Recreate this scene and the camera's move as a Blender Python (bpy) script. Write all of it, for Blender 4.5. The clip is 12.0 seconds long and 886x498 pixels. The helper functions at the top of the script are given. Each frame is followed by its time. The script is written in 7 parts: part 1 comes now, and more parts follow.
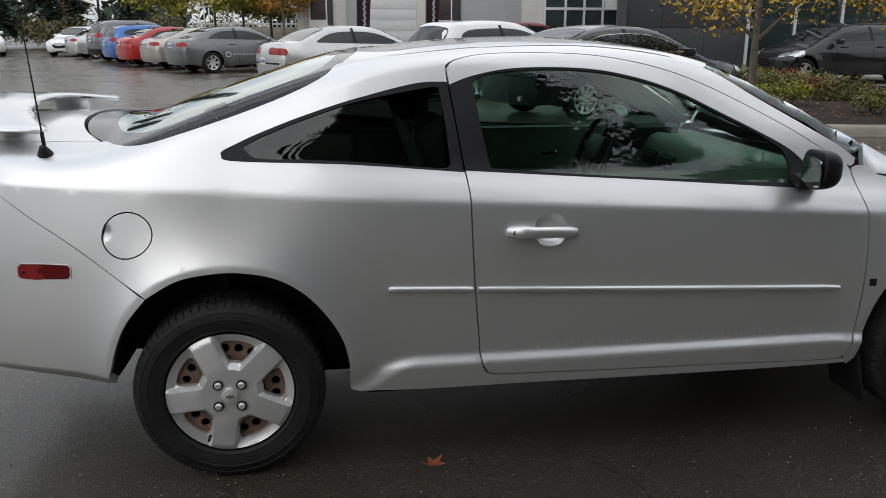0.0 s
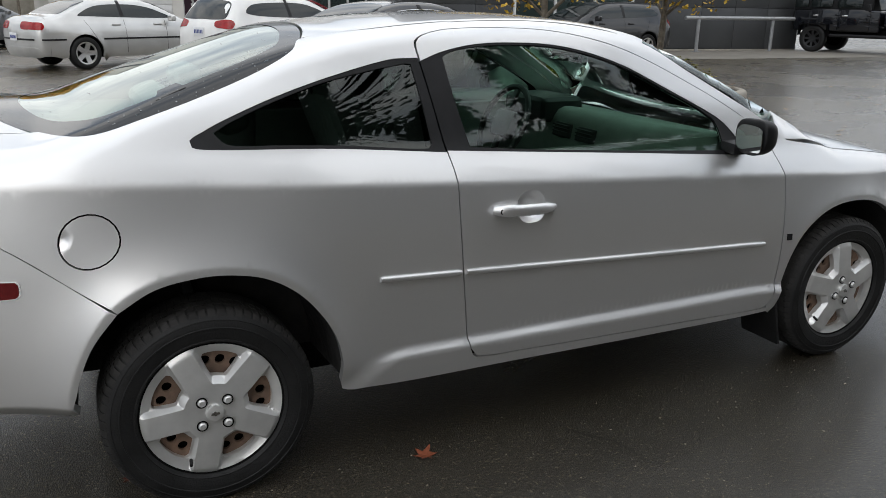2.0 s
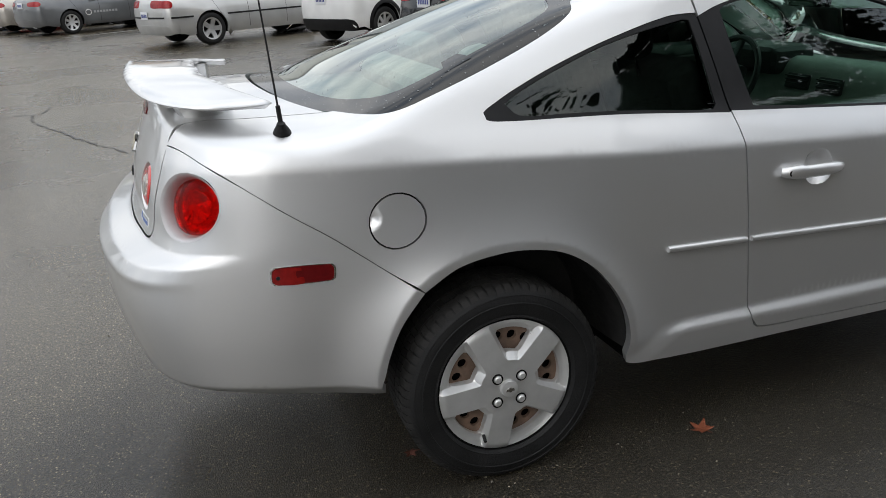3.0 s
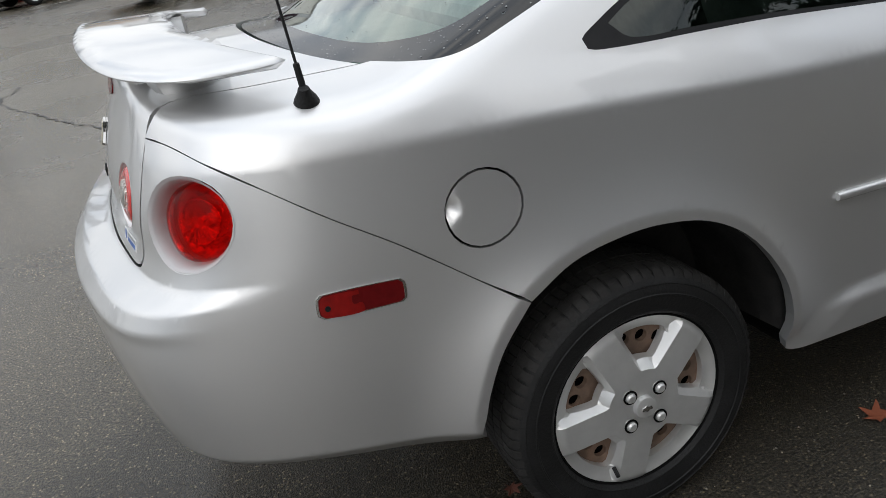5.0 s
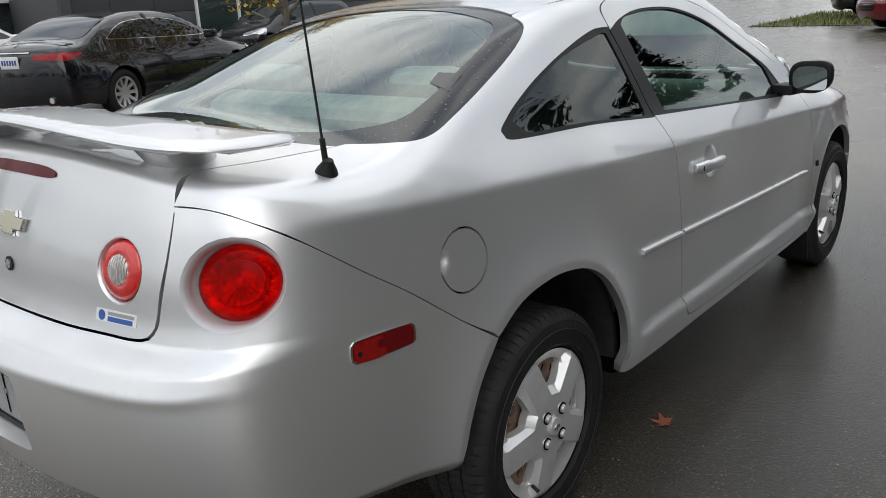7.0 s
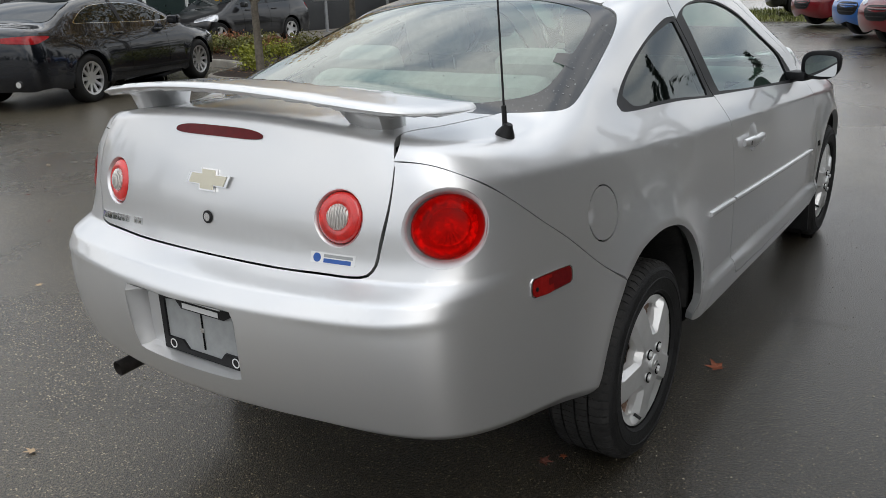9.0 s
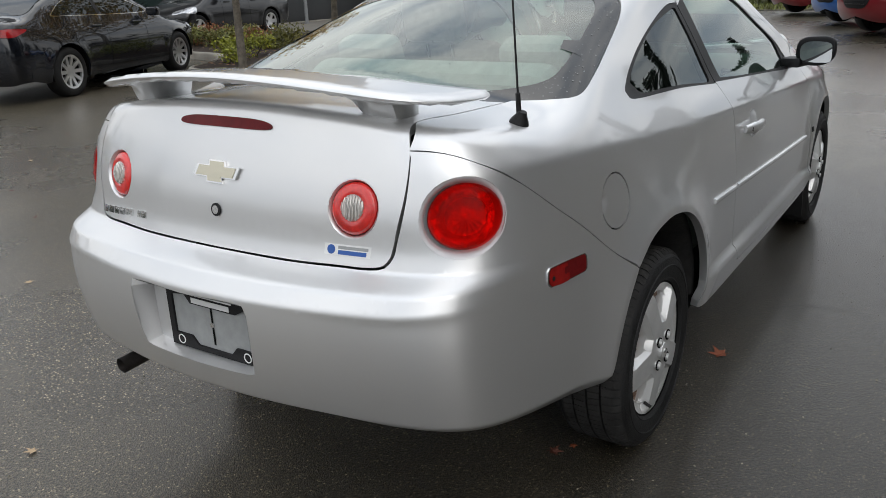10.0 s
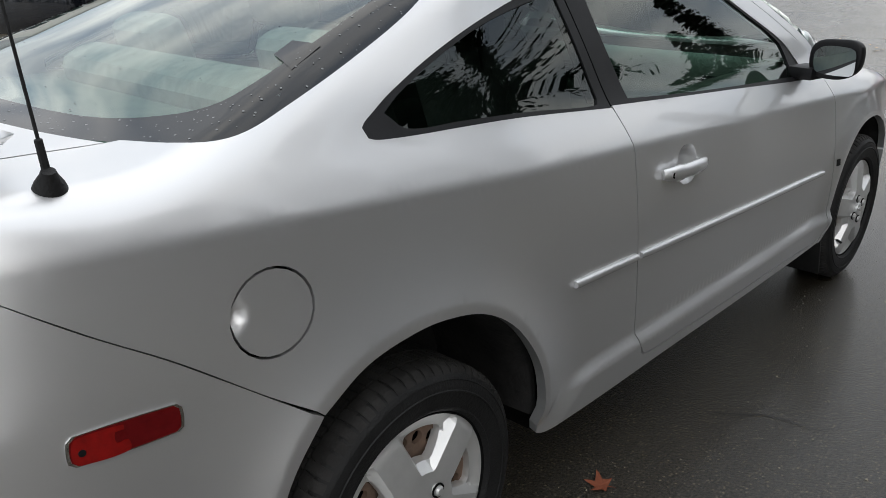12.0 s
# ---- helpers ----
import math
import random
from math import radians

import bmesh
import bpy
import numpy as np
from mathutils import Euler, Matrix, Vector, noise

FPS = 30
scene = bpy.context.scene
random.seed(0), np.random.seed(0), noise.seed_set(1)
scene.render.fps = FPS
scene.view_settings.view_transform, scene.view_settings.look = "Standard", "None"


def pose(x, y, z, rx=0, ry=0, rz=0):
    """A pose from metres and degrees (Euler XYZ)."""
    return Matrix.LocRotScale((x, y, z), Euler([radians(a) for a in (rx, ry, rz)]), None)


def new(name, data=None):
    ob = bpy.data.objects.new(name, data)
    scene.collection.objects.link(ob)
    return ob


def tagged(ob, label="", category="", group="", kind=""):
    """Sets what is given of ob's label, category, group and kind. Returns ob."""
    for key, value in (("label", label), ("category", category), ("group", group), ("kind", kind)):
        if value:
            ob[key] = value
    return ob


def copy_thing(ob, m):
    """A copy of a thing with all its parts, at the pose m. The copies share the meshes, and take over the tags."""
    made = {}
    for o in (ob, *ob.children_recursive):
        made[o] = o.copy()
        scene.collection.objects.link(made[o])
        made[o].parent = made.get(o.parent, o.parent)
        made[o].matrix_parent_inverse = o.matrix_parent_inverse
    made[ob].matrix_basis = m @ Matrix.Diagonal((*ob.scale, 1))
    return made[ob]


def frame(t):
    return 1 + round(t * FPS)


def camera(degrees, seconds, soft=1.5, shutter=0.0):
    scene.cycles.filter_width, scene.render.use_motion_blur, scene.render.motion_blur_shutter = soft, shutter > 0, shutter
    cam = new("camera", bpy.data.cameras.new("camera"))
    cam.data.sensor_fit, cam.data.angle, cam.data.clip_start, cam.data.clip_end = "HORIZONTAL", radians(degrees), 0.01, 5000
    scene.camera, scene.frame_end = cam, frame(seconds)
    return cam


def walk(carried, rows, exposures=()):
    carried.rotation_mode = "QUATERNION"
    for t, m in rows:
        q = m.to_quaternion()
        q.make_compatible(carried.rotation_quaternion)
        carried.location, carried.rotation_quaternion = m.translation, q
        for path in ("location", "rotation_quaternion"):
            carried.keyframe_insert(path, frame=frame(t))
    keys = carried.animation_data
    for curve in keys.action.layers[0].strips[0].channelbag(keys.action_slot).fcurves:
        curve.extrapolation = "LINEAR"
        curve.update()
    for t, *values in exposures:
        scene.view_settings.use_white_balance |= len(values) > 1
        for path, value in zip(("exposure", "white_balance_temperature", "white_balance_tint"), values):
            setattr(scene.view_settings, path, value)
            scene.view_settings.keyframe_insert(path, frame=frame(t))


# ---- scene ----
cam = camera(57.2, 12.0, soft=0.8)
# seconds, eye, turn (Euler XYZ in degrees)
PATH = [
    (0, 0.304, -3.324, 1.472, 74.41, -0.11, -8.97),
    (0.5, 0.342, -3.220, 1.462, 72.90, -1.29, -19.32),
    (1, 0.268, -3.204, 1.460, 72.62, -1.77, -27.35),
    (1.5, -0.056, -3.185, 1.479, 72.73, -1.66, -30.40),
    (2, -0.337, -3.022, 1.460, 72.94, -0.87, -25.70),
    (2.5, -0.616, -2.829, 1.473, 72.65, 0.36, -21.09),
    (3, -0.816, -2.727, 1.477, 70.21, 2.86, -19.69),
    (3.2, -0.831, -2.722, 1.476, 70.52, 2.19, -21.46),
    (4.8, -0.774, -2.164, 1.346, 67.83, 9.49, -22.49),
    (5, -0.790, -2.074, 1.400, 65.20, 8.99, -22.10),
    (5.5, -1.002, -1.947, 1.368, 65.24, 8.44, -25.71),
    (6, -1.188, -1.988, 1.370, 67.31, 6.11, -36.66),
    (6.5, -1.371, -1.933, 1.405, 72.29, 3.97, -47.21),
    (6.7, -1.475, -1.872, 1.401, 72.62, 3.65, -49.20),
    (8.3, -2.047, -1.834, 1.430, 72.30, 1.81, -53.13),
    (8.5, -2.080, -1.773, 1.422, 72.05, 1.91, -53.32),
    (9, -2.185, -1.613, 1.421, 71.84, 1.92, -55.41),
    (9.5, -2.225, -1.531, 1.416, 71.88, 2.09, -57.35),
    (10, -2.211, -1.534, 1.413, 71.19, 2.24, -56.93),
    (10.5, -2.065, -1.594, 1.398, 70.27, 2.63, -55.93),
    (11, -1.750, -1.739, 1.401, 69.95, 3.41, -52.90),
    (11.5, -1.406, -1.814, 1.389, 69.93, 2.72, -49.42),
    (12, -0.952, -1.787, 1.397, 68.92, 0.52, -47.05),
]
# the camera opens up a little as it leaves the bright sky of its first view
EXPOSURES = ((0, .32), (.5, .52), (1, .55), (2, .58), (3, .52), (6, .44), (9, .46), (11, .46), (12, .46))
walk(cam, [(t, pose(*row)) for t, *row in PATH], EXPOSURES)
# ---- light: a bright overcast sky with broken cloud, and a wide weak sun ----
SUN_EL, SUN_AZ = 38.0, 200.0
world = bpy.data.worlds.new("sky")
scene.world = world
world.use_nodes = True
wn, wl = world.node_tree.nodes, world.node_tree.links
wn.clear()
w_out, w_bg = wn.new("ShaderNodeOutputWorld"), wn.new("ShaderNodeBackground")
w_sky, w_mix = wn.new("ShaderNodeTexSky"), wn.new("ShaderNodeMix")
w_tc, w_map = wn.new("ShaderNodeTexCoord"), wn.new("ShaderNodeMapping")
w_noise, w_ramp = wn.new("ShaderNodeTexNoise"), wn.new("ShaderNodeValToRGB")
w_sky.sky_type, w_sky.sun_disc = "NISHITA", False
w_sky.sun_elevation, w_sky.sun_rotation = radians(SUN_EL), radians(SUN_AZ)
w_sky.air_density, w_sky.dust_density = 1.0, 2.0
w_map.inputs["Scale"].default_value = (1.0, 1.0, 2.6)
w_noise.inputs["Scale"].default_value, w_noise.inputs["Detail"].default_value, w_noise.inputs["Roughness"].default_value = 3.4, 7, 0.55
w_ramp.color_ramp.elements[0].position, w_ramp.color_ramp.elements[0].color = 0.34, (4.0, 4.7, 5.7, 1)
w_ramp.color_ramp.elements[1].position, w_ramp.color_ramp.elements[1].color = 0.62, (11.2, 11.15, 11.0, 1)
w_mix.data_type, w_mix.inputs[0].default_value = "RGBA", 0.92
wl.new(w_tc.outputs["Generated"], w_map.inputs["Vector"])
wl.new(w_map.outputs["Vector"], w_noise.inputs["Vector"])
wl.new(w_noise.outputs["Fac"], w_ramp.inputs["Fac"])
wl.new(w_sky.outputs["Color"], w_mix.inputs[6])
wl.new(w_ramp.outputs["Color"], w_mix.inputs[7])
# an overcast sky is brighter overhead than at the horizon
w_sep, w_up, w_mul = wn.new("ShaderNodeSeparateXYZ"), wn.new("ShaderNodeMapRange"), wn.new("ShaderNodeVectorMath")
w_up.inputs["To Min"].default_value, w_up.inputs["To Max"].default_value = 0.62, 1.30
w_mul.operation = "SCALE"
wl.new(w_tc.outputs["Generated"], w_sep.inputs["Vector"])
wl.new(w_sep.outputs["Z"], w_up.inputs["Value"])
wl.new(w_mix.outputs[2], w_mul.inputs[0])
wl.new(w_up.outputs["Result"], w_mul.inputs["Scale"])
wl.new(w_mul.outputs["Vector"], w_bg.inputs["Color"])
wl.new(w_bg.outputs["Background"], w_out.inputs["Surface"])
w_bg.inputs["Strength"].default_value = 0.11
sun = new("sun", bpy.data.lights.new("sun", "SUN"))
sun.data.energy, sun.data.angle, sun.data.color = 0.6, radians(60), (1.0, 0.97, 0.93)
sun.matrix_world = pose(0, 0, 30, 90 - SUN_EL, 0, 180 - SUN_AZ)
# ---- materials ----
def material(name, color, rough=0.5, metal=0.0, spec=0.5, vary=0.0, scale=6.0, bump=0.0, bump_scale=60.0, coat=0.0, coat_rough=0.03, rough_vary=0.0, random=0.0, second=None, detail=8):
    """A Principled surface: colour and roughness vary at a broad scale, relief at a fine one."""
    m = bpy.data.materials.new(name)
    m.use_nodes = True
    n, l = m.node_tree.nodes, m.node_tree.links
    b = n["Principled BSDF"]
    b.inputs["Base Color"].default_value = (*color, 1)
    b.inputs["Roughness"].default_value, b.inputs["Metallic"].default_value, b.inputs["Specular IOR Level"].default_value = rough, metal, spec
    b.inputs["Coat Weight"].default_value, b.inputs["Coat Roughness"].default_value = coat, coat_rough
    tc = n.new("ShaderNodeTexCoord")
    if vary or rough_vary or second:
        t = n.new("ShaderNodeTexNoise")
        t.inputs["Scale"].default_value, t.inputs["Detail"].default_value, t.inputs["Roughness"].default_value = scale, detail, 0.62
        l.new(tc.outputs["Object"], t.inputs["Vector"])
        if vary or second:
            r = n.new("ShaderNodeValToRGB")
            lo = second or tuple(c * (1 - vary) for c in color)
            hi = color if second else tuple(min(1, c * (1 + vary)) for c in color)
            r.color_ramp.elements[0].position, r.color_ramp.elements[0].color = 0.32, (*lo, 1)
            r.color_ramp.elements[1].position, r.color_ramp.elements[1].color = 0.68, (*hi, 1)
            l.new(t.outputs["Fac"], r.inputs["Fac"])
            last = r.outputs["Color"]
            if random:
                o, h, mm = n.new("ShaderNodeObjectInfo"), n.new("ShaderNodeHueSaturation"), n.new("ShaderNodeMapRange")
                mm.inputs["To Min"].default_value, mm.inputs["To Max"].default_value = 1 - random, 1 + random
                l.new(o.outputs["Random"], mm.inputs["Value"])
                l.new(mm.outputs["Result"], h.inputs["Value"])
                l.new(last, h.inputs["Color"])
                last = h.outputs["Color"]
            l.new(last, b.inputs["Base Color"])
        if rough_vary:
            mr = n.new("ShaderNodeMapRange")
            mr.inputs["From Min"].default_value, mr.inputs["From Max"].default_value = 0.3, 0.7
            mr.inputs["To Min"].default_value, mr.inputs["To Max"].default_value = max(0, rough - rough_vary), min(1, rough + rough_vary)
            l.new(t.outputs["Fac"], mr.inputs["Value"])
            l.new(mr.outputs["Result"], b.inputs["Roughness"])
    if bump:
        t2, bp = n.new("ShaderNodeTexNoise"), n.new("ShaderNodeBump")
        t2.inputs["Scale"].default_value, t2.inputs["Detail"].default_value = bump_scale, 6
        bp.inputs["Strength"].default_value, bp.inputs["Distance"].default_value = bump, 0.01
        l.new(tc.outputs["Object"], t2.inputs["Vector"])
        l.new(t2.outputs["Fac"], bp.inputs["Height"])
        l.new(bp.outputs["Normal"], b.inputs["Normal"])
    return m


def glass(name, tint, rough=0.0, blend=0.25, ior=1.52):
    """Thin car glass: a mirror by Fresnel over tinted clear."""
    m = bpy.data.materials.new(name)
    m.use_nodes = True
    n, l = m.node_tree.nodes, m.node_tree.links
    n.clear()
    out, mix, fr = n.new("ShaderNodeOutputMaterial"), n.new("ShaderNodeMixShader"), n.new("ShaderNodeFresnel")
    tr, gl, mul = n.new("ShaderNodeBsdfTransparent"), n.new("ShaderNodeBsdfGlossy"), n.new("ShaderNodeMath")
    tr.inputs["Color"].default_value, gl.inputs["Roughness"].default_value = (*tint, 1), rough
    gl.inputs["Color"].default_value = (0.95, 1.0, 0.98, 1)
    fr.inputs["IOR"].default_value = ior
    mul.operation, mul.inputs[1].default_value, mul.use_clamp = "MULTIPLY", 1.0 + 3.0 * blend, True
    l.new(fr.outputs["Fac"], mul.inputs[0])
    l.new(mul.outputs["Value"], mix.inputs["Fac"])
    l.new(tr.outputs["BSDF"], mix.inputs[1])
    l.new(gl.outputs["BSDF"], mix.inputs[2])
    l.new(mix.outputs["Shader"], out.inputs["Surface"])
    return m


def car_paint(name, color, metal=0.0, rough=0.3, coat=1.0, flake=0.0, dirt=0.06, coat_rough=0.03):
    """Clear-coated paint; silver gets metal flakes."""
    m = material(name, color, rough=rough, metal=metal, spec=0.5 if metal else 0.15, coat=coat, coat_rough=coat_rough, vary=dirt, scale=3.0, detail=1)
    if flake:
        n, l = m.node_tree.nodes, m.node_tree.links
        v, bp, tc = n.new("ShaderNodeTexVoronoi"), n.new("ShaderNodeBump"), n.new("ShaderNodeTexCoord")
        v.inputs["Scale"].default_value = 900
        bp.inputs["Strength"].default_value, bp.inputs["Distance"].default_value = flake, 0.002
        l.new(tc.outputs["Object"], v.inputs["Vector"])
        l.new(v.outputs["Color"], bp.inputs["Height"])
        l.new(bp.outputs["Normal"], n["Principled BSDF"].inputs["Normal"])
    return m


SILVER = car_paint("silver_paint", (0.73, 0.73, 0.73), metal=0.78, rough=0.38, coat=1.0, dirt=0.0, coat_rough=0.02)
BLACK_TRIM = material("black_trim", (0.010, 0.010, 0.011), rough=0.45, spec=0.25, vary=0.25, scale=14, bump=0.05, bump_scale=400)
RUBBER = material("rubber", (0.0125, 0.0125, 0.0127), rough=0.58, spec=0.30, vary=0.35, scale=9, bump=0.25, bump_scale=160)
TREAD = material("worn_tread", (0.030, 0.029, 0.028), rough=0.8, spec=0.2, vary=0.4, scale=14, bump=0.2, bump_scale=200)
LINER = material("wheel_housing_liner", (0.020, 0.019, 0.018), rough=0.7, spec=0.3, second=(0.007, 0.007, 0.007), scale=10, bump=0.6, bump_scale=30)
DARK = material("underbody_black", (0.004, 0.004, 0.004), rough=0.9, spec=0.1, vary=0.3, scale=8)
GLASS_SIDE = glass("side_glass", (0.56, 0.74, 0.66), blend=0.12)
GLASS_QUARTER = glass("quarter_glass", (0.14, 0.17, 0.16), blend=0.0)
GLASS_REAR = glass("rear_glass", (0.70, 0.84, 0.78), blend=0.18)
FRIT = material("glass_border_black", (0.012, 0.013, 0.014), rough=0.10)
CHROME = material("chrome", (0.72, 0.72, 0.72), rough=0.10, metal=1.0)
RED_LENS = material("red_lens", (0.60, 0.012, 0.008), rough=0.06, coat=1.0, coat_rough=0.01, vary=0.35, scale=22, bump=0.15, bump_scale=120)
RED_GLASS = glass("red_lamp_glass", (0.82, 0.020, 0.014), blend=0.0, ior=1.14)
BEZEL = material("lamp_bezel_plastic", (0.62, 0.62, 0.63), rough=0.5, metal=0.0, vary=0.05, scale=20)
REFLECTOR = material("lamp_reflector", (0.92, 0.90, 0.88), rough=0.22, metal=0.9, vary=0.2, scale=30, bump=1.0, bump_scale=55)
MARKER_RED = material("marker_red", (0.24, 0.008, 0.007), rough=0.12, spec=0.35, vary=0.2, scale=40)
DARK_RED = material("dark_red_reflector", (0.12, 0.006, 0.007), rough=0.10, spec=0.18, vary=0.15, scale=40)
CLEAR_LENS = material("clear_lens", (0.55, 0.53, 0.50), rough=0.12, coat=1.0, vary=0.4, scale=60)
RIBBED = material("ribbed_clear_lens", (0.80, 0.76, 0.70), rough=0.10, metal=0.55, coat=1.0, vary=0.25, scale=40)
n_, l_ = RIBBED.node_tree.nodes, RIBBED.node_tree.links
wave, ribs, at = n_.new("ShaderNodeTexWave"), n_.new("ShaderNodeBump"), n_.new("ShaderNodeTexCoord")
wave.bands_direction, wave.inputs["Scale"].default_value, wave.inputs["Distortion"].default_value = "Y", 45.0, 0.6
ribs.inputs["Strength"].default_value, ribs.inputs["Distance"].default_value = 1.0, 0.006
l_.new(at.outputs["Object"], wave.inputs["Vector"])
l_.new(wave.outputs["Fac"], ribs.inputs["Height"])
l_.new(ribs.outputs["Normal"], n_["Principled BSDF"].inputs["Normal"])
COVER = material("wheel_cover_silver", (0.66, 0.66, 0.65), rough=0.34, metal=0.55, vary=0.10, scale=9, bump=0.03, bump_scale=300)
RUSTY = material("rusty_steel", (0.26, 0.165, 0.115), rough=0.75, metal=0.1, second=(0.12, 0.085, 0.065), scale=16, bump=0.2, bump_scale=120)
CLOTH = material("grey_cloth", (0.42, 0.43, 0.40), rough=0.9, vary=0.15, scale=30, bump=0.3, bump_scale=500)
CABIN = material("cabin_plastic_grey", (0.26, 0.29, 0.26), rough=0.6, vary=0.12, scale=18, bump=0.15, bump_scale=300)
CABIN_DARK = material("cabin_plastic_dark", (0.022, 0.023, 0.023), rough=0.55, vary=0.2, scale=18, bump=0.15, bump_scale=300)
LINING = material("roof_lining", (0.45, 0.46, 0.44), rough=0.95, bump=0.2, bump_scale=600)
WHITE_PAINT = material("white_print", (0.78, 0.78, 0.77), rough=0.5)
BLUE_PRINT = material("blue_print", (0.03, 0.10, 0.35), rough=0.4)
MIRROR = material("mirror_glass", (0.52, 0.54, 0.55), rough=0.0, metal=1.0)
PLATE_GREY = material("grey_plastic", (0.33, 0.34, 0.34), rough=0.5, vary=0.1, scale=30)
# ---- the coupe's outer form: an implicit solid, x forward from the rear axle, z up from the ground ----
def spline(points):
    """A natural cubic curve through (position, value) pairs, straight beyond its ends."""
    xs, ys = (np.array(v, float) for v in zip(*points))
    n, h = len(xs), np.diff(xs)
    a, r = np.eye(n), np.zeros(n)
    for i in range(1, n - 1):
        a[i, i - 1:i + 2] = h[i - 1], 2 * (h[i - 1] + h[i]), h[i]
        r[i] = 6 * ((ys[i + 1] - ys[i]) / h[i] - (ys[i] - ys[i - 1]) / h[i - 1])
    m = np.linalg.solve(a, r)
    s0 = (ys[1] - ys[0]) / h[0] - h[0] * m[1] / 6
    s1 = (ys[-1] - ys[-2]) / h[-1] + h[-1] * m[-2] / 6

    def value(x):
        x = np.asarray(x, float)
        i = np.clip(np.searchsorted(xs, x) - 1, 0, n - 2)
        l, q = xs[i + 1] - x, x - xs[i]
        v = (m[i] * l**3 + m[i + 1] * q**3) / (6 * h[i]) + (ys[i] / h[i] - m[i] * h[i] / 6) * l + (ys[i + 1] / h[i] - m[i + 1] * h[i] / 6) * q
        return np.where(x < xs[0], ys[0] + s0 * (x - xs[0]), np.where(x > xs[-1], ys[-1] + s1 * (x - xs[-1]), v))
    return value


def smax(a, b, k):
    h = np.clip(0.5 + 0.5 * (a - b) / k, 0, 1)
    return b * (1 - h) + a * h + k * h * (1 - h)


def soft_max(a, b, k):
    """As smax, with a gentler start of the bend."""
    h = np.clip(1 - np.abs(a - b) / k, 0, 1)
    return np.maximum(a, b) + h**3 * k / 6


def smooth(a, b, x):
    t = np.clip((x - a) / (b - a), 0, 1)
    return t * t * (3 - 2 * t)


WHEEL_R, WHEEL_F, HUB_Z, HUB_Y = 0.0, 2.624, 0.305, 0.825
side_low = spline([(0.12, .755), (0.20, .792), (0.30, .812), (0.45, .822), (0.62, .823), (0.72, .8185), (0.80, .8110), (0.86, .8035), (0.914, .7955), (1.0, .780), (1.2, .74)])
side_high = spline([(0.8, .862), (0.86, .827), (0.914, .7925), (0.96, .7605), (1.006, .7270), (1.09, .682), (1.2, .628), (1.3, .575), (1.37, .534), (1.45, .48)])
side_x = spline([(-1.1, -.16), (-.8, -.098), (-.6, -.056), (-.45, -.034), (-.3, -.018), (-.1, -.007), (.2, -.001), (.7, 0), (1.4, .004), (2.1, .003), (2.6, -.006), (3.0, -.045), (3.25, -.10), (3.5, -.20)])
rear_low = spline([(.20, -.90), (.30, -.958), (.42, -1.010), (.55, -1.045), (.65, -1.056), (.71, -1.056), (.76, -1.052), (.85, -1.040), (1.2, -.98)])
rear_high = spline([(.40, -.905), (.70, -.952), (.79, -.946), (.83, -.932), (.889, -.924), (.976, -.901), (1.06, -.868), (1.11, -.845), (1.2, -.80)])
ARCH_REAR = [(.392, .296), (.389, .397), (.370, .479), (.325, .561), (.255, .641), (.168, .694), (.067, .717), (-.02, .719), (-.135, .699), (-.232, .646), (-.302, .560), (-.342, .470), (-.356, .42), (-.358, .368)]
ARCH_FRONT = [(2.965, .50), (2.92, .575), (2.84, .640), (2.74, .682), (2.62, .696), (2.50, .686), (2.40, .650), (2.315, .585), (2.262, .50), (2.232, .40), (2.215, .30)]
deck_x = spline([(-.95, 1.125), (-.84, 1.136), (-.7, 1.136), (-.5, 1.132), (-.2, 1.125), (.4, 1.08), (1.2, 1.02), (2.0, .988), (2.4, .978), (2.8, .922), (3.2, .828), (3.45, .74), (3.6, .65)])
roof_x = spline([(-.65, 1.02), (-.34, 1.112), (-.1, 1.192), (.15, 1.272), (.4, 1.343), (.65, 1.388), (.95, 1.412), (1.25, 1.415), (1.5, 1.394), (1.72, 1.342), (1.95, 1.243), (2.2, 1.108), (2.45, .97), (2.7, .83)])
nose_z = spline([(.15, 3.40), (.25, 3.50), (.4, 3.545), (.55, 3.545), (.68, 3.50), (.78, 3.40), (.9, 3.2)])


def about(points, cx, cz):
    """An arch as a radius for each angle about a middle."""
    pts = sorted((math.atan2(z - cz, x - cx) % (2 * math.pi) if x < cx else math.atan2(z - cz, x - cx), math.hypot(x - cx, z - cz)) for x, z in points)
    return spline(pts)


ARCHES = ((.02, .36, about(ARCH_REAR, .02, .36), .031), (2.60, .345, about(ARCH_FRONT, 2.60, .345), .023))


def rear_z(z):
    bumper = smax(smax(rear_low(z), -1.046 + (z - .738) * .93, .007), -1.020 + (z - .766) * 2.7, .007)
    return -smax(-bumper, -rear_high(z), .014)


def side(x, z):
    u = z + (.057 * (x - .8) - .009 * smooth(.5, -.4, x)) * smooth(.5, .8, z)
    # the shoulder's crease
    s = -smax(-side_low(u), -side_high(u), .006) + side_x(x)
    # flared lips round the wheels
    for cx, cz, edge, gain in ARCHES:
        away = np.hypot(x - cx, z - cz) - edge((np.arctan2(z - cz, x - cx) + math.pi / 2) % (2 * math.pi) - math.pi / 2) - .021
        away = smax(away, 0 * away, .006)
        s = s + gain * np.exp(-away / .085 - (away / .16)**2) * smooth(.26, .38, z) * smooth(.62, .42, np.abs(x - cx))
    # sill that stands out below the door
    sill = smooth(.402, .360, z) * smooth(.42, .56, x + (.345 - z) * 1.5) * smooth(2.32, 2.2, x)
    return s + .024 * sill


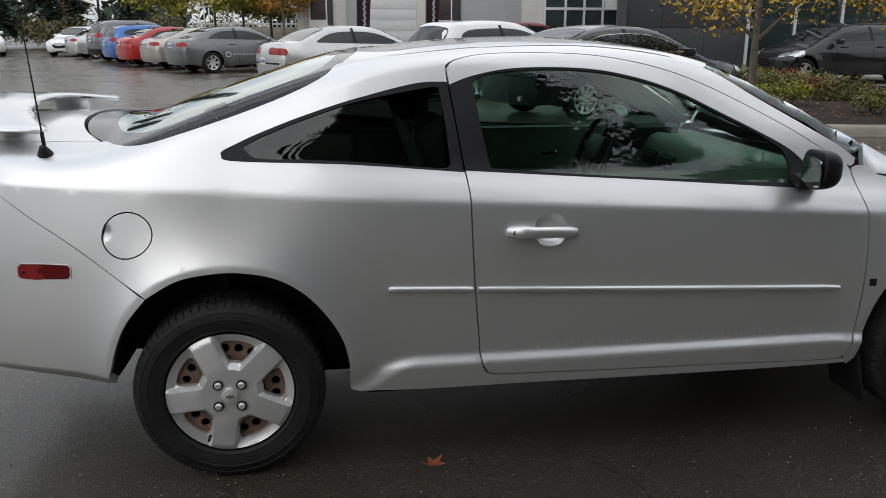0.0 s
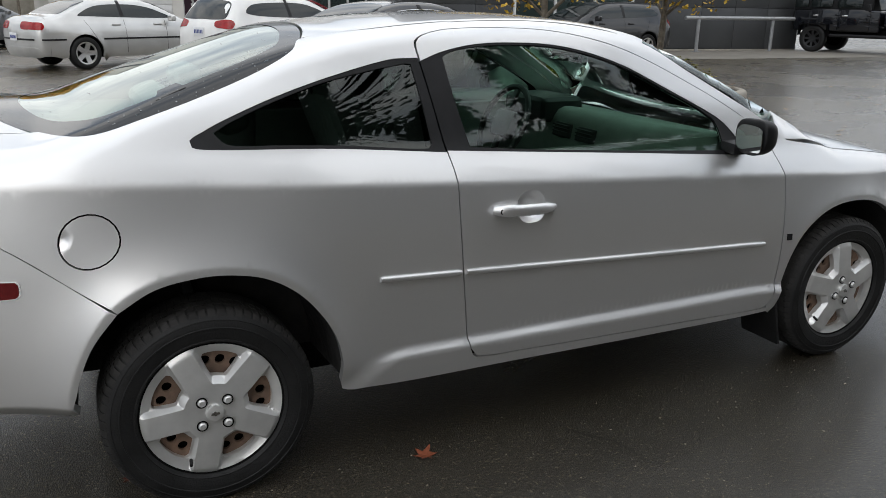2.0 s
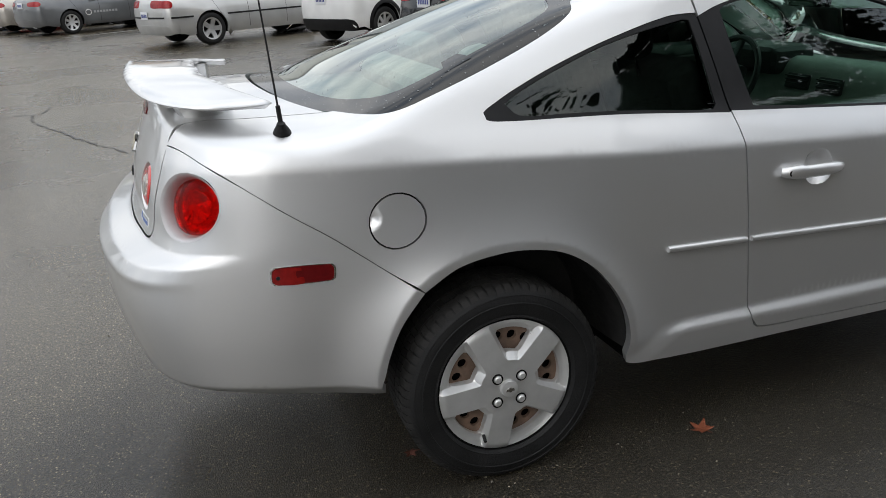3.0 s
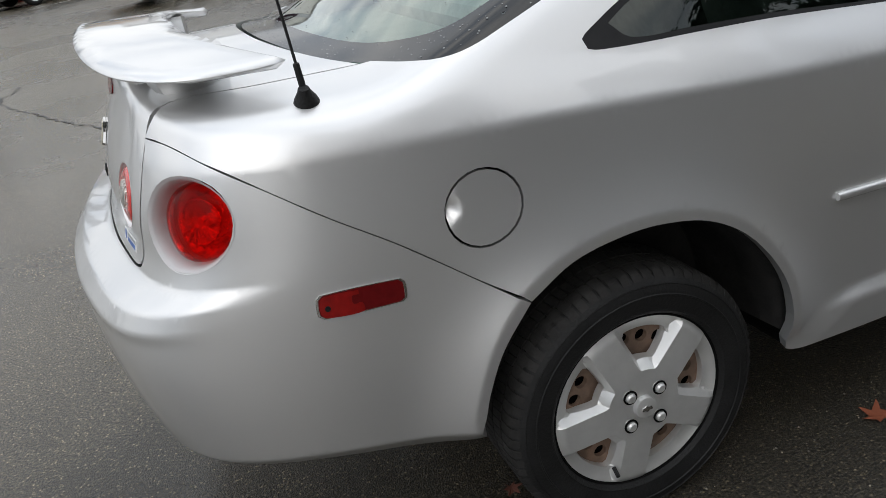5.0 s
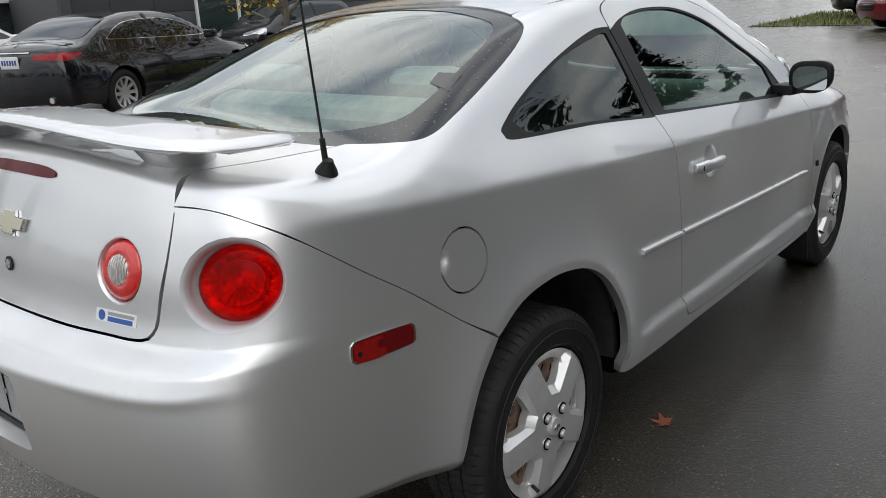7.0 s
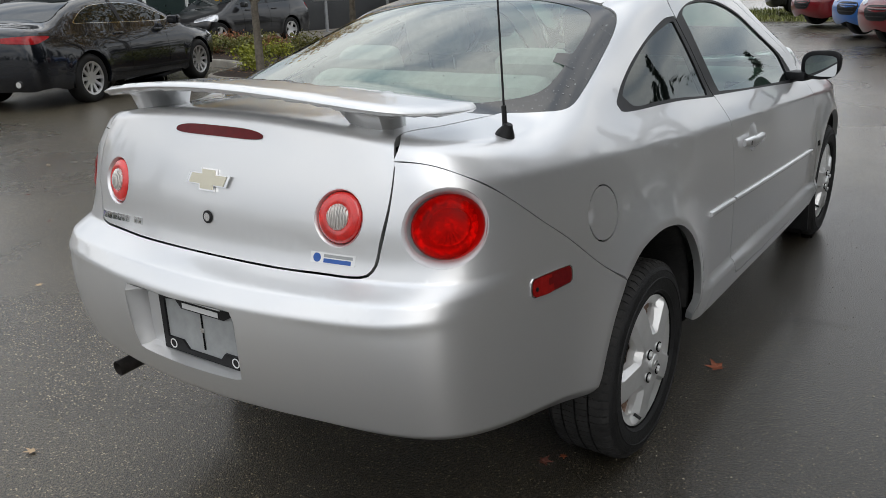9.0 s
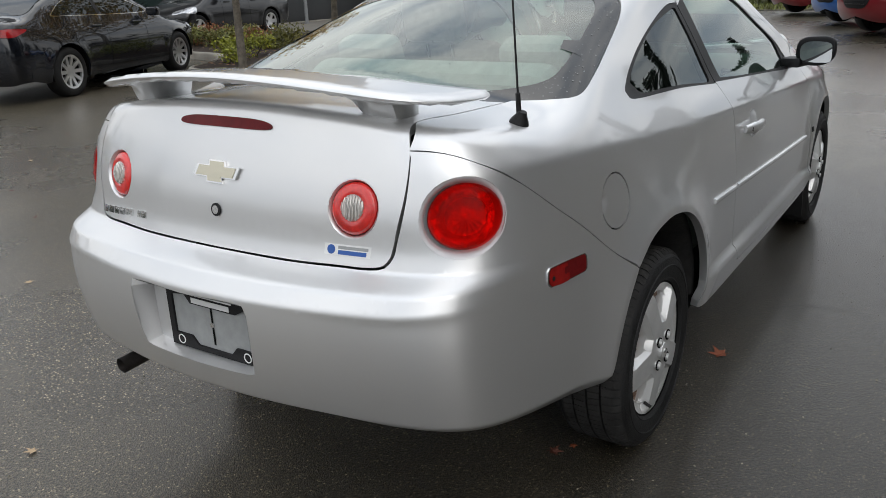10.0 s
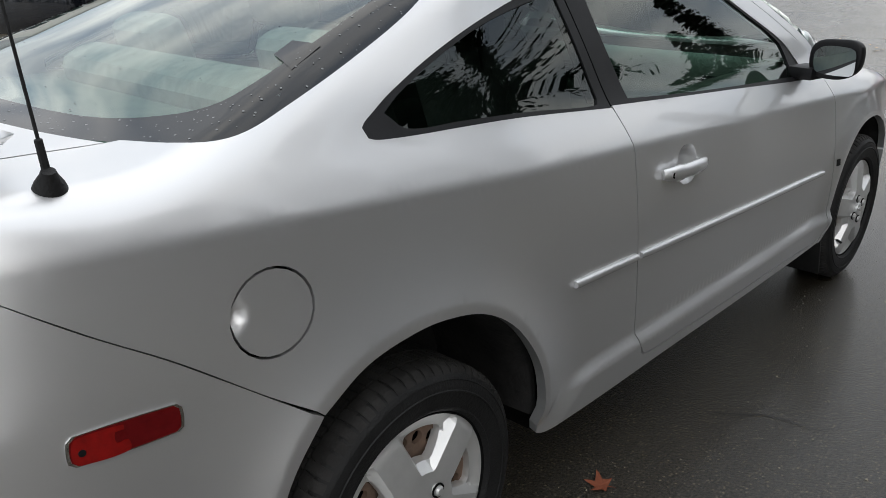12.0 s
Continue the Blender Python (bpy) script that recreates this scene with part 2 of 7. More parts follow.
def solid(p):
    x, y, z = p[..., 0], p[..., 1], p[..., 2]
    ay = np.abs(y)
    g = z - (roof_x(x + .10 * y * y * np.sign(.9 - x)) - .075 * y * y - .10 * (y * y - .26) * smooth(.62, .35, x) * smooth(-.52, -.15, x))
    d = z - (deck_x(x) - .06 * y * y * smooth(3.2, 2.2, x) - .09 * y * y)
    narrow = smooth(1.05, 1.35, z) * (.07 * smooth(.95, -.2, x) + .05 * smooth(1.5, 2.3, x))
    s = ay - side(x, z) + narrow + .022 * smooth(.52, 1.0, z) * smooth(.45, .0, x)
    top = -smax(-g * .9, -d, .022)
    rear = (rear_z(z) + (.19 + .07 * smooth(.8, .7, z)) * y * y - x) * .95
    round_corner = soft_max(s, rear, 1.45 * (.18 * smooth(.6, .9, z) + .14 * smooth(.9, .6, z)))
    # the deck ends in a crease that fades along the wings
    f = smax(round_corner, top, .048 - .024 * smooth(-.45, -.75, x))
    f = smax(f, x - nose_z(z) + .27 * y * y, .18)
    # the bumper turns in along a crease just above its lower edge
    f = f + .75 * smax(.385 + .11 * (-.36 - x) - z, 0 * z, .006) * smooth(-.28, -.36, x)
    f = smax(f, .17 + .05 * smooth(-.3, -1, x) - z, .05)
    return f


def cast(p, d, form=None):
    """First points at which rays from p along d meet a form (the coupe's, if none is named)."""
    form = form or solid
    p, d = np.asarray(p, float), np.asarray(d, float)
    t = np.zeros(len(p))
    for _ in range(90):
        f = form(p + t[:, None] * d)
        t = t + np.clip(f, -.05, 1) * .7
        if np.abs(f).max() < 1e-5:
            break
    return p + t[:, None] * d


def normal(p, form=None):
    form = form or solid
    e, n = 2e-3, np.zeros_like(p)
    for k in range(3):
        o = np.zeros(3)
        o[k] = e
        n[:, k] = form(p + o) - form(p - o)
    return n / np.linalg.norm(n, axis=1, keepdims=True)


def snap(points, form=None):
    """The points moved straight onto the form."""
    p = np.array(points, float)
    for _ in range(8):
        p = p - (form or solid)(p)[:, None] * normal(p, form)
    return p
# ---- mesh tools ----
from mathutils.geometry import delaunay_2d_cdt


def thing(name, label, category, at=None, group="", kind=""):
    ob = new(name)
    ob.empty_display_size = 0.2
    if at is not None:
        ob.matrix_world = at
    return tagged(ob, label, category, group, kind)


def mesh_object(name, me, mat, parent=None, label=""):
    ob = new(name, me)
    if mat is not None and not me.materials:
        me.materials.append(mat)
    if parent is not None:
        ob.parent = parent
    return tagged(ob, label) if label else ob


def part(name, bm, mat, parent=None, label="", flat=False, angle=35):
    """Links a bmesh as one mesh object; edges sharper than the angle stay sharp."""
    me = bpy.data.meshes.new(name)
    if not flat:
        for f in bm.faces:
            f.smooth = True
        for e in bm.edges:
            if len(e.link_faces) == 2 and e.calc_face_angle(0) > radians(angle):
                e.smooth = False
    bm.to_mesh(me)
    bm.free()
    return mesh_object(name, me, mat, parent, label)


def raw(name, verts, faces, mat, parent=None, label="", smooth_shade=True, normals=None):
    me = bpy.data.meshes.new(name)
    me.from_pydata([tuple(v) for v in verts], [], faces)
    if smooth_shade:
        me.polygons.foreach_set("use_smooth", [True] * len(me.polygons))
    if normals is not None:
        me.normals_split_custom_set_from_vertices([tuple(v) for v in normals])
    me.update()
    return mesh_object(name, me, mat, parent, label)


def box_bm(sx, sy, sz, at=(0, 0, 0), bevel=0.0, turn=(0, 0, 0), bm=None, segments=2):
    """A box with its middle at `at`, edges rounded."""
    b = bmesh.new()
    bmesh.ops.create_cube(b, size=1, matrix=Matrix.Diagonal((sx, sy, sz, 1)))
    if bevel:
        bmesh.ops.bevel(b, geom=b.edges[:], offset=bevel, segments=segments, profile=0.6, affect="EDGES")
    b.transform(pose(*at, *turn))
    if bm is None:
        return b
    join(bm, b)
    return bm


def join(bm, other):
    me = bpy.data.meshes.new("tmp")
    other.to_mesh(me)
    other.free()
    bm.from_mesh(me)
    bpy.data.meshes.remove(me)
    return bm


def revolve(profile, segments=48, axis="y", bm=None, closed=False):
    """Turns a (radius, along) profile round an axis."""
    b = bm or bmesh.new()
    rings = []
    for i in range(segments):
        a = 2 * math.pi * i / segments
        ring = []
        for r, h in profile:
            u, v = r * math.cos(a), r * math.sin(a)
            ring.append(b.verts.new({"y": (u, h, v), "z": (u, v, h), "x": (h, u, v)}[axis]))
        rings.append(ring)
    n = len(profile)
    for i in range(segments):
        p, q = rings[i], rings[(i + 1) % segments]
        for k in range(n if closed else n - 1):
            b.faces.new((p[k], p[(k + 1) % n], q[(k + 1) % n], q[k]))
    bmesh.ops.recalc_face_normals(b, faces=b.faces[:])
    return b


def tube(points, radius, segments=10, taper=None, caps=True):
    """A round bar along points; radius is one number or one for each point."""
    b, rings = bmesh.new(), []
    pts = [Vector(p) for p in points]
    rad = radius if isinstance(radius, (list, tuple)) else [radius] * len(pts)
    up = Vector((0, 0, 1))
    for i, p in enumerate(pts):
        d = (pts[min(i + 1, len(pts) - 1)] - pts[max(i - 1, 0)]).normalized()
        s = d.cross(up if abs(d.z) < 0.9 else Vector((1, 0, 0))).normalized()
        t = s.cross(d)
        rings.append([b.verts.new(p + rad[i] * (math.cos(2 * math.pi * k / segments) * s + math.sin(2 * math.pi * k / segments) * t)) for k in range(segments)])
    for a, c in zip(rings, rings[1:]):
        for k in range(segments):
            b.faces.new((a[k], a[(k + 1) % segments], c[(k + 1) % segments], c[k]))
    if caps:
        b.faces.new(rings[0][::-1])
        b.faces.new(rings[-1])
    bmesh.ops.recalc_face_normals(b, faces=b.faces[:])
    return b


def rounded(points, step, sharp=()):
    """A closed smooth curve through points (any dimension); corners whose index is in sharp stay corners."""
    p = np.array(points, float)
    n, out = len(p), []
    for i in range(n):
        a, b, c, d = p[(i - 1) % n], p[i], p[(i + 1) % n], p[(i + 2) % n]
        l = np.linalg.norm(c - b)
        m0 = (c - b) if i in sharp else (c - a) * l / (l + np.linalg.norm(b - a) + 1e-9)
        m1 = (c - b) if (i + 1) % n in sharp else (d - b) * l / (l + np.linalg.norm(d - c) + 1e-9)
        k = max(1, int(round(l / step)))
        for t in np.arange(k) / k:
            out.append((2 * t**3 - 3 * t**2 + 1) * b + (t**3 - 2 * t**2 + t) * m0 + (3 * t**2 - 2 * t**3) * c + (t**3 - t**2) * m1)
    return np.array(out)


def inside(pts, loop):
    x, y = pts[:, 0:1], pts[:, 1:2]
    a, b = loop, np.roll(loop, -1, 0)
    hit = ((a[:, 1] > y) != (b[:, 1] > y)) & (x < (b[:, 0] - a[:, 0]) * (y - a[:, 1]) / (b[:, 1] - a[:, 1] + 1e-12) + a[:, 0])
    return hit.sum(1) % 2 == 1


def fill(loops, step, more=None, creases=()):
    """Triangles that fill the first 2D loop but for the others, on an even grid and further points; edges run along the creases."""
    lo, hi = loops[0].min(0), loops[0].max(0)
    gx, gy = np.meshgrid(np.arange(lo[0], hi[0], step), np.arange(lo[1], hi[1], step * 0.9))
    gx[1::2] += step / 2
    g = np.stack([gx.ravel(), gy.ravel()], 1)
    keep = inside(g, loops[0])
    for h in loops[1:]:
        keep &= ~inside(g, h)
    g = g[keep]
    edge = np.concatenate([*loops, *creases])
    if len(g):
        near = np.full(len(g), 9.0)
        for i in range(0, len(edge), 200):
            near = np.minimum(near, np.linalg.norm(g[:, None] - edge[None, i:i + 200], axis=2).min(1))
        g = g[near > step * 0.45]
    if more is not None and len(more):
        g = np.concatenate([g, more])
    edges, base = [], 0
    for h in loops:
        edges += [(base + i, base + (i + 1) % len(h)) for i in range(len(h))]
        base += len(h)
    for h in creases:
        edges += [(base + i, base + i + 1) for i in range(len(h) - 1)]
        base += len(h)
    v = np.concatenate([edge, g])
    out = delaunay_2d_cdt([Vector(q) for q in v], edges, [], 0, 1e-7)
    verts, tris = np.array([tuple(q) for q in out[0]]), np.array(out[2])
    mid = verts[tris].mean(1)
    keep = inside(mid, loops[0])
    for h in loops[1:]:
        keep &= ~inside(mid, h)
    return verts, tris[keep]


SIDE_RAY = np.array((0, 1, -1)) / math.sqrt(2)
PLAIN_SIDE, DOWN, FORWARD = np.array((0., 1, 0)), np.array((0., 0, -1)), np.array((1., 0, 0))
LID_RAY = np.array((1, 0, -1)) / math.sqrt(2)
CORNER_RAY = np.array((1, .8, -.30)) / np.linalg.norm((1, .8, -.30))


def axes_of(d):
    e1 = np.cross(d, (0, 0, 1.0)) if abs(d[2]) < 0.9 else np.array((1.0, 0, 0)) - d[0] * d
    e1 = e1 / np.linalg.norm(e1)
    return e1, np.cross(e1, d)


def skin(outline, d, holes=(), step=0.03, edge_step=0.018, lift=0.0, depth=0.025, sharp=(), hole_sharp=(), dent=None, form=None, refine=0):
    """A sheet on the coupe's form inside an outline of points near it, seen along d, with its edges turned in. Gives vertices, faces, normals."""
    e1, e2 = axes_of(d)
    loops = [rounded(snap(outline, form) @ np.stack([e1, e2], 1), edge_step, sharp)]
    for k, h in enumerate(holes):
        loops.append(rounded(snap(h, form) @ np.stack([e1, e2], 1), edge_step, hole_sharp[k] if k < len(hole_sharp) else ()))
    v2, tris = fill(loops, step)
    p = cast(v2[:, :1] * e1 + v2[:, 1:] * e2 - 3.0 * d, np.broadcast_to(d, (len(v2), 3)), form)
    nrm = normal(p, form)
    more = np.zeros((0, 2))
    for _ in range(refine):
        # finer where the form turns sharply
        e = np.sort(np.concatenate([tris[:, [0, 1]], tris[:, [1, 2]], tris[:, [2, 0]]]), 1)
        e, times = np.unique(e, axis=0, return_counts=True)
        e = e[times == 2]
        turn = np.einsum("ij,ij->i", nrm[e[:, 0]], nrm[e[:, 1]])
        wide = np.linalg.norm(v2[e[:, 0]] - v2[e[:, 1]], axis=1)
        e = e[(turn < math.cos(radians(4.5))) & (wide > .007)]
        if not len(e):
            break
        more = np.concatenate([more, v2[e].mean(1)])
        v2, tris = fill(loops, step, more)
        p = cast(v2[:, :1] * e1 + v2[:, 1:] * e2 - 3.0 * d, np.broadcast_to(d, (len(v2), 3)), form)
        nrm = normal(p, form)
    p = p + lift * nrm
    if dent is not None:
        p = dent(p, nrm)
    a, b, c = p[tris[:, 0]], p[tris[:, 1]], p[tris[:, 2]]
    flip = np.einsum("ij,ij->i", np.cross(b - a, c - a), nrm[tris[:, 0]]) < 0
    tris[flip] = tris[flip][:, ::-1]
    if dent is not None:
        bent = np.zeros_like(p)
        fn = np.cross(p[tris[:, 1]] - p[tris[:, 0]], p[tris[:, 2]] - p[tris[:, 0]])
        for k in range(3):
            np.add.at(bent, tris[:, k], fn)
        nrm = bent / (np.linalg.norm(bent, axis=1, keepdims=True) + 1e-12)
    faces = [tuple(int(i) for i in t) for t in tris]
    verts, norms = [p], [nrm]
    if depth:
        half = {}
        for t in faces:
            for i in range(3):
                e = (t[i], t[(i + 1) % 3])
                half[e] = 1
        rim = [e for e in half if (e[1], e[0]) not in half]
        base = len(p)
        ext, en, count = [], [], 0
        for a, b in rim:
            side_n = np.cross(p[b] - p[a], nrm[a])
            side_n = side_n / (np.linalg.norm(side_n) + 1e-12)
            ext += [p[a], p[b], p[b] - depth * nrm[b], p[a] - depth * nrm[a]]
            en += [side_n] * 4
            k = base + 4 * count
            faces.append((k + 1, k, k + 3, k + 2))
            count += 1
        if ext:
            verts.append(np.array(ext))
            norms.append(np.array(en))
    return np.concatenate(verts), faces, np.concatenate(norms)


def mirrored(s):
    v, f, n = s
    return v * (1, -1, 1), [t[::-1] for t in f], n * (1, -1, 1)


def both(s):
    m, k = mirrored(s), len(s[0])
    return np.concatenate([s[0], m[0]]), s[1] + [tuple(i + k for i in t) for t in m[1]], np.concatenate([s[2], m[2]])


def sheet(name, s, mat, parent, label=""):
    return raw(name, s[0], s[1], mat, parent, label, True, s[2])


def plate(loops, height, depth, step=.012, up=(0, -1, 0), right=(1, 0, 0), over=(0, 0, 1), creases=()):
    """A flat piece with holes, pressed to a height(u, v), its edges turned in by depth. Gives a bmesh."""
    v2, tris = fill(loops, step, None, creases)
    up, right, over = Vector(up), Vector(right), Vector(over)
    b = bmesh.new()
    vs = [b.verts.new(right * u + over * v + up * height(u, v)) for u, v in v2]
    for t in tris:
        f = b.faces.new([vs[i] for i in t])
        f.normal_update()
        if f.normal.dot(up) < 0:
            f.normal_flip()
    rim = [e for e in b.edges if len(e.link_faces) == 1]
    out = bmesh.ops.extrude_edge_only(b, edges=rim)["geom"]
    for e in out:
        if isinstance(e, bmesh.types.BMVert):
            e.co -= up * depth
    return b


def circle(cx, cy, r, n=32, r2=None, turn=0.0):
    a = np.arange(n) * 2 * math.pi / n
    u, v = r * np.cos(a), (r2 or r) * np.sin(a)
    return np.stack([cx + u * math.cos(turn) - v * math.sin(turn), cy + u * math.sin(turn) + v * math.cos(turn)], 1)


def slab(points, z0, z1, bevel=0.0):
    """An upright prism on a plan outline."""
    b = bmesh.new()
    low = [b.verts.new((x, y, z0)) for x, y in points]
    f = b.faces.new(low)
    top = bmesh.ops.extrude_face_region(b, geom=[f])["geom"]
    for v in top:
        if isinstance(v, bmesh.types.BMVert):
            v.co.z = z1
    bmesh.ops.recalc_face_normals(b, faces=b.faces[:])
    if bevel:
        bmesh.ops.bevel(b, geom=[e for e in b.edges], offset=bevel, segments=2, affect="EDGES")
    return b
# ---- ground ----
def ground_z(x, y):
    r = math.hypot(x - 0.8, y)
    return (0.006 * x - 0.004 * max(-30, min(40, y))) * float(smooth(3.0, 9.0, r)) if r < 80 else 0.0


def asphalt():
    m = bpy.data.materials.new("wet_asphalt")
    m.use_nodes = True
    n, l = m.node_tree.nodes, m.node_tree.links
    b, tc = n["Principled BSDF"], n.new("ShaderNodeTexCoord")

    def noise_node(scale, detail, rough=0.6):
        t = n.new("ShaderNodeTexNoise")
        t.inputs["Scale"].default_value, t.inputs["Detail"].default_value, t.inputs["Roughness"].default_value = scale, detail, rough
        l.new(tc.outputs["Object"], t.inputs["Vector"])
        return t

    def ramp(src, p0, c0, p1, c1):
        r = n.new("ShaderNodeValToRGB")
        r.color_ramp.elements[0].position, r.color_ramp.elements[0].color = p0, (*c0, 1)
        r.color_ramp.elements[1].position, r.color_ramp.elements[1].color = p1, (*c1, 1)
        l.new(src, r.inputs["Fac"])
        return r
    wet, grit, stone = noise_node(0.35, 5), noise_node(120, 4, 0.8), n.new("ShaderNodeTexVoronoi")
    stone.inputs["Scale"].default_value = 210
    l.new(tc.outputs["Object"], stone.inputs["Vector"])
    base = ramp(grit.outputs["Fac"], 0.42, (0.003, 0.0026, 0.0018), 0.62, (0.062, 0.052, 0.036))
    damp = ramp(wet.outputs["Fac"], 0.38, (0.62, 0.61, 0.60), 0.62, (1.15, 1.15, 1.15))
    mix = n.new("ShaderNodeMix")
    mix.data_type, mix.blend_type, mix.inputs[0].default_value = "RGBA", "MULTIPLY", 1.0
    l.new(base.outputs["Color"], mix.inputs[6])
    l.new(damp.outputs["Color"], mix.inputs[7])
    l.new(mix.outputs[2], b.inputs["Base Color"])
    speck = n.new("ShaderNodeTexVoronoi")
    speck.inputs["Scale"].default_value = 105
    l.new(tc.outputs["Object"], speck.inputs["Vector"])
    pale = ramp(speck.outputs["Color"], 0.57, (0, 0, 0), 0.90, (1, 1, 1))
    near_c = ramp(speck.outputs["Distance"], 0.22, (1, 1, 1), 0.42, (0, 0, 0))
    both_f, grains = n.new("ShaderNodeMath"), n.new("ShaderNodeMix")
    both_f.operation = "MULTIPLY"
    l.new(pale.outputs["Color"], both_f.inputs[0])
    l.new(near_c.outputs["Color"], both_f.inputs[1])
    grains.data_type = "RGBA"
    grains.inputs[7].default_value = (0.20, 0.165, 0.105, 1)
    l.new(both_f.outputs["Value"], grains.inputs[0])
    l.new(mix.outputs[2], grains.inputs[6])
    # shade painted into the damp brown beside the car, sky sheen into grey beyond
    off, size, far, edge, dry_lit, tone = n.new("ShaderNodeVectorMath"), n.new("ShaderNodeVectorMath"), n.new("ShaderNodeVectorMath"), n.new("ShaderNodeMath"), n.new("ShaderNodeMapRange"), n.new("ShaderNodeMix")
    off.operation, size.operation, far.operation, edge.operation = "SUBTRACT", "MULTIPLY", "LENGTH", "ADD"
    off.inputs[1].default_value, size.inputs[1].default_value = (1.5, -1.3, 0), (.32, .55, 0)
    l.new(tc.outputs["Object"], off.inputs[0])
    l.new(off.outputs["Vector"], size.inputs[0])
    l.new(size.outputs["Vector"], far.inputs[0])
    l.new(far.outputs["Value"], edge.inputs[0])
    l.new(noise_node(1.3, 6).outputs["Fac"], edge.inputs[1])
    dry_lit.inputs["From Min"].default_value, dry_lit.inputs["From Max"].default_value = 1.15, 1.85
    l.new(edge.outputs["Value"], dry_lit.inputs["Value"])
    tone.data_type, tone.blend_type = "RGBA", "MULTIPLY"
    # paler base colour outside the patch stands in for reflected sky
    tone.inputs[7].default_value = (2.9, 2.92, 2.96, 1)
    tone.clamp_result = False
    l.new(dry_lit.outputs["Result"], tone.inputs[0])
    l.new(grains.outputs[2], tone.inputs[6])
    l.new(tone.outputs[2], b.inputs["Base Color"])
    rough = ramp(wet.outputs["Fac"], 0.36, (0.20, 0.20, 0.20), 0.66, (0.40, 0.40, 0.40))
    l.new(rough.outputs["Color"], b.inputs["Roughness"])
    b.inputs["Specular IOR Level"].default_value = 0.32
    b.inputs["Coat Weight"].default_value, b.inputs["Coat Roughness"].default_value, b.inputs["Coat IOR"].default_value = 0.55, 0.24, 1.45
    bump = n.new("ShaderNodeBump")
    bump.inputs["Strength"].default_value, bump.inputs["Distance"].default_value = 1.0, 0.0030
    add = n.new("ShaderNodeMath")
    l.new(stone.outputs["Distance"], add.inputs[0])
    l.new(grit.outputs["Fac"], add.inputs[1])
    l.new(add.outputs["Value"], bump.inputs["Height"])
    l.new(bump.outputs["Normal"], b.inputs["Normal"])
    return m


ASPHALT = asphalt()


def build_ground():
    xs = np.concatenate([np.linspace(-900, -40, 8), np.linspace(-32, 48, 81), np.linspace(60, 900, 8)])
    ys = np.concatenate([np.linspace(-900, -40, 8), np.linspace(-32, 64, 97), np.linspace(80, 900, 8)])
    verts = [(x, y, ground_z(x, y)) for y in ys for x in xs]
    n = len(xs)
    faces = [(j * n + i, j * n + i + 1, (j + 1) * n + i + 1, (j + 1) * n + i) for j in range(len(ys) - 1) for i in range(n - 1)]
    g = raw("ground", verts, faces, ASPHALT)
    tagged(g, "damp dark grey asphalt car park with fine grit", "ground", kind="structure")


def build_grit():
    """Loose grit on the asphalt round the car."""
    rng = random.Random(77)
    v, f = [], []
    for k in range(4200):
        if k % 2:
            x, y = rng.uniform(-3.2, 4.2), rng.uniform(-3.0, -.7)
        else:
            x, y = rng.uniform(-4.5, .6), rng.uniform(-2.6, 5.0)
        if -1.0 < x < 3.5 and abs(y) < .62:
            continue
        s = .0020 + .0040 * rng.random()**3
        z, o, a = ground_z(x, y) + .001, len(v), rng.uniform(0, 6.28)
        for i in range(4):
            b = a + i * 1.571 + rng.uniform(-.3, .3)
            r = s * rng.uniform(.6, 1.2)
            v.append((x + r * math.cos(b), y + r * math.sin(b), z))
        v.append((x + s * .2, y, z + s * rng.uniform(.5, 1.0)))
        f += [(o, o + 1, o + 4), (o + 1, o + 2, o + 4), (o + 2, o + 3, o + 4), (o + 3, o, o + 4)]
    m = material("grit_stone", (0.30, 0.27, 0.22), rough=0.6, second=(0.10, 0.09, 0.08), scale=3)
    n, l = m.node_tree.nodes, m.node_tree.links
    g, r = n.new("ShaderNodeNewGeometry"), n.new("ShaderNodeValToRGB")
    r.color_ramp.elements[0].position, r.color_ramp.elements[0].color = 0.30, (0.11, 0.10, 0.08, 1)
    r.color_ramp.elements[1].position, r.color_ramp.elements[1].color = 0.95, (0.36, 0.32, 0.24, 1)
    l.new(g.outputs["Random Per Island"], r.inputs["Fac"])
    l.new(r.outputs["Color"], n["Principled BSDF"].inputs["Base Color"])
    tagged(raw("grit", v, f, m, smooth_shade=False), "fine loose grit scattered on the asphalt", "grit", kind="stuff")


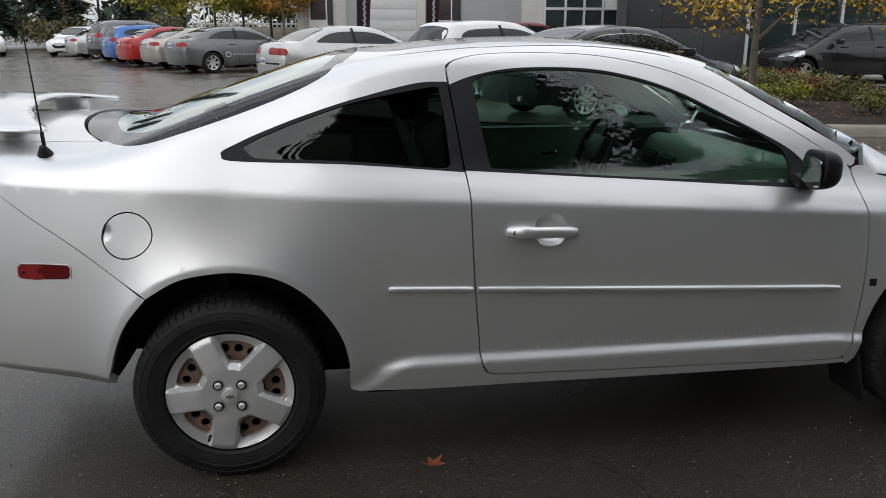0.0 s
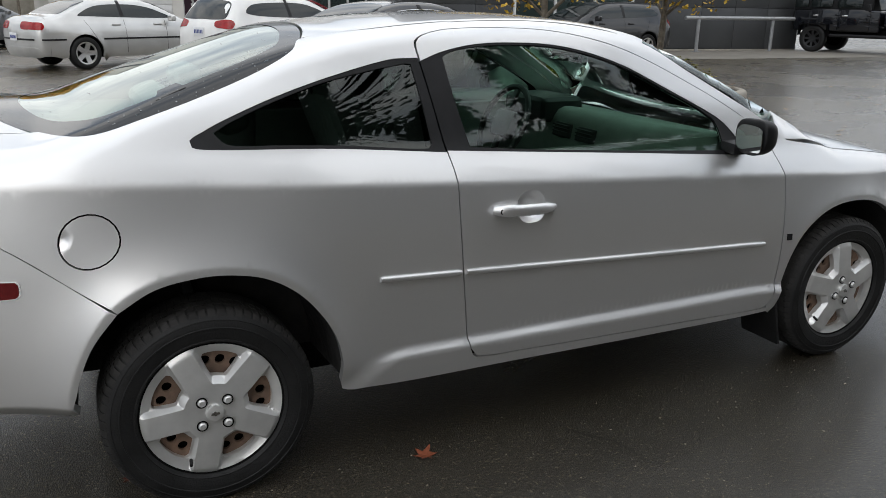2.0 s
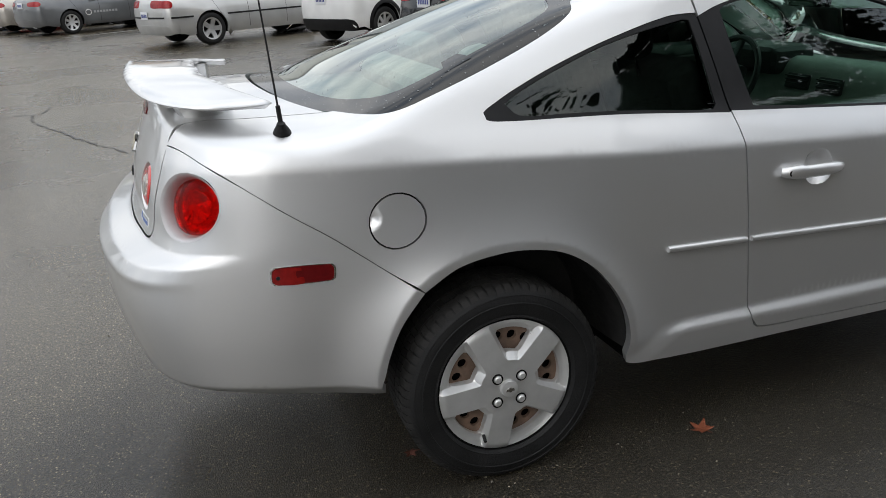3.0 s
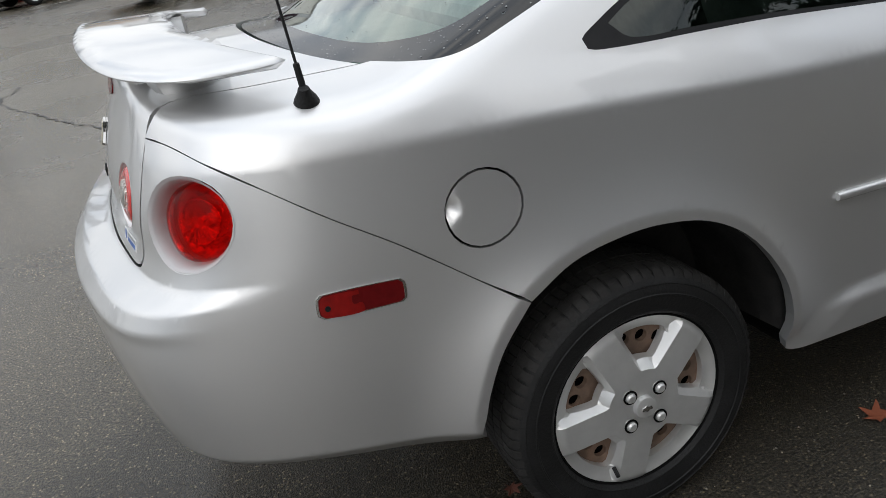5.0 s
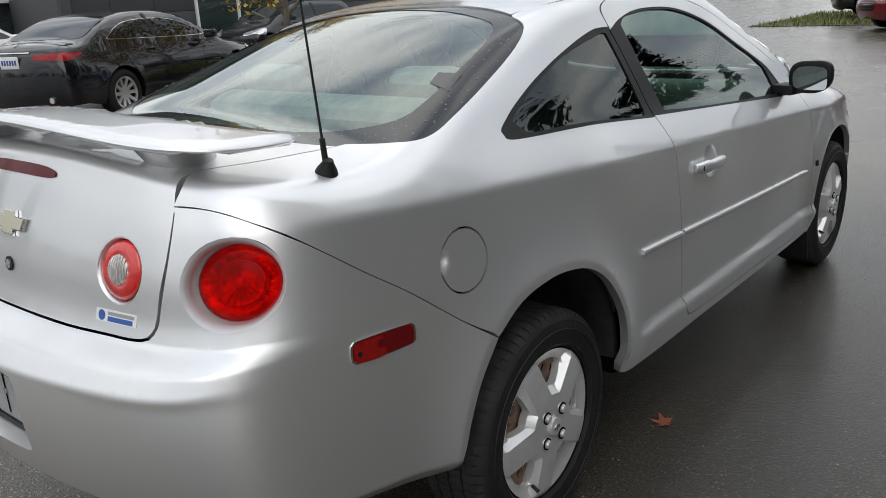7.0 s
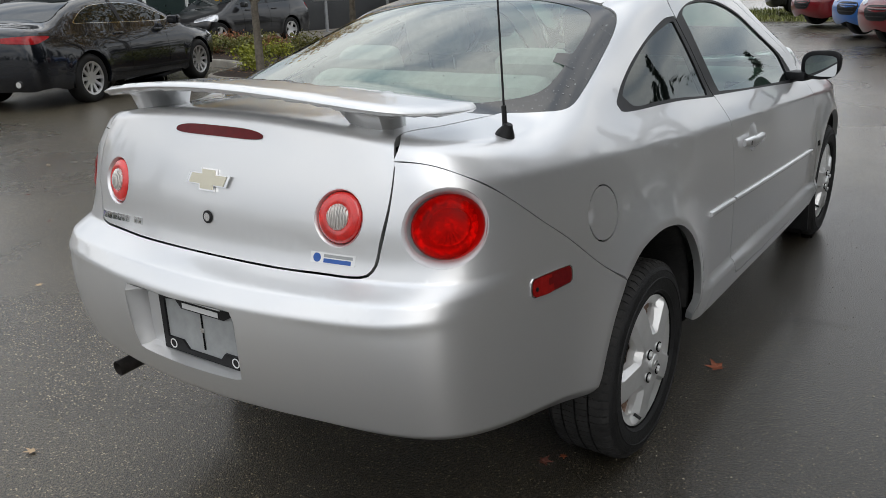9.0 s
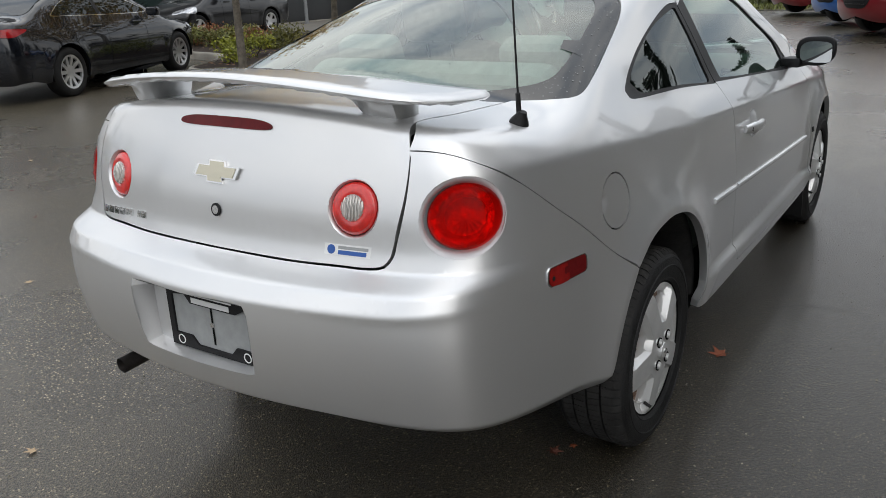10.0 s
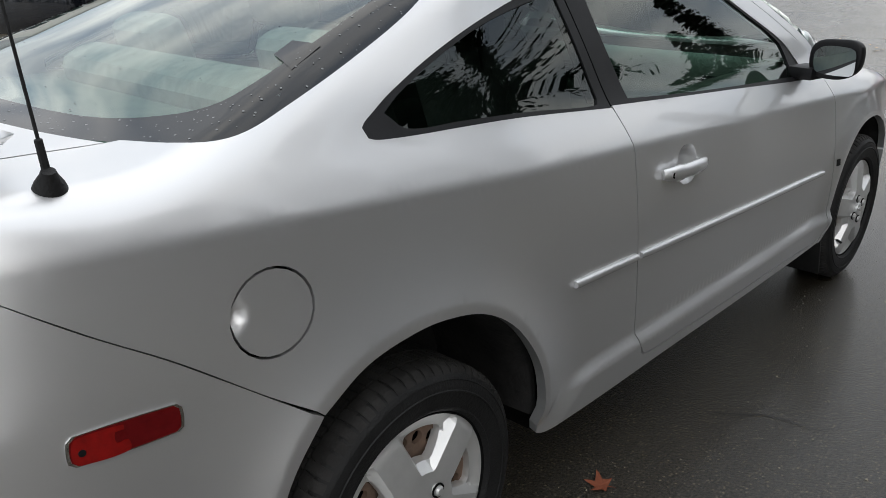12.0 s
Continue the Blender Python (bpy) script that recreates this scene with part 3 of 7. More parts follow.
def build_crack():
    """A ragged crack with a branch, filled with dark tar."""
    rng = random.Random(4)
    b = bmesh.new()
    for run in ([(-2.62, 7.94), (-2.40, 8.0), (-2.24, 7.98), (-2.12, 7.99), (-2.09, 8.58)], [(-2.24, 7.95), (-2.20, 7.53), (-2.06, 7.05), (-1.85, 6.51), (-1.68, 6.04), (-1.37, 5.34), (-1.09, 4.72)], [(1.02, -.62), (1.09, -.76), (1.17, -.80), (1.22, -.93), (1.30, -1.03), (1.33, -1.18), (1.43, -1.29)]):
        prev = None
        for (x0, y0), (x1, y1) in zip(run, run[1:]):
            n = max(2, int(math.hypot(x1 - x0, y1 - y0) / .07))
            dx, dy = (x1 - x0) / math.hypot(x1 - x0, y1 - y0), (y1 - y0) / math.hypot(x1 - x0, y1 - y0)
            for i in range(n):
                t = i / n
                w, o = (rng.uniform(.003, .016), rng.uniform(-.02, .02)) if y0 > 0 else (rng.uniform(.0006, .0028), rng.uniform(-.012, .012))
                x, y = x0 + (x1 - x0) * t - dy * o, y0 + (y1 - y0) * t + dx * o
                row = [b.verts.new((x - dy * w, y + dx * w, ground_z(x, y) + .004)), b.verts.new((x + dy * w, y - dx * w, ground_z(x, y) + .004))]
                if prev:
                    b.faces.new((prev[0], prev[1], row[1], row[0]))
                prev = row
    tagged(part("crack", b, material("crack_tar", (0.012, 0.011, 0.010), rough=0.45, vary=0.3, scale=20)), "dark ragged crack in the asphalt", "crack", kind="structure")


build_ground()
build_grit()
build_crack()
# ---- the dealership building ----
METAL_GREY = material("grey_metal_panel", (0.075, 0.078, 0.082), rough=0.42, metal=0.35, vary=0.10, scale=1.2, bump=0.03, bump_scale=40)
PALE_WALL = material("pale_wall", (0.62, 0.61, 0.58), rough=0.85, vary=0.07, scale=1.5, bump=0.10, bump_scale=60)
LIGHT_GREY_WALL = material("light_grey_wall", (0.40, 0.41, 0.42), rough=0.8, vary=0.06, scale=1.5, bump=0.08, bump_scale=60)
SHOP_GLASS = material("showroom_glass", (0.03, 0.045, 0.043), rough=0.04, spec=0.7, coat=1.0, coat_rough=0.0, vary=0.3, scale=1.0)
WHITE_METAL = material("white_metal", (0.66, 0.67, 0.67), rough=0.45, vary=0.05, scale=5)
GALV = material("galvanised_rail", (0.34, 0.35, 0.36), rough=0.5, metal=0.5, vary=0.12, scale=12)
CONCRETE = material("concrete", (0.40, 0.37, 0.32), rough=0.9, second=(0.25, 0.235, 0.20), scale=2.2, bump=0.35, bump_scale=70)
PLUM = material("plum_banner", (0.045, 0.020, 0.035), rough=0.8, vary=0.15, scale=4)
POSTER_DARK = material("poster_dark", (0.10, 0.06, 0.06), rough=0.6, second=(0.03, 0.03, 0.035), scale=3)


def along(a, b):
    """A frame whose x runs from a to b on the ground, y towards the back."""
    d = Vector((b[0] - a[0], b[1] - a[1], 0))
    return Matrix.Translation((a[0], a[1], ground_z(*a))) @ Matrix.Rotation(math.atan2(d.y, d.x), 4, "Z"), d.length


def put(name, bm, mat, m, parent=None, label="", category="", kind=""):
    bm.transform(m)
    ob = part(name, bm, mat, parent, label, angle=30)
    if category or kind:
        tagged(ob, label, category, kind=kind)
    return ob


# showroom wing: dark metal panels, a glazed bay, more panels to the corner
A, C = (8.55, 18.45), (22.1, 16.75)
wing_m, wing_l = along(A, C)
showroom = thing("showroom_wall", "dark grey metal-panelled showroom wall with a glazed bay", "wall", kind="structure")
put("wall_core", box_bm(wing_l, .25, 6.4, (wing_l / 2, .20, 3.1), 0), METAL_GREY, wing_m, showroom)
bay0, bay1 = 3.55, 7.4
for x0, x1 in ((0, bay0), (bay1, wing_l)):
    n = max(1, round((x1 - x0) / 1.22))
    for i in range(n):
        for j in range(5):
            w = (x1 - x0) / n
            put("panel", box_bm(w - .012, .03, 1.23, (x0 + (i + .5) * w, .06, .75 + 1.245 * j), .004), METAL_GREY, wing_m, showroom)
put("plinth", box_bm(wing_l, .06, .12, (wing_l / 2, .04, .05), .01), CONCRETE, wing_m, showroom)
for i in range(3):
    w = (bay1 - bay0) / 3
    x = bay0 + i * w
    put("showroom_pane", box_bm(w - .06, .02, 3.0, (x + w / 2, .035, 1.62), .002), SHOP_GLASS, wing_m, showroom, "dark showroom glass")
    put("mullion", box_bm(.07, .10, 3.2, (x, .02, 1.6), .008), WHITE_METAL, wing_m, showroom)
put("mullion", box_bm(.07, .10, 3.2, (bay1, .02, 1.6), .008), WHITE_METAL, wing_m, showroom)
put("window_sill", box_bm(bay1 - bay0, .14, .12, ((bay0 + bay1) / 2, .0, .09), .01), WHITE_METAL, wing_m, showroom)
put("transom", box_bm(bay1 - bay0, .08, .07, ((bay0 + bay1) / 2, .02, 2.4), .008), METAL_GREY, wing_m, showroom)
end_m, end_l = along(C, (27.5, 33.0))
gable = thing("showroom_end_wall", "dark grey metal end wall of the showroom", "wall", kind="structure")
put("wall_core", box_bm(end_l, .2, 6.4, (end_l / 2, .15, 3.1), 0), METAL_GREY, end_m, gable)
for i in range(8):
    put("panel", box_bm(1.2, .03, 6.3, (.62 + 1.215 * i, .03, 3.1), .004), METAL_GREY, end_m, gable)
roof_w = slab([(8.5, 18.3), (22.2, 16.6), (28, 33), (17, 41)], 6.3, 6.6)
tagged(part("showroom_roof", roof_w, METAL_GREY), "flat grey showroom roof", "roof", kind="structure")
left_m, left_l = along((17.2, 41.0), A)
tagged(put("showroom_side_wall", box_bm(left_l, .2, 6.4, (left_l / 2, .1, 3.1), 0), METAL_GREY, left_m), "grey metal side wall of the showroom", "wall", kind="structure")

# guard rail before the wall
rail = thing("guard_rail", "galvanised pipe guard rail before the showroom wall", "rail")
r0, r1 = Vector((17.3, 16.75, 0)), Vector((21.3, 16.25, 0))
gz = ground_z(19, 16.5)
part("top_rail", tube([r0 + Vector((0, 0, gz + 1.0)), r1 + Vector((0, 0, gz + 1.0))], .06, 12), GALV, rail)
for t in (.12, .80):
    q = r0.lerp(r1, t)
    part("post", tube([q + Vector((0, 0, gz)), q + Vector((0, 0, gz + 1.06))], .055, 12), GALV, rail)
    part("foot_plate", box_bm(.2, .2, .015, (q.x, q.y, gz + .008), .003), GALV, rail)

# service building further back
S0, S1 = (-.2, 41.5), (17.6, 41.0)
sm, sl = along(S0, S1)
service = thing("service_wall", "pale service building wall with bay doors and an entrance", "wall", kind="structure")
put("wall_core", box_bm(sl, .3, 7.5, (sl / 2, .2, 3.6), 0), PALE_WALL, sm, service)
put("grey_bay", box_bm(3.2, .06, 7.4, (10.2, .02, 3.6), .01), LIGHT_GREY_WALL, sm, service)
for x in (2.7, 7.0):
    put("pier", box_bm(.55, .22, 7.4, (x, -.04, 3.6), .02), LIGHT_GREY_WALL, sm, service)
for k, (x, w) in enumerate(((4.75, 2.7),)):
    d = put("bay_door", box_bm(w, .05, 3.4, (x, .03, 1.75), .01), WHITE_METAL, sm, service, "white sectional bay door")
    for j in range(6):
        put("door_section", box_bm(w - .06, .03, .52, (x, -.005, .33 + .56 * j), .008), WHITE_METAL, sm, service)
    for j in range(5):
        put("door_pane", box_bm(.36, .02, .22, (x - 1.0 + .5 * j, -.03, 3.15), .004), SHOP_GLASS, sm, service)
put("dark_column", box_bm(.5, .12, 7.0, (8.25, -.02, 3.5), .02), METAL_GREY, sm, service)
put("dark_column", box_bm(.35, .12, 7.0, (1.55, -.02, 3.5), .02), METAL_GREY, sm, service)
for x in (.95, 7.55):
    po = put("poster", box_bm(.95, .03, 2.6, (x, -.10, 1.95), .004), WHITE_PAINT, sm, service, "white poster with a dark picture")
    put("poster_picture", box_bm(.80, .01, 1.4, (x, -.125, 2.45), .002), POSTER_DARK, sm, po)
# entrance
put("entrance_glass", box_bm(4.6, .05, 4.2, (15.4, .02, 2.1), .004), SHOP_GLASS, sm, service, "dark entrance glazing")
for x in (13.1, 14.25, 15.3, 16.35, 17.55):
    put("entrance_frame", box_bm(.12, .10, 4.2, (x, -.03, 2.1), .008), WHITE_METAL, sm, service)
put("entrance_frame", box_bm(4.6, .10, .14, (15.4, -.035, 2.35), .008), WHITE_METAL, sm, service)
for x in (14.8, 15.8):
    put("entrance_door_rail", box_bm(.9, .08, .10, (x, -.04, .12), .008), WHITE_METAL, sm, service)
put("entrance_sign", box_bm(2.2, .10, .9, (17.4, -.5, 2.75), .02), WHITE_PAINT, sm, service, "white sign board")
for name, poly in (("service_roof", [(-.3, 41.3), (17.8, 40.8), (18, 60), (0, 60)]),):
    tagged(part(name, slab(poly, 7.2, 7.5), LIGHT_GREY_WALL), "flat roof of the service building", "roof", kind="structure")
sw_m, sw_l = along((-.2, 60), (-.2, 41.4))
tagged(put("service_side_wall", box_bm(sw_l, .3, 7.4, (sw_l / 2, .0, 3.6), 0), PALE_WALL, sw_m), "pale side wall of the service building", "wall", kind="structure")

# feather banners
for x, y, h in ((2.6, 38.8, 3.6), (6.0, 38.3, 4.2)):
    fl = thing("feather_banner", "tall dark plum feather banner on a pole", "banner", group="feather banners")
    z = ground_z(x, y)
    part("pole", tube([(x, y, z), (x, y, z + h * .75), (x + .08, y, z + h * .95), (x + .3, y, z + h)], .02, 6), GALV, fl)
    b = bmesh.new()
    rows = []
    for i in range(13):
        t = i / 12
        w = .75 * math.sqrt(min(1, (1 - t) * 4 + .02)) * (1 - .25 * (1 - t))
        zz = z + .5 + (h - .5) * t
        rows.append([b.verts.new((x + .03 + w * s, y + .03 * math.sin(5 * t + 2 * s), zz)) for s in (0, .33, .66, 1)])
    for p, q in zip(rows, rows[1:]):
        for k in range(3):
            b.faces.new((p[k], p[k + 1], q[k + 1], q[k]))
    bmesh.ops.solidify(b, geom=b.faces[:], thickness=.004)
    cloth = part("cloth", b, PLUM, fl)
    for j in range(9):
        part("letter_bar", box_bm(.30, .02, .10, (x + .40, y - .05, z + 1.1 + .26 * j), .01, (0, 70, 0)), PLATE_GREY, cloth)

# lamp posts and white fence behind the row
for x, y, h in ((-14.5, 60, 9), (-19.0, 52, 8), (-9.5, 55, 8.5)):
    lp = thing("street_lamp", "dark car park lamp post", "lamp", group="lamp posts")
    part("post", tube([(x, y, ground_z(x, y)), (x, y, h)], [.09, .06], 10), METAL_GREY, lp)
    part("lamp_head", box_bm(.6, .28, .12, (x + .35, y, h), .04), METAL_GREY, lp)
fence = thing("fence", "white picket fence behind the row of cars", "fence")
for k in range(24):
    part("picket", box_bm(.09, .03, 1.5, (-6.6 + .3 * k, 52, 1.9), .01), WHITE_METAL, fence)
for z in (1.35, 2.4):
    part("fence_rail", box_bm(7.2, .04, .09, (-3.1, 52.03, z), .01), WHITE_METAL, fence)
part("fence_wall", box_bm(7.4, .2, 1.3, (-3.1, 52.1, .5), .02), CONCRETE, fence)

# paving strip along the showroom, kerbed island, painted lines
PAVING = material("pale_paving", (0.19, 0.175, 0.15), rough=0.6, vary=0.12, scale=1.4, bump=0.2, bump_scale=90)
strip = [(12.0, 16.7), (14, 14.3), (20.0, 13.2), (24.0, 12.2), (26, 15.5), (22.0, 16.6), (9.6, 18.2), (9.2, 17.5)]
b = bmesh.new()
b.faces.new([b.verts.new((x, y, ground_z(x, y) + .006)) for x, y in strip])
bmesh.ops.triangulate(b, faces=b.faces[:])
tagged(part("pavement", b, PAVING), "pale concrete apron along the showroom", "pavement", kind="structure")
ISLE = [(6.5, 7.1), (7.2, 6.55), (8.9, 6.25), (9.55, 6.5), (9.85, 7.1), (10.1, 8.6), (10.35, 11.0), (10.35, 13.4), (9.7, 14.2), (8.9, 13.8), (8.7, 12.0), (8.35, 10.5), (7.5, 9.55), (6.5, 9.0), (6.25, 8.0)]
isle = rounded(ISLE, .22)
mid = isle.mean(0)
kerb = bmesh.new()
rings = []
for off, z in ((0, -.03), (0, .10), (.02, .135), (.05, .145), (.14, .145), (.16, .12)):
    rings.append([kerb.verts.new((*(p + (mid - p) / np.linalg.norm(mid - p) * off), ground_z(*p) + z)) for p in isle])
for p, q in zip(rings, rings[1:]):
    for i in range(len(isle)):
        kerb.faces.new((p[i], p[(i + 1) % len(isle)], q[(i + 1) % len(isle)], q[i]))
bmesh.ops.recalc_face_normals(kerb, faces=kerb.faces[:])
tagged(part("kerb", kerb, CONCRETE, angle=50), "worn concrete kerb round the planted island", "kerb", kind="structure")
SOIL = material("bark_mulch", (0.045, 0.028, 0.018), rough=0.95, second=(0.018, 0.012, 0.009), scale=9, bump=0.8, bump_scale=60)
b = bmesh.new()
inner = [p + (mid - p) / np.linalg.norm(mid - p) * .15 for p in isle]
v2, tris = fill([np.array(inner)], .25)
inner_bed = list(inner)
vs = [b.verts.new((x, y, ground_z(x, y) + .12 + .06 * min(1, min(np.linalg.norm(np.array(inner) - (x, y), axis=1)) / .5) + .02 * noise.noise((x * 3, y * 3, 0)))) for x, y in v2]
for t in tris:
    b.faces.new([vs[i] for i in t])
bmesh.ops.recalc_face_normals(b, faces=b.faces[:])
tagged(part("planting_bed", b, SOIL), "dark bark mulch bed in the island", "soil", kind="structure")
LINE = material("worn_line_paint", (0.50, 0.50, 0.48), rough=0.7, second=(0.14, 0.14, 0.135), scale=5)
hd = radians(29)
for k in range(1, 6):
    x, y = 4.9 - 1.22 * 2.0 * k * 1.0, 8.2 + 2.42 * 2.0 * k * 1.0
    b = bmesh.new()
    d, n = Vector((math.cos(hd), math.sin(hd))), Vector((-math.sin(hd), math.cos(hd)))
    row = []
    for i in range(11):
        p = Vector((x, y)) - d * .6 + d * (5.2 * i / 10)
        row.append([b.verts.new((*(p + n * s), ground_z(*(p + n * s)) + .005)) for s in (-.05, .05)])
    for p, q in zip(row, row[1:]):
        b.faces.new((p[0], q[0], q[1], p[1]))
    bmesh.ops.recalc_face_normals(b, faces=b.faces[:])
    tagged(part("parking_line", b, LINE), "worn white painted parking line", "line", kind="structure")
# ---- the silver coupe ----
coupe = thing("car", "silver two-door coupe with a boot spoiler on damp asphalt", "car")

DOOR_REAR = [(.79, -.726, 1.000), (.797, -.758, .935), (.802, -.807, .797), (.812, -.823, .608), (.826, -.822, .447), (.838, -.829, .356), (.858, -.835, .329)]
DOOR_BOTTOM = [(1.03, -.836, .320), (1.33, -.837, .314), (1.75, -.837, .306), (2.13, -.835, .299)]
DOOR_FRONT = [(2.165, -.830, .312), (2.19, -.824, .36), (2.205, -.826, .452), (2.218, -.824, .621), (2.225, -.793, .779), (2.220, -.770, .835), (2.200, -.727, .925), (2.182, -.695, .985)]
DOOR_TOP = [(2.08, -.668, 1.048), (1.92, -.622, 1.142), (1.70, -.573, 1.250), (1.50, -.540, 1.318), (1.29, -.520, 1.356), (1.08, -.515, 1.365), (.90, -.520, 1.362), (.80, -.535, 1.350), (.757, -.553, 1.328)]
BELT = [(.79, -.728, 1.000), (1.13, -.735, .977), (1.53, -.740, .947), (1.96, -.745, .914), (2.09, -.742, .902)]
ARCH_R = [(.392, -.824, .296), (.389, -.829, .397), (.370, -.833, .479), (.325, -.837, .561), (.255, -.838, .641), (.168, -.835, .694), (.067, -.837, .717), (-.02, -.837, .719), (-.135, -.832, .699), (-.232, -.829, .646)]
SEAM = [(-.232, -.829, .646), (-.312, -.803, .704), (-.387, -.792, .764), (-.458, -.779, .820), (-.558, -.755, .890), (-.654, -.709, .962), (-.720, -.646, 1.006), (-.758, -.575, 1.030), (-.789, -.510, 1.040)]
LID_SIDE = [(-.789, -.510, 1.040), (-.752, -.494, 1.066), (-.705, -.490, 1.085), (-.60, -.505, 1.096), (-.43, -.515, 1.10), (-.378, -.527, 1.103)]
GLASS_R = [(-.37, -.530, 1.103), (-.305, -.640, 1.102), (-.235, -.667, 1.108), (-.122, -.655, 1.138), (.07, -.615, 1.195), (.26, -.570, 1.262), (.355, -.530, 1.305), (.402, -.460, 1.333)]
DITCH = [(.402, -.460, 1.333), (.62, -.492, 1.35), (.9, -.485, 1.375), (1.25, -.480, 1.375), (1.55, -.500, 1.345), (1.70, -.520, 1.30)]
SCREEN = [(1.70, -.520, 1.30), (1.86, -.560, 1.21), (2.05, -.612, 1.10), (2.22, -.665, .995)]
gap = .004


def nudge(points, dx=0.0, dz=0.0):
    return [(x + dx, y, z + dz) for x, y, z in points]


# body side: quarter, rocker, pillars and roof rail in one pressing
body_side = (nudge(DOOR_REAR[:-1], -gap) + [(.856, -.833, .324)] + nudge(DOOR_BOTTOM, 0, -gap) + [(2.172, -.83, .300), (2.182, -.832, .282), (1.6, -.833, .278), (1.0, -.832, .282), (.5, -.824, .290)]
             + ARCH_R + SEAM[1:-1] + LID_SIDE + GLASS_R + DITCH[1:] + SCREEN[1:] + [(2.198, -.698, .978)]
             + nudge(DOOR_TOP, 0, gap)[:-1] + [(.749, -.548, 1.328), (.750, -.586, 1.278), (.752, -.590, 1.272)])
QWIN = [(.65, -.582, 1.277), (.45, -.602, 1.231), (.256, -.634, 1.177), (.115, -.668, 1.131), (.05, -.688, 1.105), (.008, -.702, 1.083), (.012, -.714, 1.064), (.06, -.72, 1.056), (.25, -.724, 1.043), (.5, -.726, 1.024)]
body_outline = body_side[:-2] + [(.750, -.588, 1.284)] + QWIN + [(.786, -.73, .996)]
body_outline = body_outline[1:]
FUEL = [(-.279 + .079 * math.cos(a), -.79 + .008 * math.cos(a) - .012 * math.sin(a), .838 + .078 * math.sin(a)) for a in np.arange(24) * math.pi / 12]
n_o = len(body_outline)
CORNER_AT = body_outline.index(LID_SIDE[-1])
pan = skin(body_outline, SIDE_RAY, [FUEL], sharp=(n_o - 1, n_o - 12, CORNER_AT, body_outline.index(ARCH_R[-1]), body_outline.index(LID_SIDE[0])), step=.024, refine=2)
for m in (pan, mirrored(pan)):
    sheet("body_side", m, SILVER, coupe)


def notch_dent(p, n):
    r = np.sqrt(((p[:, 0] + .352) / .028)**2 + ((p[:, 2] - .852) / .024)**2)
    return p - n * (.012 * (1 - np.clip(r, 0, 1)**2.5))[:, None]


fuel = skin([(-.279 + (x + .279) * .942, y, .838 + (z - .838) * .942) for x, y, z in FUEL], SIDE_RAY, step=.010, depth=.02, lift=-.0005, dent=notch_dent)
fuel_door = sheet("fuel_door", fuel, SILVER, coupe, "round fuel filler flap with a finger notch")
sheet("fuel_recess", skin([(-.279 + (x + .279) * 1.08, y, .838 + (z - .838) * 1.08) for x, y, z in FUEL], SIDE_RAY, step=.05, depth=0, lift=-.018), DARK, coupe)

FWIN = [(.757, -.590, 1.273), (.833, -.574, 1.297), (.95, -.560, 1.318), (1.08, -.553, 1.324), (1.27, -.553, 1.316), (1.43, -.566, 1.286), (1.58, -.588, 1.236), (1.74, -.622, 1.160), (1.86, -.648, 1.100), (1.96, -.673, 1.046), (2.005, -.69, 1.01), (2.09, -.742, .905)]
CUP = [(1.063 + .055 * math.copysign(abs(math.cos(a))**.7, math.cos(a)) * (1 - .12 * abs(math.sin(a))), -.80, .812 + .053 * math.copysign(abs(math.sin(a))**.75, math.sin(a))) for a in np.arange(28) * math.pi / 14]
outline = DOOR_REAR + DOOR_BOTTOM + DOOR_FRONT + DOOR_TOP + FWIN + BELT[::-1][1:-1]
door_skin = skin(outline, SIDE_RAY, [[(x, -.80 - .25 * (.812 - z), z) for x, y, z in CUP]], sharp=(0, len(outline) - len(BELT) + 1, len(DOOR_REAR + DOOR_BOTTOM + DOOR_FRONT + DOOR_TOP), len(DOOR_REAR + DOOR_BOTTOM + DOOR_FRONT + DOOR_TOP + FWIN) - 1), step=.024, refine=2)
doors = []
for m in (door_skin, mirrored(door_skin)):
    doors.append(sheet("door", m, SILVER, coupe))


def cup_dent(p, n):
    r = np.sqrt(((p[:, 0] - 1.063) / .055)**2 + ((p[:, 2] - .812) / .053)**2)
    return p - n * (.030 * (1 - np.clip(r, 0, 1)**4))[:, None]


cup = skin([(x, -.80 - .25 * (.812 - z), z) for x, y, z in CUP], SIDE_RAY, step=.009, edge_step=.009, depth=0, dent=cup_dent)

# black window surrounds with the glass inside them
FGLASS = [(.876, -.722, 1.008), (.850, -.645, 1.163), (.838, -.585, 1.283), (.87, -.575, 1.300), (.95, -.563, 1.311), (1.08, -.556, 1.317), (1.27, -.556, 1.309), (1.43, -.57, 1.279), (1.58, -.592, 1.229), (1.74, -.626, 1.152), (1.86, -.652, 1.092), (1.942, -.678, 1.040), (1.958, -.70, 1.0), (1.962, -.735, .930), (1.53, -.735, .957), (1.13, -.73, .986)]
trim_f = skin(FWIN + [(2.09, -.745, .899), (1.96, -.745, .911), (1.53, -.74, .944), (1.13, -.735, .973), (.791, -.73, .998)], SIDE_RAY, [FGLASS], sharp=(0, 11, 16), hole_sharp=[(0, 2, 11, 13)], lift=-.002, depth=.012)
QGLASS = [(.742, -.70, 1.016), (.735, -.65, 1.14), (.722, -.59, 1.262), (.70, -.587, 1.264), (.45, -.607, 1.220), (.256, -.64, 1.166), (.13, -.672, 1.124), (.075, -.69, 1.098), (.11, -.712, 1.066), (.25, -.718, 1.055), (.5, -.722, 1.035), (.73, -.725, 1.013)]
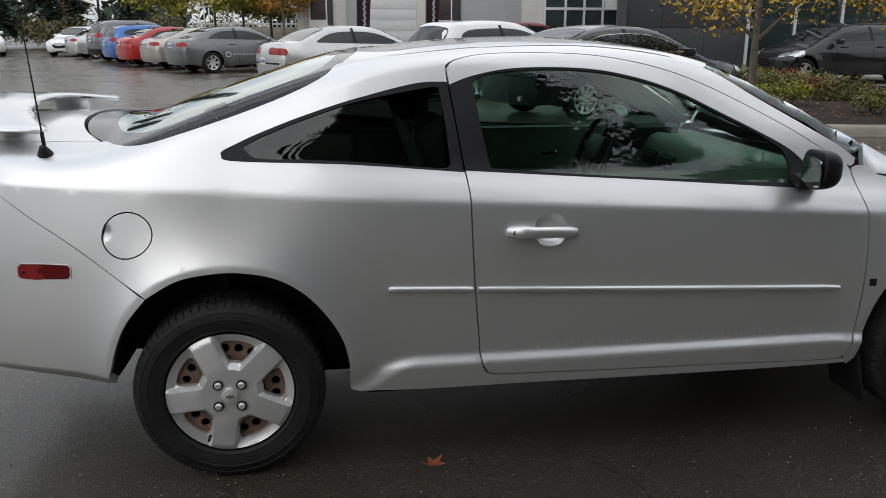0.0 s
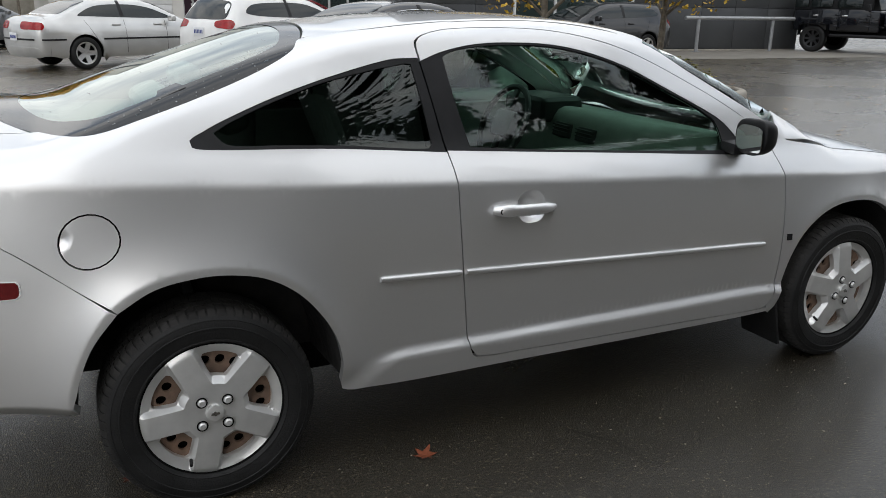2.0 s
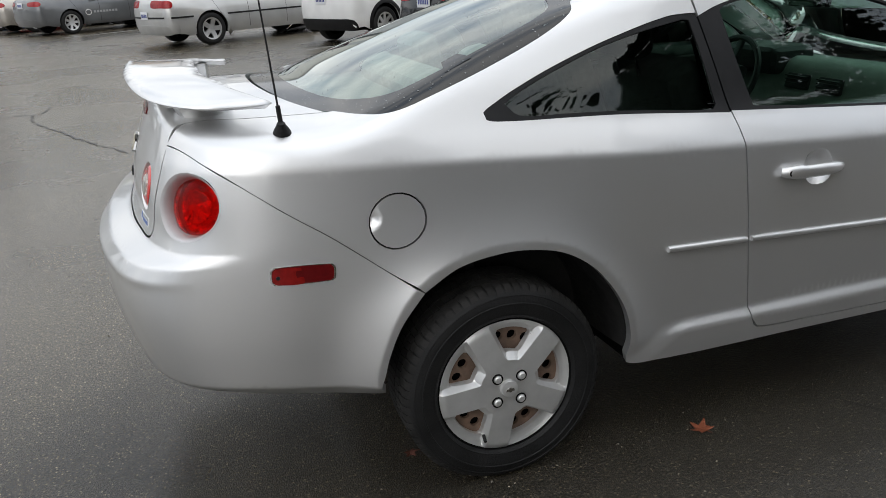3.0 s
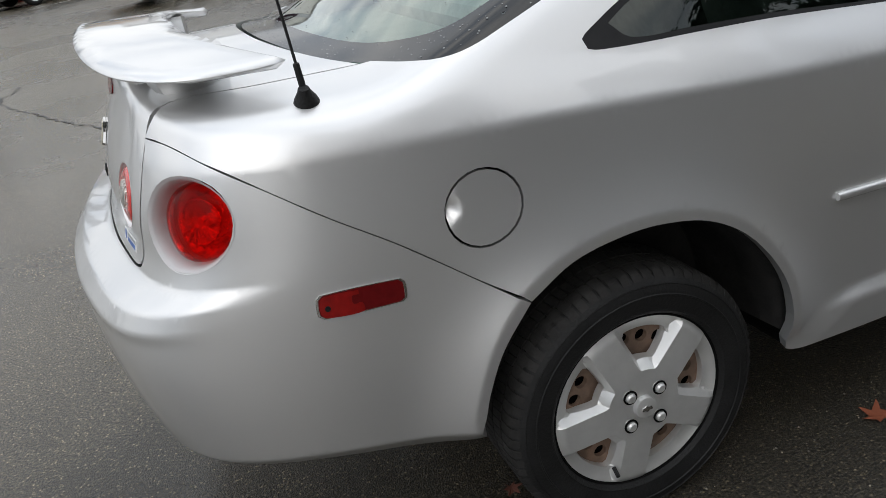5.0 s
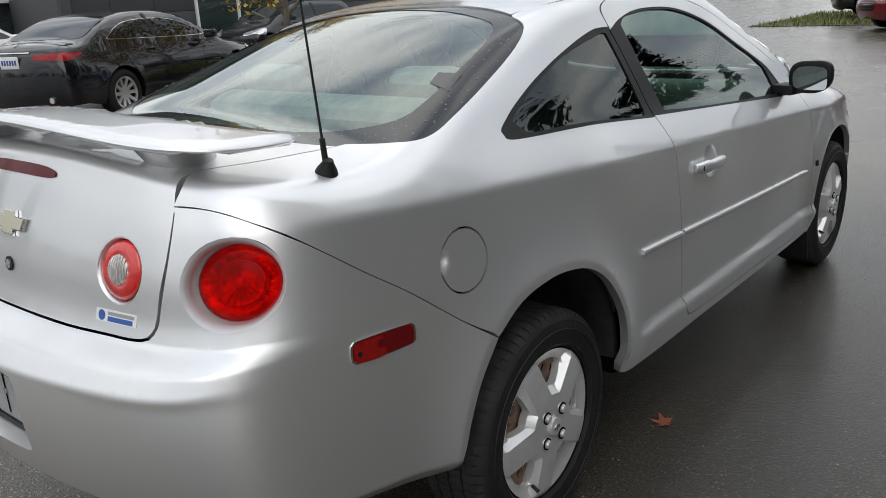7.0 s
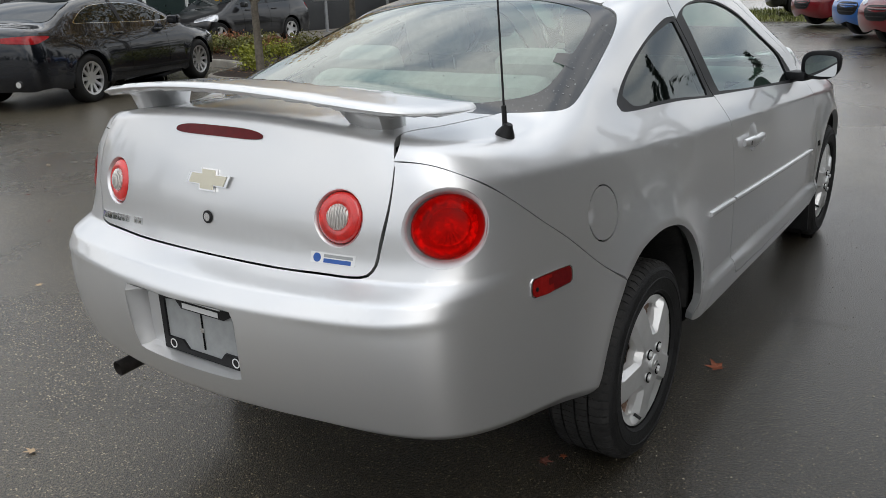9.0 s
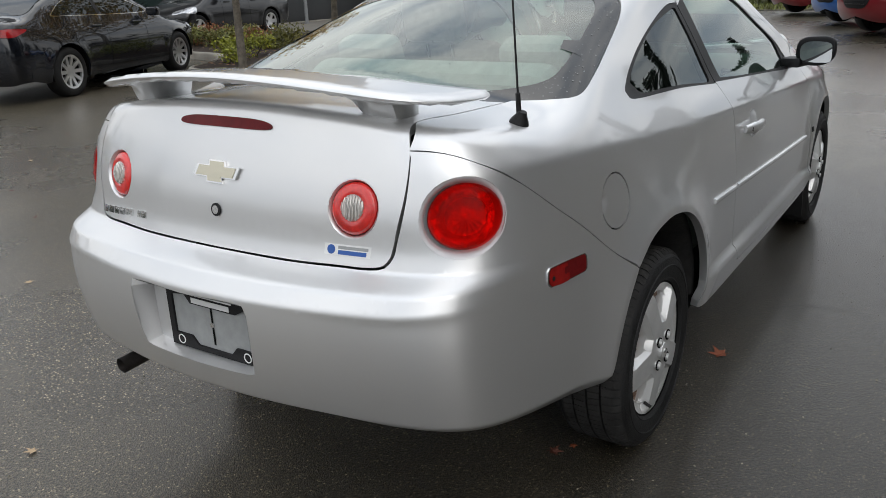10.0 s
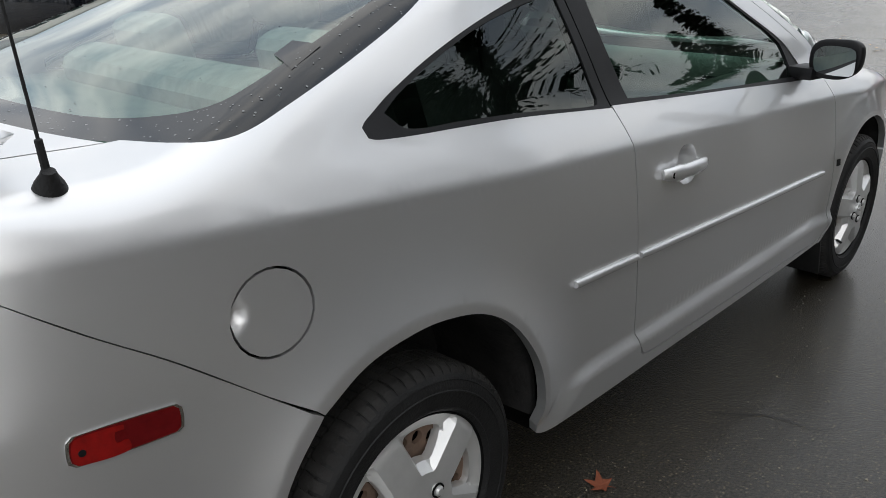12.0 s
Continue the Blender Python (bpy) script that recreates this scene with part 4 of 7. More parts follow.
trim_q = skin(QWIN + [(.784, -.73, .998), (.770, -.66, 1.12), (.750, -.59, 1.282)], SIDE_RAY, [QGLASS], sharp=(10, 12), hole_sharp=[(0, 2, 7)], lift=-.002, depth=.012)
glass_f = skin(FGLASS, SIDE_RAY, lift=-.007, depth=.004, sharp=(0, 2, 11, 13))
glass_q = skin(QGLASS, SIDE_RAY, lift=-.006, depth=.004, sharp=(0, 2, 7))
for i, flip in enumerate((lambda s: s, mirrored)):
    sheet("window_surround", flip(trim_f), BLACK_TRIM, doors[i], "satin black window surround")
    sheet("door_glass", flip(glass_f), GLASS_SIDE, doors[i], "green-tinted side glass")
    sheet("quarter_window_surround", flip(trim_q), BLACK_TRIM, coupe, "black quarter window surround")
    sheet("quarter_glass", flip(glass_q), GLASS_QUARTER, coupe, "dark-tinted quarter window")

pillar = skin([(.730, -.70, 1.015), (.812, -.72, 1.005), (.790, -.58, 1.285), (.728, -.58, 1.275)], SIDE_RAY, lift=-.022, depth=.004, sharp=(0, 1, 2, 3))
for flip in (lambda s: s, mirrored):
    sheet("door_pillar", flip(pillar), DARK, coupe)

# roof
ROOF_REAR = [(.440, -.36, 1.345), (.472, -.2, 1.355), (.485, 0, 1.36)]
ROOF_FRONT = [(1.735, -.4, 1.33), (1.765, -.2, 1.345), (1.775, 0, 1.35)]
half = [(.408, -.452, 1.333)] + [(x, y + .006, z) for x, y, z in DITCH[1:-1]] + [(1.69, -.512, 1.3)] + ROOF_FRONT
roof_loop = ROOF_REAR[::-1][1:] + half[:] + [(x, -y, z) for x, y, z in half[::-1][1:]] + [(x, -y, z) for x, y, z in ROOF_REAR[:-1]]
roof_loop = [(.485, 0, 1.36)] + roof_loop
sheet("roof", skin(roof_loop, DOWN, step=.05, edge_step=.03, sharp=(3, 9, 15, 21)), SILVER, coupe)

# rear window with its black border
base_r = [(-.515, 0, 1.13), (-.50, -.2, 1.126), (-.452, -.385, 1.112)]
rg = base_r + nudge(GLASS_R[:-1]) + [(.398, -.455, 1.333), (.432, -.36, 1.343), (.464, -.2, 1.352), (.477, 0, 1.357)]
rear_loop = rg + [(x, -y, z) for x, y, z in rg[::-1][1:-1]]
inner = [(-.42, 0, 1.15), (-.40, -.2, 1.148), (-.345, -.40, 1.135), (-.26, -.53, 1.128), (-.18, -.565, 1.14), (.07, -.53, 1.21), (.25, -.49, 1.27), (.33, -.44, 1.303), (.37, -.34, 1.32), (.40, -.2, 1.33), (.41, 0, 1.333)]
inner_loop = inner + [(x, -y, z) for x, y, z in inner[::-1][1:-1]]
rear_ray = np.array((.42, 0, -.907))
sheet("rear_glass", skin(rear_loop, rear_ray, lift=-.006, depth=.004, step=.045), GLASS_REAR, coupe, "green-tinted rear window specked with rain")
sheet("rear_glass_border", skin(rear_loop, rear_ray, [inner_loop], lift=-.0045, depth=.0, step=.03), FRIT, coupe, "black enamel border of the rear window")
sheet("rear_glass_border", skin([(-.045, -.512, 1.2), (.012, -.497, 1.21), (.03, -.56, 1.21), (-.06, -.585, 1.18)], rear_ray, lift=-.004, depth=0, step=.03, sharp=(0, 1, 2, 3)), FRIT, coupe)
# rain drops left on the rear window
rng = random.Random(12)
drop_v, drop_f = [], []
rim_2d, clear_2d = (np.array([(q[0], q[1]) for q in loop]) for loop in (rear_loop, inner_loop))
while len(drop_f) < 420 * 6:
    q = np.array([(rng.uniform(-.50, .40), rng.uniform(-.66, .60))])
    if not inside(q, rim_2d)[0] or (inside(q, clear_2d)[0] and rng.random() < .93):
        continue
    p = cast(np.array([(q[0][0], q[0][1], 2.0)]), np.array([(0, 0, -1.0)]))
    nn = Vector(tuple(normal(p)[0]))
    p = Vector(tuple(p[0])) - nn * .0042
    e1 = nn.orthogonal().normalized()
    e2, r, o = nn.cross(e1), .0011 + .0016 * rng.random()**2, len(drop_v)
    for k in range(6):
        drop_v.append(p + (e1 * math.cos(k * 1.0472) + e2 * math.sin(k * 1.0472)) * r)
    drop_v.append(p + nn * r * .55)
    drop_f += [(o + k, o + (k + 1) % 6, o + 6) for k in range(6)]
tagged(raw("rain", drop_v, drop_f, material("water_drop", (0.16, 0.17, 0.17), rough=0.05, coat=1.0), coupe), "small rain drops on the rear window", kind="stuff")

# windscreen
ws = [(1.755, 0, 1.335), (1.75, -.2, 1.33), (1.72, -.4, 1.315)] + [(1.705, -.50, 1.29), (1.87, -.545, 1.20), (2.06, -.597, 1.095), (2.22, -.645, 1.0)] + [(2.33, -.5, .99), (2.42, -.25, .99), (2.45, 0, .99)]
ws_loop = ws + [(x, -y, z) for x, y, z in ws[::-1][1:-1]]
wind_ray = np.array((-.5, 0, -.866))
sheet("windscreen", skin(ws_loop, wind_ray, lift=-.006, depth=.004, step=.06), GLASS_SIDE, coupe, "clear windscreen")

# boot lid: top and rear face in one pressing
LAMP_IN = [(-.879 + .016 * math.sin(a) - .010 * math.cos(a), -.409 + .063 * math.cos(a), .925 + .064 * math.sin(a)) for a in np.arange(24) * math.pi / 12]
LID_BOTTOM = [(-.945, 0, .800), (-.936, -.24, .800), (-.916, -.392, .802), (-.906, -.455, .803), (-.898, -.490, .810), (-.886, -.506, .83)]
LID_EDGE = [(-.880, -.512, .857), (-.848, -.526, .954), (-.797, -.516, 1.028)] + [(x - .0, y + gap, z) for x, y, z in LID_SIDE[1:-1]] + [(-.392, -.520, 1.10)]
lid_half = LID_BOTTOM + LID_EDGE + [(-.462, -.385, 1.11), (-.515, -.2, 1.122), (-.53, 0, 1.126)]
corner = len(LID_BOTTOM + LID_EDGE) - 1
lid_loop = lid_half + [(x, -y, z) for x, y, z in lid_half[::-1][1:-1]]
lid = sheet("boot_lid", skin(lid_loop, LID_RAY, [LAMP_IN, [(x, -y, z) for x, y, z in LAMP_IN]], step=.03, refine=2, sharp=(corner, len(lid_loop) - corner)), SILVER, coupe)

# rear bumper with the corner lamps' recesses and the plate recess
LAMP_OUT = [(-.783 + .066 * math.cos(a) + .0245 * math.sin(a), -.632 - .0705 * math.cos(a) + .013 * math.sin(a), .908 + .084 * math.sin(a)) for a in np.arange(28) * math.pi / 14]
B_TOP = [(-.947, 0, .7955), (-.938, -.24, .7955), (-.918, -.392, .7975), (-.908, -.459, .7985), (-.898, -.496, .8055), (-.886, -.514, .83), (-.882, -.520, .857), (-.852, -.533, .954), (-.800, -.520, 1.030)]
B_SEAM = [(x - .0012 - .00004 * k, y, z - .0015 - .00006 * k) for k, (x, y, z) in enumerate(SEAM[::-1])]
B_ARCH = [(-.302, -.826, .560), (-.342, -.818, .470), (-.356, -.816, .42), (-.356, -.813, .345)]
B_LOW = [(-.46, -.785, .350), (-.66, -.752, .385), (-.84, -.690, .410), (-.95, -.55, .418), (-1.0, -.40, .420), (-1.03, -.2, .420), (-1.035, 0, .420)]
PLATE = [(-1.045, 0, .522), (-1.04, -.15, .525), (-1.038, -.195, .530), (-1.04, -.200, .56), (-1.04, -.205, .69), (-1.04, -.195, .712), (-1.045, 0, .712)]
low_mid = [(float(rear_z(z)), 0, z) for z in (.44, .46, .48, .50)]
high_mid = [(float(rear_z(z)), 0, z) for z in (.72, .73, .74, .75, .76, .77, .78)]
bump_loop = B_TOP + B_SEAM + B_ARCH + B_LOW + low_mid + PLATE + high_mid
n_b = len(B_TOP + B_SEAM + B_ARCH + B_LOW)
bump = skin(bump_loop, CORNER_RAY, [LAMP_OUT], sharp=(0, len(B_TOP), n_b - 1, n_b + 4, n_b + 10, len(B_TOP + B_SEAM) - 1, len(B_TOP + B_SEAM + B_ARCH) - 1), step=.026, refine=3)
sheet("rear_bumper", both(bump), SILVER, coupe)

# bonnet, wings, front bumper
HOOD = [(2.46, 0, .985), (2.43, -.25, .98), (2.35, -.48, .972), (2.25, -.66, .965), (2.30, -.70, .945), (2.6, -.705, .91), (2.9, -.68, .865), (3.15, -.60, .80), (3.28, -.42, .77), (3.36, -.2, .755), (3.38, 0, .75)]
sheet("bonnet", skin(HOOD + [(x, -y, z) for x, y, z in HOOD[::-1][1:-1]], DOWN, step=.06), SILVER, coupe)
ARCH_F = [(2.215, -.835, .30), (2.232, -.83, .40), (2.262, -.83, .50), (2.315, -.83, .585), (2.40, -.83, .650), (2.50, -.828, .686), (2.62, -.826, .696), (2.74, -.825, .682), (2.84, -.82, .640), (2.92, -.812, .575), (2.965, -.80, .50)]
wing = [(2.19, -.832, .272)] + nudge(DOOR_FRONT[:-1], .005) + [(2.203, -.698, .972), (2.26, -.672, .964), (2.305, -.708, .943), (2.6, -.712, .908), (2.9, -.690, .862), (3.08, -.645, .815), (3.06, -.70, .75), (3.02, -.74, .66), (2.985, -.785, .58)] + ARCH_F[::-1]
wing_skin = skin(wing, SIDE_RAY, sharp=(0, len(wing) - 1, len(wing) - 11), step=.035, refine=2)
NOSE = [(2.97, -.80, .49), (2.99, -.788, .575), (3.026, -.742, .655), (3.066, -.705, .742), (3.088, -.648, .808), (3.16, -.605, .792), (3.285, -.43, .763), (3.365, -.2, .748), (3.385, 0, .743), (3.50, 0, .3), (3.42, -.4, .27), (3.22, -.66, .26), (3.02, -.765, .26), (2.985, -.795, .36)]
nose_ray = np.array((-1, .8, -.3)) / np.linalg.norm((1, .8, .3))
LIGHT = [(3.05, -.735, .70), (3.09, -.68, .79), (3.17, -.62, .775), (3.30, -.50, .70), (3.33, -.47, .66), (3.22, -.62, .65), (3.12, -.69, .655)]
for flip in (lambda s: s, mirrored):
    sheet("front_wing", flip(wing_skin), SILVER, coupe)
    sheet("headlamp", flip(skin(LIGHT, nose_ray, lift=.002, depth=.02)), CLEAR_LENS, coupe, "clear headlamp")
sheet("front_bumper", both(skin(NOSE, nose_ray, [LIGHT], sharp=(0, 8, 9, 12), step=.04)), SILVER, coupe)


for i in (0, 1):
    sheet("handle_cup", cup if i == 0 else mirrored(cup), SILVER, doors[i])


# ---- wheels ----
def build_wheel(cx, sign, spin):
    w = new("wheel")
    w.parent = coupe
    w.matrix_basis = pose(cx, -sign * (HUB_Y - .012), HUB_Z, 0, 0, 0 if sign > 0 else 180) @ pose(0, 0, 0, 0, spin, 0)
    tyre = revolve([(.205, .004), (.214, -.008), (.217, -.010), (.219, -.0125), (.222, -.0115), (.240, -.016), (.256, -.0168), (.2575, -.0190), (.2595, -.0190), (.261, -.0168), (.270, -.016), (.280, -.0125), (.2815, -.0140), (.284, -.0125), (.290, -.008), (.3015, .006), (.305, .018), (.3065, .032)], 90)
    tread = bmesh.new()
    for k in range(90):
        # tread blocks with a slanting sipe between them, three grooves round
        for lane, (y0, y1) in enumerate(((.018, .046), (.053, .088), (.095, .130), (.137, .166))):
            a0, a1 = (k + .06) * 2 * math.pi / 90, (k + .94) * 2 * math.pi / 90
            skew = .012 * (1 if lane % 2 else -1)
            q = []
            for r in (.298, .308 if lane in (1, 2) else .3065):
                for a, y in ((a0, y0), (a1, y0), (a1 + skew, y1), (a0 + skew, y1)):
                    q.append(tread.verts.new((r * math.cos(a), y, r * math.sin(a))))
            for f in ((4, 5, 6, 7), (0, 1, 5, 4), (1, 2, 6, 5), (2, 3, 7, 6), (3, 0, 4, 7)):
                tread.faces.new([q[j] for j in f])
    for k in range(72):
        # shoulder blocks that wrap over the edge of the sidewall
        a0, a1 = (k + .10) * 2 * math.pi / 72, (k + .86) * 2 * math.pi / 72
        rows = []
        for y, r, low in ((-.0065, .2915, .286), (.0035, .3035, .296), (.0120, .3072, .299), (.0200, .3085, .300), (.0460, .3085, .300)):
            rows.append([tread.verts.new((rr * math.cos(a), y + (.002 if rr == low else 0), rr * math.sin(a))) for rr, a in ((low, a0), (r, a0), (r, a1), (low, a1))])
        for p, q in zip(rows, rows[1:]):
            for j in range(3):
                tread.faces.new((p[j], p[j + 1], q[j + 1], q[j]))
        tread.faces.new(rows[0])
    bmesh.ops.recalc_face_normals(tread, faces=tread.faces[:])
    carcass = revolve([(.304, .020), (.2985, .024), (.2985, .165), (.302, .178), (.290, .192), (.25, .198), (.205, .19)], 60)
    join(tyre, carcass)
    t = part("tyre", tyre, RUBBER, w, "black all-season tyre", angle=30)
    tr = part("tread", tread, TREAD, t)
    tagged(tr, "worn black tread blocks", kind="stuff")
    # pressed-steel wheel behind the cover, with a ring of round holes
    loops = [circle(0, 0, .192, 60)] + [circle(.146 * math.cos(a), .146 * math.sin(a), .0148, 14) for a in (np.arange(21) + .5) * 2 * math.pi / 21]
    part("steel_wheel", plate(loops, lambda u, v: -.026 - .12 * abs(math.hypot(u, v) - .145), .012), RUSTY, w, "rusty steel wheel")
    part("rim", revolve([(.204, .000), (.209, -.004), (.211, -.001), (.205, .004), (.196, .02), (.193, .06), (.190, .17), (.21, .19)], 60), DARK, w)
    part("brake_drum", revolve([(.02, .06), (.16, .06), (.165, .07), (.165, .12)], 40), DARK, w)

    # wheel cover: five broad flat spokes over a deep dished ring with trapezoid windows, four nut caps
    def dish(u, v):
        r = math.hypot(u, v)
        a = (math.degrees(math.atan2(v, u)) - 43) % 72
        a = min(a, 72 - a)
        across = r * math.sin(radians(a))
        face = .019 - .10 * max(0, r - .10)**1.0 - .5 * max(0, r - .190)
        if r > .176:
            low = -.012 + .016 * ((r - .176) / .0355)**1.6
        else:
            low = -.012 + .010 * (.176 - r) / .072
        on = min(1, max(0, (.047 - across) / .012))
        on = max(on, min(1, max(0, (.104 - r) / .016)))
        on = on + (1 - on) * min(1, max(0, (r - .2040) / .004))
        return low + (face - low) * on
    holes, creases = [], [np.append(circle(0, 0, rr, 90), [[rr, 0]], 0) for rr in (.2040, .2080)]
    for k in range(5):
        mid = radians(43 + 36 + 72 * k)
        ring = [(r * math.cos(mid + radians(b)), r * math.sin(mid + radians(b))) for r, b in ((.107, -11), (.105, 0), (.107, 11), (.117, 13.6), (.165, 19.0), (.174, 17.0), (.1765, 8), (.177, 0), (.1765, -8), (.174, -17.0), (.165, -19.0), (.117, -13.6))]
        holes.append(rounded(ring, .009))
        d, n_ = np.array((math.cos(radians(43 + 72 * k)), math.sin(radians(43 + 72 * k)))), np.array((-math.sin(radians(43 + 72 * k)), math.cos(radians(43 + 72 * k))))
        for s_ in (-1, 1):
            creases.append(np.array([d * t + n_ * s_ * .0352 for t in np.linspace(.086, .203, 20)]))
            creases.append(np.array([d * t + n_ * s_ * .0468 for t in np.linspace(.182, .200, 4)]))
        creases.append(np.array([(.088 * math.cos(mid + b), .088 * math.sin(mid + b)) for b in np.linspace(-.19, .19, 7)]))
    cover = part("wheel_cover", plate([circle(0, 0, .2130, 90)] + holes, dish, .022, step=.008, creases=creases), COVER, w, "silver five-spoke plastic wheel cover", angle=20)
    for k in range(5):
        # tapered inner walls that run from each window back to the steel wheel
        b = bmesh.new()
        h = holes[k]
        c = h.mean(0)
        r0 = [b.verts.new((u, -dish(u, v) + .0005, v)) for u, v in h]
        r1 = [b.verts.new((c[0] + (u - c[0]) * .97, .018, c[1] + (v - c[1]) * .97)) for u, v in h]
        for i in range(len(h)):
            b.faces.new((r0[i], r0[(i + 1) % len(h)], r1[(i + 1) % len(h)], r1[i]))
        part("window_wall", b, COVER, cover)
    part("centre_cap", revolve([(.0, -.032), (.020, -.032), (.025, -.030), (.0265, -.026), (.0265, -.018)], 32), COVER, cover)
    part("emblem", plate([np.array([(-.013, -.004), (-.004, -.004), (-.003, -.007), (.003, -.007), (.004, -.004), (.013, -.004), (.011, .004), (.003, .004), (.002, .007), (-.004, .007), (-.004, .004), (-.011, .004)])], lambda u, v: .034, .003), CHROME, cover)
    for k in range(4):
        a = radians(43 + 90 * k)
        nut = revolve([(0, -.034), (.008, -.034), (.0115, -.030), (.0125, -.020), (.0125, -.008)], 18)
        bmesh.ops.translate(nut, verts=nut.verts[:], vec=(.052 * math.cos(a), 0, .052 * math.sin(a)))
        well = revolve([(.0132, -.027), (.0165, -.0275), (.0165, -.024), (.0132, -.022)], 18)
        bmesh.ops.translate(well, verts=well.verts[:], vec=(.052 * math.cos(a), 0, .052 * math.sin(a)))
        part("nut_cap", nut, COVER, cover)
        part("nut_well", well, DARK, cover)
    valve = tube([(-.075, .0, -.150), (-.078, -.022, -.158)], .005, 8)
    part("valve", valve, RUBBER, w)
    return w


for wx, spin in ((WHEEL_R, 0), (WHEEL_F, 22)):
    for sg in (1, -1):
        build_wheel(wx, sg, spin)

# wheel housings and the dark underside
for cx, (mx, mz, edge, gain), y0 in ((WHEEL_R, ARCHES[0], .802), (WHEEL_F, ARCHES[1], .785)):
    for sg in (1, -1):
        b, back = bmesh.new(), bmesh.new()
        prev, disc = None, []
        for k in range(37):
            a = radians(-4 + 184 * k / 36)
            r = float(edge(np.array(a)))
            row = [b.verts.new((mx + rr * math.cos(a), -sg * y, mz + rr * math.sin(a))) for rr, y in ((r + .022, y0), (r + .003, y0 - .004), (r - .006, .70), (r - .012, .52))]
            disc.append(back.verts.new((mx + (r - .012) * math.cos(a), -sg * .521, mz + (r - .012) * math.sin(a))))
            if prev:
                for i in range(3):
                    b.faces.new((prev[i], prev[i + 1], row[i + 1], row[i]))
            prev = row
        part("wheel_housing", b, LINER, coupe)
        back.faces.new(disc)
        part("wheel_housing", back, LINER, coupe)
floor_pan = box_bm(3.3, 1.02, .16, (1.40, 0, .30), .03)
box_bm(1.72, 1.56, .10, (1.30, 0, .30), .02, bm=floor_pan)
box_bm(.55, 1.10, .10, (-.62, 0, .48), .03, bm=floor_pan)
part("underbody", floor_pan, DARK, coupe)
for sg in (1, -1):
    part("mud_flap", box_bm(.012, .20, .20, (2.27, -sg * .725, .205), .004, (0, -14, 0)), RUBBER, coupe, "black front mud flap")

# exhaust
pipe = tube([(-.55, .49, .352), (-.80, .49, .350), (-.93, .492, .342)], .024, 20, caps=False)
join(pipe, tube([(-.932, .492, .342), (-.70, .49, .350)], .020, 20, caps=False))
part("exhaust_pipe", pipe, material("exhaust_metal", (0.10, 0.09, 0.085), rough=0.5, metal=0.8, vary=0.3, scale=30), coupe, "dark exhaust tailpipe")


# ---- lamps ----
def on_form(points, d, lift=0.0):
    p = cast(np.array(points, float) - 2.0 * d, np.broadcast_to(d, (len(points), 3)))
    return p + lift * normal(p)


def dished(loop, d, mid, flip, name, rings, mat, parent, label="", tip=0.0):
    """Rings that run from an opening's edge to a middle: (share of the radius, sunk depth). tip lifts the outboard edge and sinks the inboard one."""
    e = on_form(loop, d)
    axis = normal(e).mean(0)
    axis = axis / np.linalg.norm(axis)
    c = e.mean(0) if mid is None else np.array(mid)
    out = np.cross((0, 0, 1.0), axis)
    out = out / np.linalg.norm(out)
    if np.dot(out, (0, -1.0, 0)) < 0:
        out = -out
    v, f = [], []
    n = len(e)
    for share, sunk in rings:
        lift = tip * share * ((e - c) @ out) / np.abs((e - c) @ out).max()
        v.append(c + (e - c) * share - axis * sunk + axis * lift[:, None])
    for j in range(len(rings) - 1):
        for i in range(n):
            q = (j * n + i, j * n + (i + 1) % n, (j + 1) * n + (i + 1) % n, (j + 1) * n + i)
            f.append(q)
    f.append(tuple(range((len(rings) - 1) * n, len(rings) * n)))
    v = np.concatenate(v)
    a, b2, c2 = (v[f[0][k]] for k in (0, 1, 2))
    if np.dot(np.cross(b2 - a, c2 - a), axis - (a - c) * .3) < 0:
        f = [t[::-1] for t in f]
    if flip:
        v, f = v * (1, -1, 1), [t[::-1] for t in f]
    return raw(name, v, f, mat, parent, label)


def lens_loop(loop, share, shift=(0, 0, 0)):
    p = np.array(loop)
    c = p.mean(0) + np.array(shift)
    return [tuple(c + (q - p.mean(0)) * share) for q in p]


